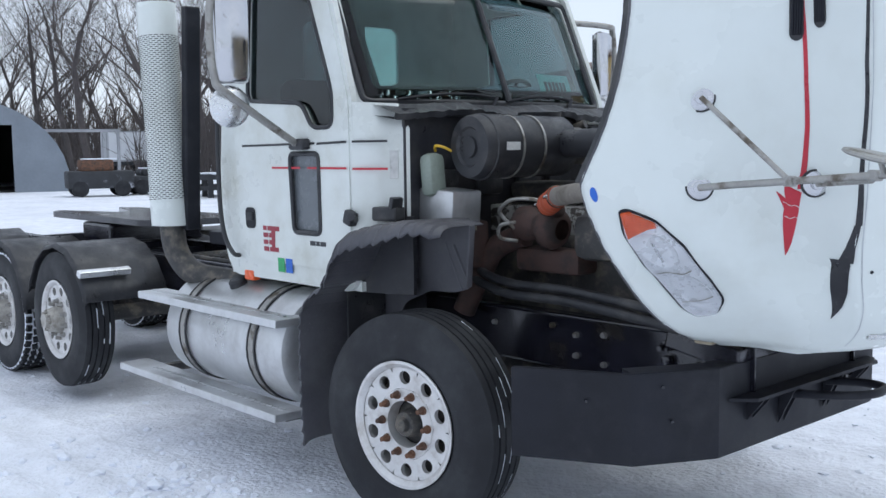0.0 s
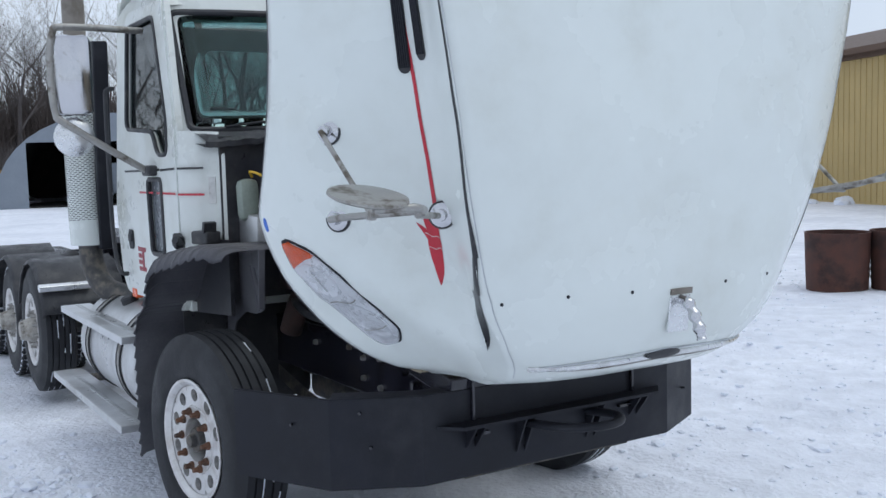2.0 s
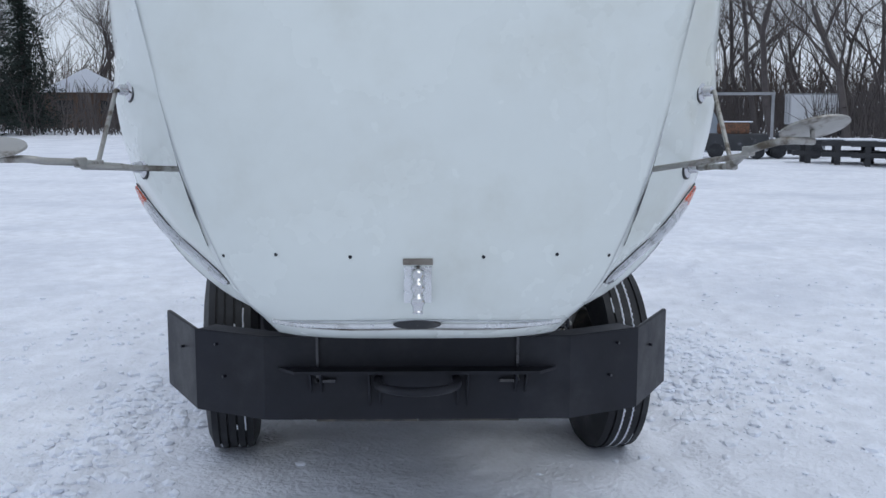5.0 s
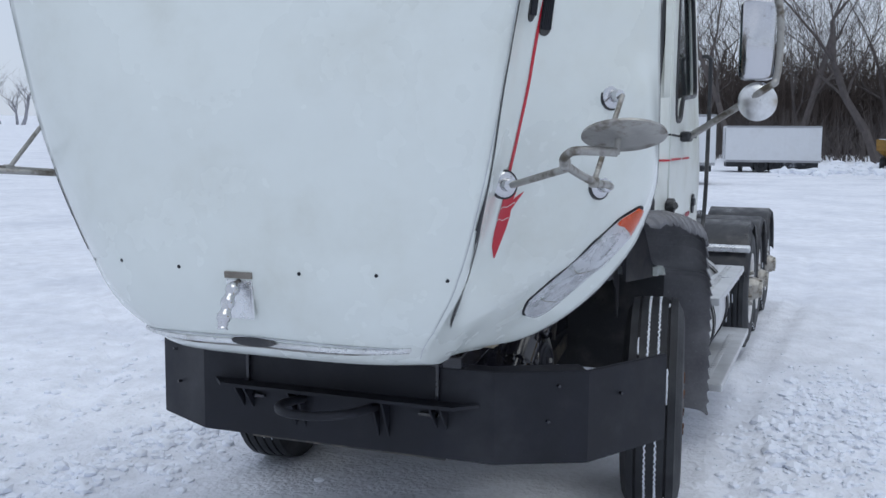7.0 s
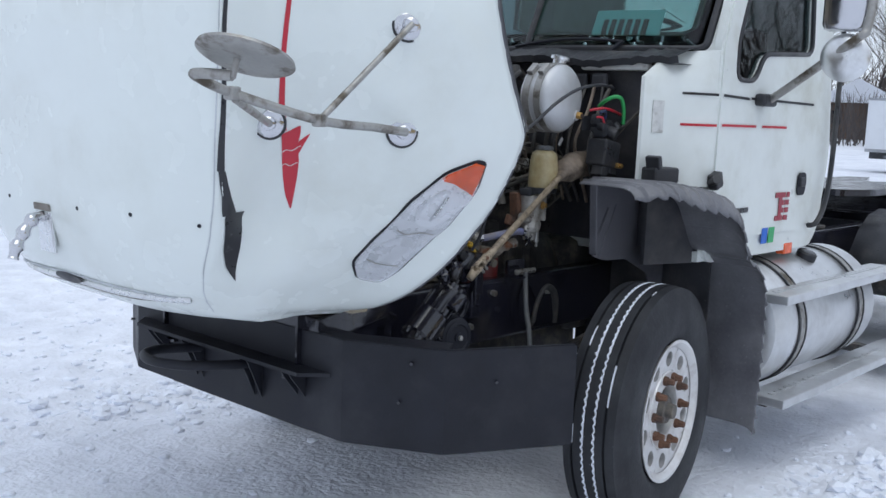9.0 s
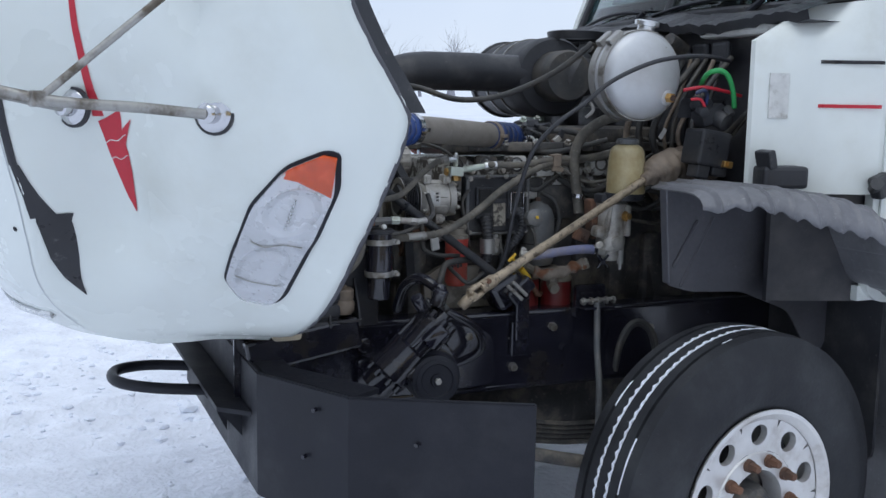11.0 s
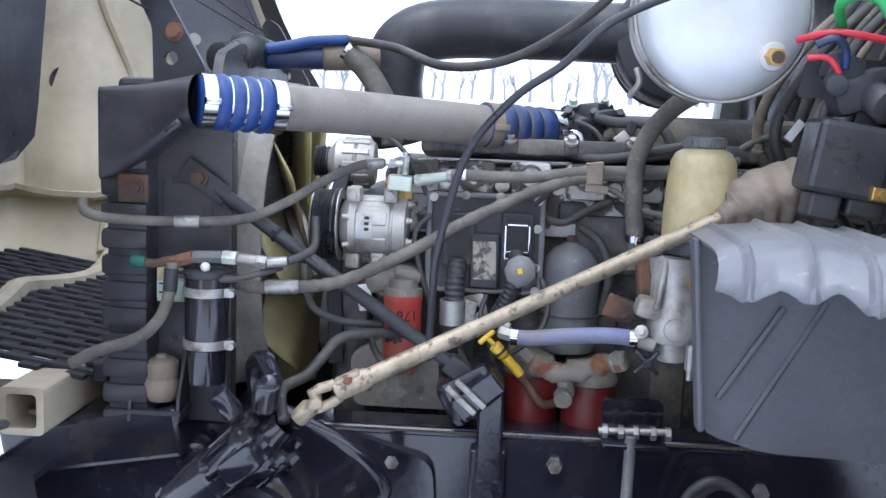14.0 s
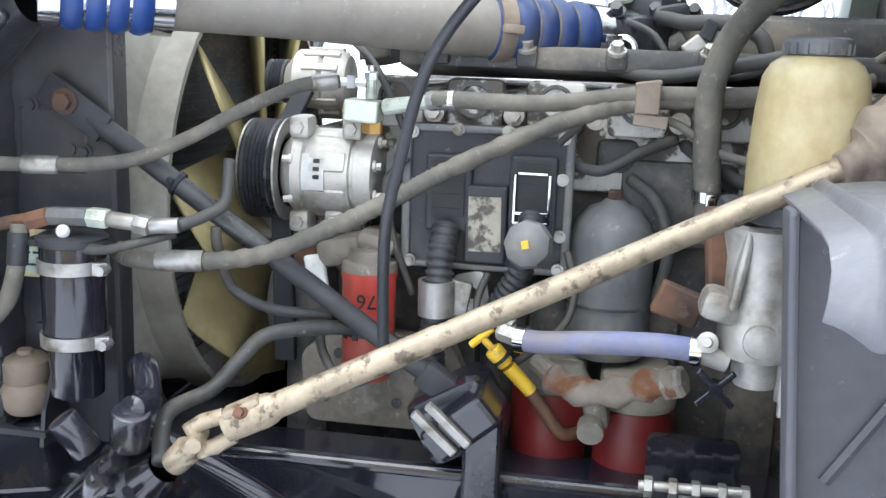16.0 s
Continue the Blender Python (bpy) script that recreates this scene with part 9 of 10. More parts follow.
clods("churned_snow", "thick lumps of churned snow beside the front wheels", [(-1.1, 1.72, 0.5, 0.2), (-1.9, 1.95, 0.6, 0.3), (-0.9, -1.78, 0.5, 0.16), (0.3, -1.85, 0.6, 0.2), (-1.5, 2.3, 0.8, 0.3)], 1000, 0.01, 0.055, 6)
clods("snow_bank", "low bank of ploughed snow lumps", [(-56, 1.0, 2.2, 1.4), (-60, 4, 4, 2), (-16, 29.0, 3.0, 0.7), (-22, 30.5, 3.0, 0.7)], 700, 0.1, 0.5, 9)


# ---- trees ----
def grow(seed, height, spread_f=1.0, levels=4, thin=1.0):
    """Limbs of a bare tree as lines of (point, point, radius, radius)."""
    g = random.Random(seed)
    out = []

    def limb(p, d, length, r, level):
        n = 4 if level < 2 else 3
        pts = [p]
        for k in range(n):
            d = (d + Vector((g.gauss(0, 0.16), g.gauss(0, 0.16), g.gauss(0.05, 0.10)))).normalized()
            q = p + d * length / n
            r2 = r * (0.86 if level == 0 else 0.78)
            out.append((p, q, r, r2))
            if level < levels and (k > 0 or level > 0):
                for c in range(g.choice((1, 2)) if level == 0 else g.choice((1, 1, 2))):
                    a = g.uniform(0, 2 * math.pi)
                    side = Vector((math.cos(a), math.sin(a), g.uniform(0.0, 0.7)))
                    nd = (d * g.uniform(0.55, 1.0) + side * g.uniform(0.6, 1.0) * spread_f).normalized()
                    limb(q, nd, length * g.uniform(0.50, 0.72), max(r2 * g.uniform(0.45, 0.7), 0.008 * thin), level + 1)
            p, r = q, r2
    limb(Vector((0, 0, -0.2)), Vector((g.gauss(0, 0.05), g.gauss(0, 0.05), 1)).normalized(), height * 0.62, height * 0.020 * thin, 0)
    return out


def limbs_mesh(vs, fs, segs, m, k=1.0):
    for a, b, r1, r2 in segs:
        a, b = m @ a, m @ b
        d = b - a
        if d.length < 1e-6:
            continue
        u, w, d = frame_of(d)
        o = len(vs)
        sides = 5 if r1 > 0.09 else 3
        for p, r in ((a, r1 * k), (b, r2 * k)):
            for i in range(sides):
                t = 2 * math.pi * i / sides
                vs.append(p + (u * math.cos(t) + w * math.sin(t)) * r)
        for i in range(sides):
            j = (i + 1) % sides
            fs.append((o + i, o + j, o + sides + j, o + sides + i))


KINDS = [grow(20 + i, 11.5 + 1.2 * (i % 4), 0.85 + 0.1 * (i % 3)) for i in range(6)]
FAR_KINDS = [grow(40 + i, 11.5 + 1.2 * (i % 4), 0.85 + 0.1 * (i % 3), 3) for i in range(6)]


def spot(bearing, dist, origin=(3.0, 0.0)):
    x, y = origin[0] + dist * math.cos(radians(bearing)), origin[1] + dist * math.sin(radians(bearing))
    return x, y, ground_z(x, y, False)


def woods(name, label, rows, seed, mat, k=1.0, kinds=KINDS):
    """One wood of many trees: rows of (bearing from, bearing to, distance from, to, count, size)."""
    g = random.Random(seed)
    vs, fs = [], []
    for b0, b1, d0, d1, count, size in rows:
        for i in range(count):
            b = b0 + (b1 - b0) * (i + g.random()) / count
            x, y, z = spot(b, g.uniform(d0, d1))
            s = size * g.uniform(0.75, 1.2)
            limbs_mesh(vs, fs, kinds[g.randrange(6)], Matrix.Translation((x, y, z)) @ Matrix.Rotation(g.uniform(0, 6.28), 4, "Z") @ Matrix.Scale(s, 4), k * s)
    m = bpy.data.meshes.new(name)
    m.from_pydata([tuple(v) for v in vs], [], fs)
    m.materials.append(mat)
    return tagged(new(name, m), label, "trees", kind="stuff")


woods("woods", "bare winter woods of tall grey-brown trees", [(146.2, 148, 88, 112, 8, 0.85), (147.5, 157, 68, 112, 26, 1.05), (157, 170, 76, 120, 25, 1.12), (170, 186, 84, 125, 30, 1.15), (186, 205, 80, 125, 23, 1.12)], 1, M_bark, 0.72)
# both far tree lines get their haze from the pale bark colour
woods("frosted_woods", "distant frosted tree line behind the shop, coloured pale for haze", [(133, 146.5, 190, 250, 46, 0.64)], 3, M_farbark, 2.1)
woods("far_woods", "distant frosted tree line beyond the field, coloured pale for haze", [(205, 300, 330, 430, 110, 1.3), (60, 133, 150, 220, 16, 1.1), (-60, 60, 200, 300, 20, 1.1)], 2, M_farbark, 2.2, FAR_KINDS)
# brush at the foot of the woods
g = random.Random(8)
vs, fs = [], []
for i in range(4500):
    b = g.uniform(147.5, 203)
    x, y, z = spot(b, g.uniform(66, 96) if b < 158 else g.uniform(76, 112))
    h = g.uniform(1.2, 4.2)
    p = Vector((x, y, z - 0.1))
    q = p + Vector((g.gauss(0, 0.5), g.gauss(0, 0.5), h))
    limbs_mesh(vs, fs, [(p, q, 0.045, 0.015), (p.lerp(q, 0.5), q + Vector((g.gauss(0, 0.8), g.gauss(0, 0.8), 0.3)), 0.025, 0.01)], Matrix.Identity(4))
me = bpy.data.meshes.new("undergrowth")
me.from_pydata([tuple(v) for v in vs], [], fs)
me.materials.append(M_bark)
tagged(new("undergrowth", me), "leafless brown undergrowth below the woods", "brush", kind="stuff")

# thicket of slender saplings filling the woods
vs, fs = [], []
for i in range(6200):
    b = g.uniform(167, 186) if i % 3 else g.uniform(149, 207)
    x, y, z = spot(b, g.uniform(92, 132))
    p = Vector((x, y, z - 0.1))
    q = p + Vector((g.gauss(0, 0.9), g.gauss(0, 0.9), 3 + (7.5 if 166 < b < 187 else 5.0) * g.random() ** 1.1))
    lines = [(p, q, 0.075, 0.02)]
    for k in range(3):
        c = p.lerp(q, g.uniform(0.3, 0.8))
        lines.append((c, c + Vector((g.gauss(0, 1.1), g.gauss(0, 1.1), g.uniform(0.8, 2.4))), 0.035, 0.012))
    limbs_mesh(vs, fs, lines, Matrix.Identity(4))
me = bpy.data.meshes.new("sapling_thicket")
me.from_pydata([tuple(v) for v in vs], [], fs)
me.materials.append(M_thicket)
tagged(new("sapling_thicket", me), "dense leafless brown saplings within the woods", "brush", kind="stuff")

for b, dist, size, sd in ((148.8, 62, 1.15, 31), (152.5, 66, 1.0, 32), (156.0, 66, 1.1, 33), (160.0, 74, 1.2, 34), (176.5, 74, 1.25, 35), (180.5, 80, 1.2, 36), (184.0, 72, 1.1, 37)):
    vs, fs = [], []
    limbs_mesh(vs, fs, grow(sd, 14, 0.95), Matrix.Scale(size, 4), 0.95 * size)
    me = bpy.data.meshes.new("limbs")
    me.from_pydata([tuple(v) for v in vs], [], fs)
    me.materials.append(M_bark)
    t = thing("bare_tree", "tall leafless tree at the edge of the woods", "tree", "bare trees at the wood's edge", at=spot(b, dist))
    ob = new("trunk", me)
    ob.parent = t


def spruce(seed, h, at):
    t = thing("spruce_tree", "dark evergreen spruce with drooping boughs", "tree", "spruces", at=at)
    bm = bmesh.new()
    sweep(bm, [(0, 0, -0.2), (0, 0, h * 0.5), (0, 0, h)], [h * 0.02, h * 0.013, 0.01], 8)
    part("trunk", bm, M_bark, t, smooth=True)
    g = random.Random(seed)
    vs, fs = [], []
    z = h * 0.10
    while z < h * 0.98:
        reach = (1 - z / h) * h * 0.33 + 0.10
        for k in range(11):
            a = g.uniform(0, 6.283)
            L = reach * g.uniform(0.6, 1.1)
            for i in range(9):
                s = (i + 0.5) / 9
                p = Vector((math.cos(a) * L * s, math.sin(a) * L * s, z - L * 0.32 * s + g.gauss(0, 0.05)))
                for j in range(5):
                    q = p + Vector((g.gauss(0, 0.26), g.gauss(0, 0.26), g.gauss(-0.06, 0.12))) * (0.25 + 1.0 * (1 - z / h)) * min(1, h / 10)
                    o = len(vs)
                    d = Vector((g.gauss(0, 1), g.gauss(0, 1), g.gauss(-0.3, 0.4))).normalized() * (0.10 + 0.14 * (1 - z / h))
                    e = Vector((g.gauss(0, 1), g.gauss(0, 1), g.gauss(0, 0.5))).normalized() * 0.07
                    vs += [q - e, q + e, q + d]
                    fs.append((o, o + 1, o + 2))
        z += 0.26
    m = bpy.data.meshes.new("crown")
    m.from_pydata([tuple(v) for v in vs], [], fs)
    m.materials.append(M_needles)
    ob = new("crown", m)
    ob.parent = t


for b, dist, h, sd in ((203.4, 78, 15, 4), (205.2, 74, 16, 5), (201.7, 80, 13, 6)):
    spruce(sd, h, spot(b, dist))

for b, dist, h, sd in ((144.4, 112, 7.4, 1), (142.4, 116, 7.6, 2)):
    spruce(sd, h, spot(b, dist, (5.4, -1.5)))

# ---- buildings and things about the yard ----
M_tan = material("tan_siding", (0.50, 0.37, 0.16), 0.55, var=0.08, scale=0.6, fine=6, bump=0.05)
M_brown = material("brown_trim", (0.12, 0.075, 0.05), 0.6, var=0.1, bump=0.05)
M_doorwhite = material("white_door", (0.70, 0.70, 0.68), 0.5, var=0.05, scale=1, bump=0.05)
M_shedgrey = material("grey_shed", (0.22, 0.25, 0.29), 0.6, var=0.12, scale=0.8, fine=8, bump=0.1)
M_trailer = material("trailer_white", (0.70, 0.72, 0.75), 0.45, var=0.05, scale=0.8, fine=6, bump=0.03, dirt=(0.5, 0.5, 0.5), dirt_amount=0.2, dirt_scale=0.8, dirt_edge=0.4)
M_greymetal = material("weathered_metal", (0.33, 0.34, 0.36), 0.55, metal=0.3, var=0.2, scale=1.5, fine=10, bump=0.1)
M_rustbin = material("rusted_bin", (0.085, 0.035, 0.025), 0.8, var=0.3, scale=5, fine=40, bump=0.3, dirt=(0.04, 0.02, 0.016), dirt_amount=0.4)
M_barn = material("red_barn", (0.11, 0.016, 0.02), 0.6, var=0.15, bump=0.05)
M_darkglass = material("dark_pane", (0.02, 0.025, 0.03), 0.15, var=0.1, bump=0)
M_junk = material("dark_junk", (0.035, 0.037, 0.042), 0.7, var=0.4, scale=2, fine=12, bump=0.2, dirt=(0.6, 0.62, 0.68), dirt_amount=0.2, dirt_scale=1.2)

# near black that stands for the shade inside the arched shed
M_shed_shade = material("shed_shade", (0.028, 0.027, 0.028), 0.9, spec=0.2, var=0.3, scale=1.5, fine=10, bump=0.2)

# shop building
shop = thing("shop_building", "tan metal shop building with brown trim and white overhead door", "building", at=(-28.9, 31.9, 0.25))
shop.rotation_euler = (0, 0, math.atan2(-0.321, 0.947))
W, Dp, H = 34.0, 16.0, 4.88
bm = bmesh.new()
plate(bm, [(0, -0.3), (W, -0.3), (W, H), (0, H)], [[(0.55, -0.28), (7.3, -0.28), (7.3, 3.99), (0.55, 3.99)]], 0.15, lambda c: Vector((c.x, 0.15 - c.z, c.y)))
box(bm, (0.08, Dp / 2, H / 2), (0.15, Dp, H + 0.6))
box(bm, (W - 0.08, Dp / 2, H / 2), (0.15, Dp, H + 0.6))
box(bm, (W / 2, Dp, H / 2), (W, 0.15, H + 0.6))
part("wall", bm, M_tan, shop, "tan ribbed metal siding")
for k in range(110):
    x = 0.15 + 0.31 * k
    if x > W:
        break
    bm = bmesh.new()
    z0 = 4.14 if 0.1 < x < 7.45 else -0.2
    box(bm, (x, -0.012, (z0 + H) / 2), (0.035, 0.024, H - z0))
    part("siding_rib", bm, M_tan, shop)
bm = bmesh.new()
plate(bm, [(-0.5, H - 0.05), (Dp / 2, H + 1.9), (Dp + 0.5, H - 0.05), (Dp + 0.5, H + 0.15), (Dp / 2, H + 2.1), (-0.5, H + 0.15)], (), W + 0.6, lambda c: Vector((-0.3 + c.z, c.x, c.y)))
part("roof", bm, M_brown, shop, "brown metal roof")
bm = bmesh.new()
box(bm, (W / 2, -0.06, H - 0.06), (W + 0.3, 0.12, 0.26))
box(bm, (0.0, -0.03, H / 2), (0.14, 0.2, H + 0.4))
box(bm, (0.30, -0.03, 2.0), (0.48, 0.22, 4.2))
box(bm, (7.35, -0.03, 2.0), (0.10, 0.22, 4.14))
box(bm, (3.9, -0.03, 4.04), (7.0, 0.22, 0.10))
box(bm, (15.3, -0.03, H / 2), (0.25, 0.2, H))
part("trim", bm, M_brown, shop, "dark brown trim")
for k in range(8):
    bm = bmesh.new()
    box(bm, (3.92, 0.12, 0.07 + 0.498 * k + 0.12), (6.75, 0.05, 0.480), None, 0.012)
    pn = part("door_panel", bm, M_doorwhite, shop, "white overhead door panel")
    if k == 2:
        for j in range(7):
            bm = bmesh.new()
            box(bm, (1.3 + 0.88 * j, 0.09, 0.07 + 0.498 * k + 0.14), (0.36, 0.03, 0.24), None, 0.01)
            part("door_light", bm, M_darkglass, pn)
bm = bmesh.new()
g = random.Random(2)
for k in range(26):
    a, b = Vector((g.uniform(7.0, 9.6), g.uniform(-3.2, -2.0), g.uniform(0.0, 0.5))), Vector((g.uniform(-1.3, 1.3), g.uniform(-0.8, 0.8), g.uniform(0.1, 0.7)))
    sweep(bm, [a - b * 0.5, a + b], 0.035, 5)
pile = thing("scrap_pile", "pile of bent brown scrap iron and branches", "scrap", at=(-28.9, 31.9, 0.1))
pile.rotation_euler = shop.rotation_euler
part("scrap_heap", bm, M_rust, pile, kind="stuff")

# rusty bins by the yard
for x, y, r, sw in ((-4.12, 9.22, 0.43, 0), (-3.52, 9.82, 0.43, 0.4)):
    t = thing("steel_bin", "open rusty brown steel bin standing in snow", "bin", "rusty bins", at=(x, y, ground_z(x, y)))
    bm = bmesh.new()
    lathe(bm, (0, 0, 0), (0, 0, 1), [(0.02, 0), (0.0, r * 0.94), (0.35, r * 0.97), (0.78, r), (0.80, r * 1.02), (0.80, r * 0.96), (0.4, r * 0.93), (0.06, r * 0.9), (0.06, 0)], 28)
    part("bin_body", bm, M_rustbin, t, smooth=True)
    bm = bmesh.new()
    tube(bm, [(0.1, r * 0.98, 0.8), (0.3, r * 1.2, 0.55), (0.1, r * 1.3, 0.2), (0.2, r * 1.5, 0.02)], 0.012, 6, 6)
    part("loose_cable", bm, M_steel, t)


def box_trailer(name, label, at, yaw, L, W, H, base, mat, wheels, group=""):
    t = thing(name, label, "trailer", group, at=at)
    t.rotation_euler = (0, 0, radians(yaw))
    bm = bmesh.new()
    box(bm, (0, 0, base + H / 2), (L, W, H), None, 0.03)
    body = part("body", bm, mat, t)
    bm = bmesh.new()
    n = int(L / 0.6)
    for k in range(n + 1):
        for sd in (-1, 1):
            box(bm, (-L / 2 + L * k / n, sd * (W / 2 + 0.008), base + H / 2), (0.04, 0.016, H - 0.1))
    part("side_ribbing", bm, mat, body, kind="stuff")
    for sd in (-1, 1):
        for z, h in ((base + 0.06, 0.12), (base + H - 0.05, 0.1)):
            bm = bmesh.new()
            box(bm, (0, sd * (W / 2 + 0.012), z), (L, 0.03, h))
            part("edge_trim", bm, M_greymetal, body)
    bm = bmesh.new()
    box(bm, (L / 2 + 0.012, 0, base + H / 2), (0.02, 0.03, H - 0.2))
    for sd in (-1, 1):
        box(bm, (L / 2 + 0.012, sd * W * 0.25, base + H / 2), (0.025, 0.03, H - 0.3))
        box(bm, (-L / 2 - 0.012, sd * W * 0.25, base + H / 2), (0.025, 0.03, H - 0.3))
    part("door_gear", bm, M_greymetal, body)
    for x in wheels:
        for sd in (-1, 1):
            bm = bmesh.new()
            lathe(bm, (x, sd * (W / 2 - 0.32), 0.38), (0, sd, 0), [(0, 0.2), (0.0, 0.36), (0.03, 0.385), (0.22, 0.385), (0.25, 0.35), (0.25, 0.21), (0.2, 0.19), (0.2, 0)], 24)
            part("wheel", bm, M_rubber, t, smooth=True)
    bm = bmesh.new()
    box(bm, (0, 0, base - 0.13), (L * 0.97, W * 0.8, 0.26))
    box(bm, (L * 0.28, 0, base - 0.35), (L * 0.30, W * 0.6, 0.3))
    for x in (-L * 0.32,):
        for sd in (-1, 1):
            box(bm, (x, sd * W * 0.3, base / 2), (0.12, 0.12, base))
    part("chassis", bm, M_junk, t)
    return t


def yard(b, d, origin=(5.4, -0.5)):
    return spot(b, d, origin)


x, y = -38.6, -7.2
box_trailer("cargo_trailer", "long white cargo trailer with a dark chassis on snow", (x, y, ground_z(x, y)), 98, 8.5, 2.5, 2.1, 0.80, M_trailer, (2.3, 3.2), "parked trailers")
x, y, z = -54.5, -1.6, 0
box_trailer("cargo_trailer", "short white enclosed trailer parked by a snow bank", (x, y, ground_z(x, y)), 100, 5.0, 2.3, 2.0, 0.55, M_trailer, (0.2, -0.6), "parked trailers")
for b, d, yaw, L, hh, base, mt, lab in ((142.75, 81, 54, 3.3, 1.5, 0.45, M_greymetal, "grey box trailer with an open side"), (140.75, 82, 50, 2.7, 1.55, 0.45, M_greymetal, "grey closed box trailer"), (137.2, 95, 47, 6.4, 1.5, 0.75, M_trailer, "pale ribbed hopper trailer")):
    p = spot(b, d, (5.41, -1.46))
    t = box_trailer("box_trailer", lab + " far across the yard", p, yaw, L, 2.2, hh, base, mt, (-0.6, 0.7), "far trailers")
    if L == 3.3:
        # the body is closed; dark panels paint the shade of its opening
        for sd in (-1, 1):
            bm = bmesh.new()
            box(bm, (-0.85, sd * 1.10, base + 0.75), (1.2, 0.06, 1.1), None, 0.01)
            part("open_side", bm, M_darkglass, t, "dark panel for the shade in the trailer's open side")
p = yard(158.4, 78)
box_trailer("box_trailer", "white box trailer behind the arched shed", p, 80, 3.2, 2.4, 2.2, 0.9, M_trailer, (1.0, 2.0), "far trailers")

# totes and scrap hoppers by the shop
for b, d, w, h in ((140.9, 43.5, 1.25, 0.72), (138.6, 44.5, 1.5, 0.80), (136.85, 42.5, 1.1, 1.05)):
    x, y, z = spot(b, d, (5.41, -1.46))
    t = thing("metal_tote", "grey caged metal tote standing in snow", "tote", "totes by the shop", at=(x, y, z))
    t.rotation_euler = (0, 0, radians(b - 90))
    bm = bmesh.new()
    box(bm, (0, 0, 0.12 + h / 2), (w, 1.0, h), None, 0.04)
    part("tank", bm, M_greymetal, t)
    cage = M_junk if b < 138 else M_greymetal
    for k in range(6):
        for sd in (-1, 1):
            bm = bmesh.new()
            box(bm, (-w / 2 + w * k / 5, sd * 0.52, 0.12 + h / 2), (0.03, 0.03, h + 0.04))
            part("cage_bar", bm, cage, t)
    for zz in (0.2, 0.5, 0.8, 1.0):
        if zz < h:
            for sd in (-1, 1):
                bm = bmesh.new()
                box(bm, (0, sd * 0.53, 0.12 + zz), (w + 0.05, 0.025, 0.03))
                part("cage_rail", bm, cage, t)
    bm = bmesh.new()
    box(bm, (0, 0, 0.06), (w + 0.06, 1.06, 0.12))
    part("pallet", bm, M_junk, t)
    bm = bmesh.new()
    box(bm, (0, 0, 0.15 + h), (w * 0.96, 0.94, 0.06), None, 0.03)
    part("snow_cover", bm, M_snowlump, t)

# long grey trough lying propped behind the totes, and a dark post in the snow
a, b = Vector(spot(140.0, 46.5, (5.41, -1.46))), Vector(spot(136.4, 46.0, (5.41, -1.46)))
mid = (a + b) / 2
t = thing("metal_trough", "long grey sheet-metal trough propped on snow", "trough", at=mid)
a, b = a - mid + V(0, 0, 0.45), b - mid + V(0, 0, 1.15)
u, w, d = frame_of(b - a)
bm = bmesh.new()
rows = []
for k in range(9):
    c, r = a.lerp(b, k / 8), 0.22 + 0.14 * math.sin(math.pi * (k + 2) / 11)
    rows.append([bm.verts.new(c + (d.cross(V(0, 0, 1)).normalized() * math.cos(q) + V(0, 0, 1) * math.sin(q)) * r) for q in (math.pi * i / 10 for i in range(11))])
for p, q in zip(rows, rows[1:]):
    for i in range(10):
        bm.faces.new((p[i], p[i + 1], q[i + 1], q[i]))
ob = part("trough_shell", bm, M_greymetal, t, smooth=True)
ob.modifiers.new("thick", "SOLIDIFY").thickness = 0.03
for k in (0.25, 0.75):
    bm = bmesh.new()
    c = a.lerp(b, k)
    cyl(bm, (c.x, c.y, -0.1), (c.x, c.y, c.z + 0.2), 0.05, seg=8)
    part("prop_leg", bm, M_junk, t)
t = thing("steel_post", "short dark post standing in snow", "post", at=spot(141.9, 43, (5.41, -1.46)))
bm = bmesh.new()
box(bm, (0, 0, 0.35), (0.34, 0.2, 0.75), (0, 8, 30), 0.03)
part("post_body", bm, M_junk, t)

# arched shed
shed = thing("arched_shed", "grey arched metal shed with a wide dark doorway", "shed", at=(-46.6, 9.92, ground_z(-46.6, 9.92)))
shed.rotation_euler = (0, 0, radians(-14))
bm = bmesh.new()
R1, H1, Ls = 5.5, 4.6, 14.0
arch = [(R1 * math.cos(radians(a)), H1 * math.sin(radians(a)) ** 0.85) for a in range(0, 181, 9)]
rows = [[bm.verts.new((-k * 0.5, yy, zz + 0.03 * (k % 2))) for yy, zz in arch] for k in range(29)]
for a, b in zip(rows, rows[1:]):
    for i in range(len(arch) - 1):
        bm.faces.new((a[i], a[i + 1], b[i + 1], b[i]))
part("shell", bm, M_shedgrey, shed, "ribbed grey arched shell", smooth=True)
# inner shell and floor slab added to paint the doorway's shade
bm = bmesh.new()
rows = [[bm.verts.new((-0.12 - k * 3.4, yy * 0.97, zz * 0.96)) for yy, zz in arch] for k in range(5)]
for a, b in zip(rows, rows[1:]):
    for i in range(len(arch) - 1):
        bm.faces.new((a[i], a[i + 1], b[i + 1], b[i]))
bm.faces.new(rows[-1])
part("lining", bm, M_shed_shade, shed, "added inner shell, near black for the shade inside the shed", smooth=True)
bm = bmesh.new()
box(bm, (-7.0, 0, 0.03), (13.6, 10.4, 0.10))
part("earth_floor", bm, M_shed_shade, shed)
bm = bmesh.new()
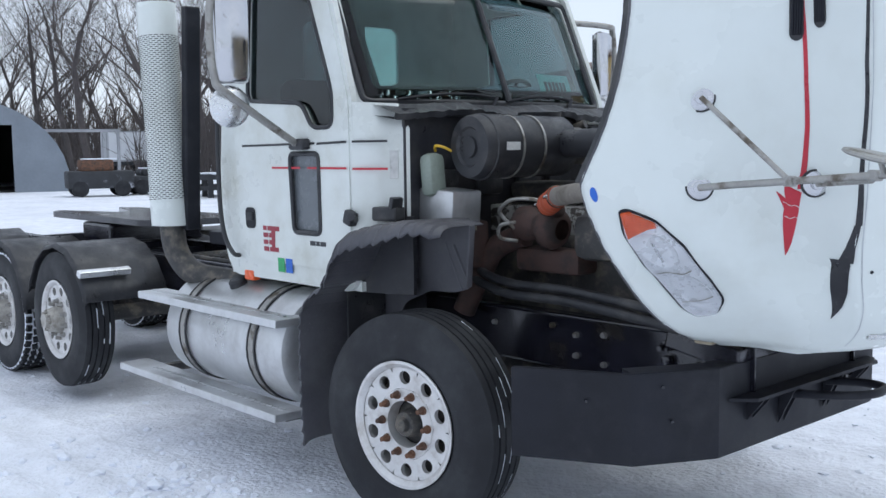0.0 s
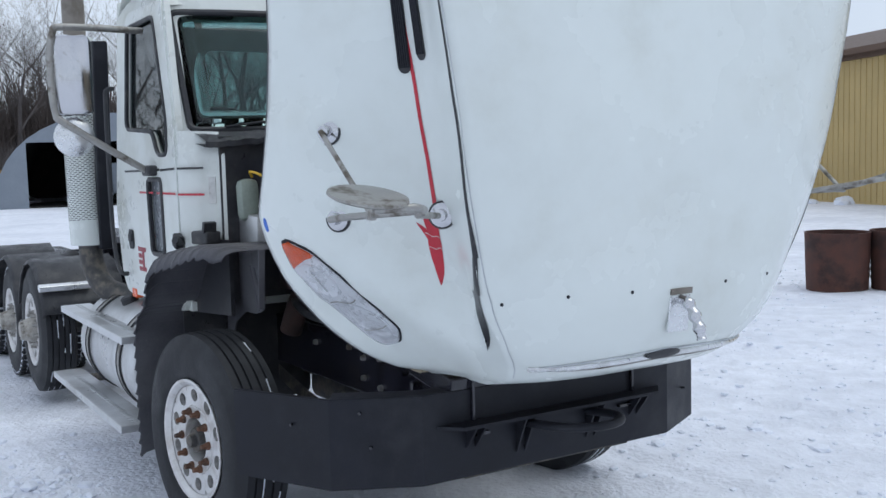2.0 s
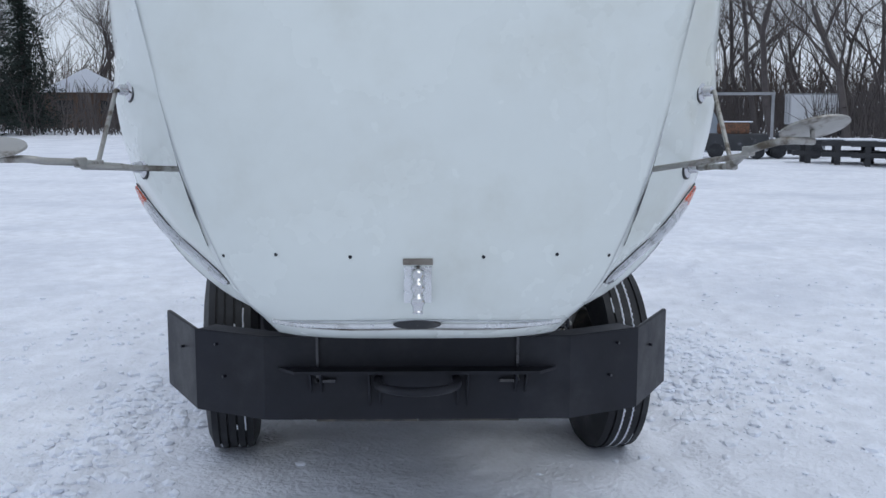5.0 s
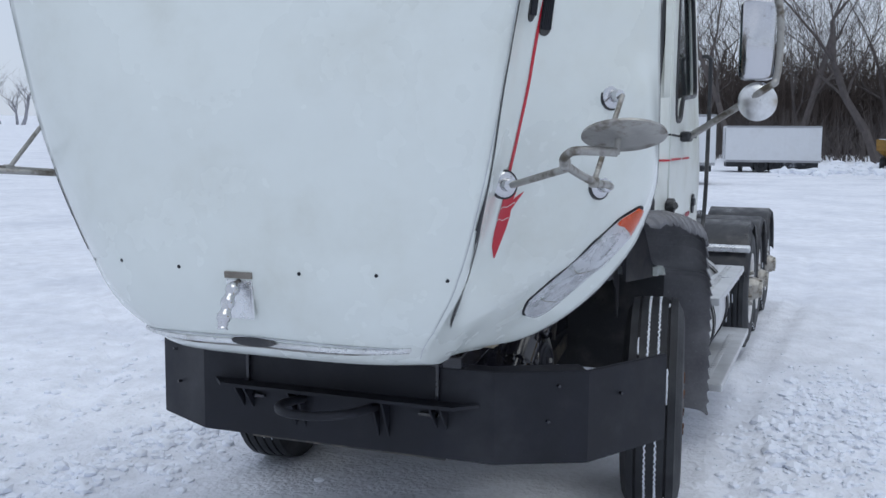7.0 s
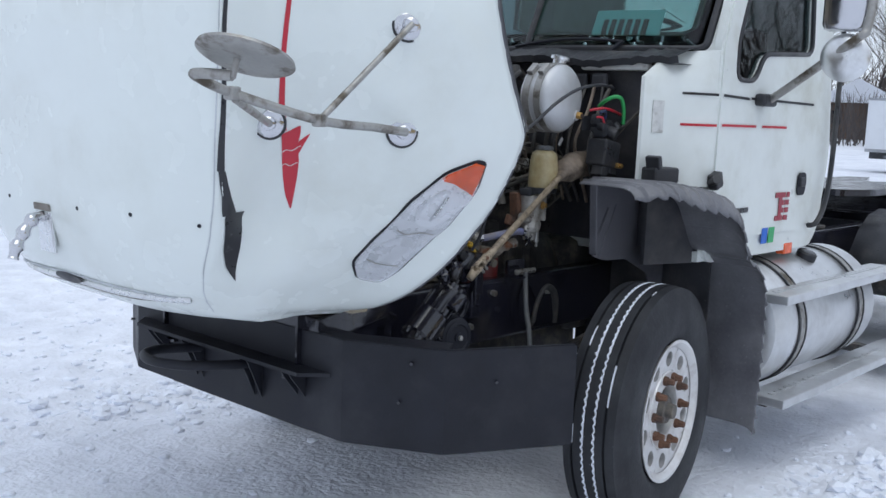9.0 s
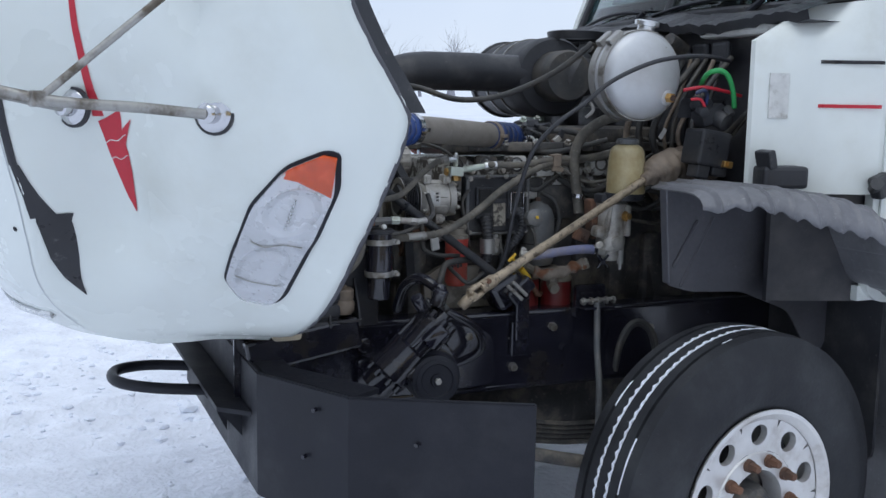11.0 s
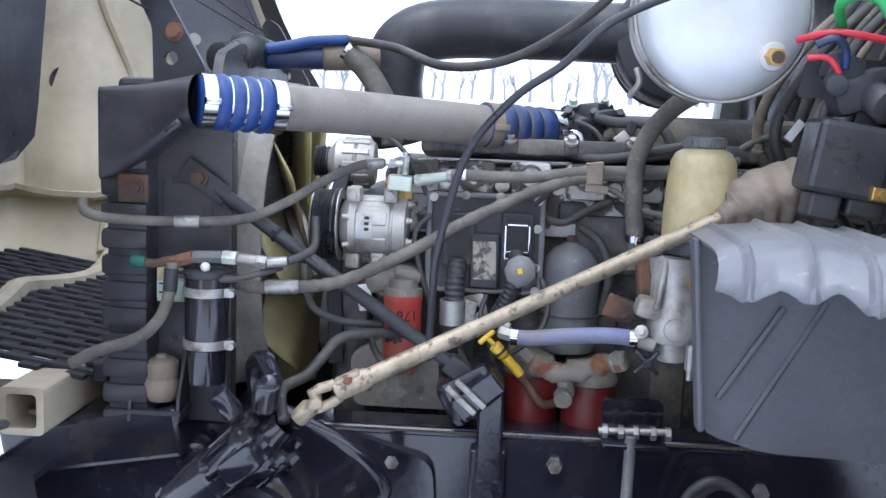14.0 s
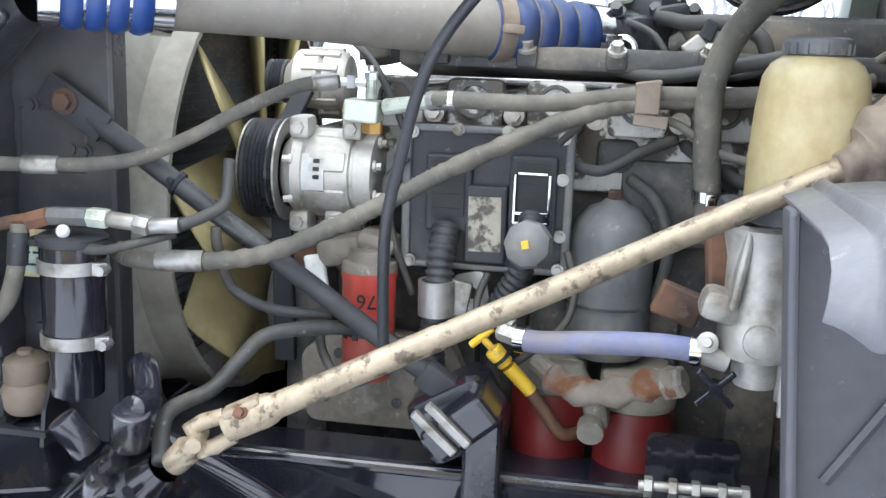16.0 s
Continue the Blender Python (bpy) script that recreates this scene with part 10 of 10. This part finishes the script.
plate(bm, [(-R1, -0.2)] + [(p[0], p[1]) for p in reversed(arch)] + [(R1, -0.2)], [[(-4.0, -0.15), (2.95, -0.15), (2.95, 3.20), (-4.0, 3.20)]], 0.1, lambda c: Vector((c.z, c.x, c.y)))
part("end_wall", bm, M_shedgrey, shed, "grey end wall")
bm = bmesh.new()
plate(bm, [(-R1, -0.2)] + [(p[0], p[1]) for p in reversed(arch)] + [(R1, -0.2)], (), 0.1, lambda c: Vector((-Ls + c.z, c.x, c.y)))
part("back_wall", bm, M_shedgrey, shed)
bm = bmesh.new()
box(bm, (-2.2, 0.1, 1.35), (1.6, 1.7, 1.6), None, 0.08)
box(bm, (-1.6, 1.5, 0.95), (1.2, 1.3, 0.5), None, 0.05)
for k in range(4):
    box(bm, (-1.45, -0.5 + 0.4 * k, 1.1), (0.1, 0.08, 1.2))
part("stored_machine", bm, M_shedgrey, shed, "grey machine standing inside the shed")
for y in (-1.6, -0.4, 0.8):
    bm = bmesh.new()
    lathe(bm, (-1.3, y, 0.42), (0.2, 1, 0), [(0, 0), (0, 0.4), (0.25, 0.4), (0.25, 0)], 18)
    part("machine_wheel", bm, M_rubber, shed, smooth=True)
bm = bmesh.new()
box(bm, (-1.0, 5.6, 2.95), (0.25, 5.0, 0.14))
box(bm, (-1.0, 8.0, 1.45), (0.14, 0.14, 2.9))
part("lean_to_beam", bm, M_greymetal, shed)

# carts, cars, stacked frames along the wood's edge
def cart(name, label, at, yaw, L, W, H, mat, cab_mat=None):
    t = thing(name, label, "vehicle", "yard vehicles", at=at)
    t.rotation_euler = (0, 0, radians(yaw))
    bm = bmesh.new()
    box(bm, (0, 0, 0.35 + H * 0.3), (L, W, H * 0.6), None, 0.08)
    part("body", bm, mat, t, smooth=True)
    bm = bmesh.new()
    box(bm, (-L * 0.05, 0, 0.35 + H * 0.78), (L * 0.5, W * 0.86, H * 0.4), None, 0.1)
    part("cabin", bm, cab_mat or M_darkglass, t, smooth=True)
    bm = bmesh.new()
    box(bm, (0, 0, 0.36 + H), (L * 0.5, W * 0.8, 0.05), None, 0.02)
    part("snow_cover", bm, M_snowlump, t)
    for x in (-L * 0.32, L * 0.32):
        for sd in (-1, 1):
            bm = bmesh.new()
            lathe(bm, (x, sd * (W / 2 - 0.18), 0.34), (0, sd, 0), [(0, 0), (0, 0.3), (0.03, 0.34), (0.18, 0.34), (0.2, 0.3), (0.2, 0.18), (0.17, 0)], 20)
            part("wheel", bm, M_rubber, t, smooth=True)


cart("utility_cart", "dark utility cart with an orange load", spot(161.0, 46, (4.6, -1)), 75, 2.7, 1.5, 1.25, M_junk, M_rust)
cart("utility_cart", "small dark flat cart in the snow", spot(158.0, 47, (4.6, -1)), 80, 2.4, 1.5, 0.8, M_junk, M_junk)
cart("parked_car", "dark red car parked in the snow", spot(151.0, 44, (5.59, -1)), 60, 3.4, 1.6, 0.95, M_junk, M_barn)
cart("parked_car", "snow-covered grey car by the woods", spot(146.3, 55, (5.57, -0.5)), 50, 4.2, 1.7, 1.3, M_junk)
wagon = thing("grain_wagon", "rusty yellow hopper wagon with snow on top", "wagon", at=spot(173.3, 66, (5.06, -2.3)))
wagon.rotation_euler = (0, 0, radians(-6))
M_wagon = material("rusty_yellow_paint", (0.30, 0.17, 0.035), 0.6, var=0.25, scale=1.5, fine=12, bump=0.1, dirt=(0.12, 0.06, 0.03), dirt_amount=0.4, dirt_scale=1.6)
bm = bmesh.new()
rings = []
for z, hx, hy in ((0.55, 0.7, 0.55), (1.15, 1.7, 1.22), (1.75, 1.75, 1.25), (1.78, 1.78, 1.28), (1.78, 1.70, 1.20), (1.6, 1.6, 1.1)):
    rings.append([bm.verts.new((sx * hx, sy * hy, z)) for sx, sy in ((-1, -1), (1, -1), (1, 1), (-1, 1))])
for a, b in zip(rings, rings[1:]):
    for i in range(4):
        bm.faces.new((a[i], a[(i + 1) % 4], b[(i + 1) % 4], b[i]))
bm.faces.new(rings[0])
hopper = part("hopper", bm, M_wagon, wagon)
for sy in (-0.8, -0.3, 0.3, 0.8):
    bm = bmesh.new()
    box(bm, (1.755, sy, 1.46), (0.05, 0.07, 0.6))
    part("hopper_rib", bm, M_wagon, hopper)
bm = bmesh.new()
box(bm, (0, 0, 1.70), (3.3, 2.3, 0.22), None, 0.10)
part("snow_cover", bm, M_snowlump, wagon)
bm = bmesh.new()
box(bm, (0, 0, 0.5), (3.2, 0.9, 0.14))
part("chassis", bm, M_junk, wagon)
for x in (-1.2, 1.2):
    for sd in (-1, 1):
        bm = bmesh.new()
        lathe(bm, (x, sd * 0.8, 0.36), (0, sd, 0), [(0, 0), (0, 0.3), (0.03, 0.36), (0.2, 0.36), (0.24, 0.3), (0.24, 0.18), (0.2, 0)], 20)
        part("wheel", bm, M_rubber, wagon, smooth=True)
bm = bmesh.new()
box(bm, (0, 0, 0.45), (1.5, 1.3, 0.9), None, 0.02)
plate(bm, [(-0.8, 0.9), (0.8, 0.9), (0, 1.15)], (), 1.9, lambda c: Vector((-0.95 + c.z, c.x, c.y)))
t = thing("red_shed", "small dark red shed under the trees", "shed", at=spot(148.9, 62, (5.5, -1)))
part("shed_body", bm, M_barn, t)
for i, b in enumerate((151.8, 153.6, 155.2, 156.8)):
    t = thing("stacked_frames", "dark stacked trailer frames under snow", "scrap", "stacked frames", at=spot(b, 41 + i, (5.57, -0.51)))
    t.rotation_euler = (0, 0, radians(62 + 6 * i))
    bm = bmesh.new()
    for k in range(2):
        for sd in (-1, 1):
            box(bm, (0, sd * 0.6, 0.4 + 0.42 * k), (3.6, 0.14, 0.18))
        for j in range(4):
            box(bm, (-1.6 + 1.05 * j, 0, 0.4 + 0.42 * k), (0.12, 1.3, 0.16))
        for j in (-1.2, 1.2):
            for sd in (-1, 1):
                box(bm, (j, sd * 0.55, 0.2 + 0.42 * k), (0.2, 0.2, 0.42))
    part("steel_frame", bm, M_junk, t)
    bm = bmesh.new()
    box(bm, (0.3, 0, 0.95), (2.4, 1.1, 0.07), None, 0.03)
    part("snow_cover", bm, M_snowlump, t)
house = thing("house", "brown house with a white roof behind spruces", "house", at=spot(198.0, 100, (5.6, 0)))
house.rotation_euler = (0, 0, radians(18))
bm = bmesh.new()
box(bm, (0, 0, 1.6), (9, 7, 3.2))
part("wall", bm, M_brown, house)
bm = bmesh.new()
plate(bm, [(-4.0, 3.1), (4.0, 3.1), (0, 5.2)], (), 9.8, lambda c: Vector((-4.9 + c.z, c.x, c.y)))
part("roof", bm, M_snowlump, house, "snowy roof")
for yy in (-1.8, 1.8):
    bm = bmesh.new()
    box(bm, (4.52, yy, 1.8), (0.06, 1.3, 1.2))
    part("window", bm, M_darkglass, house)
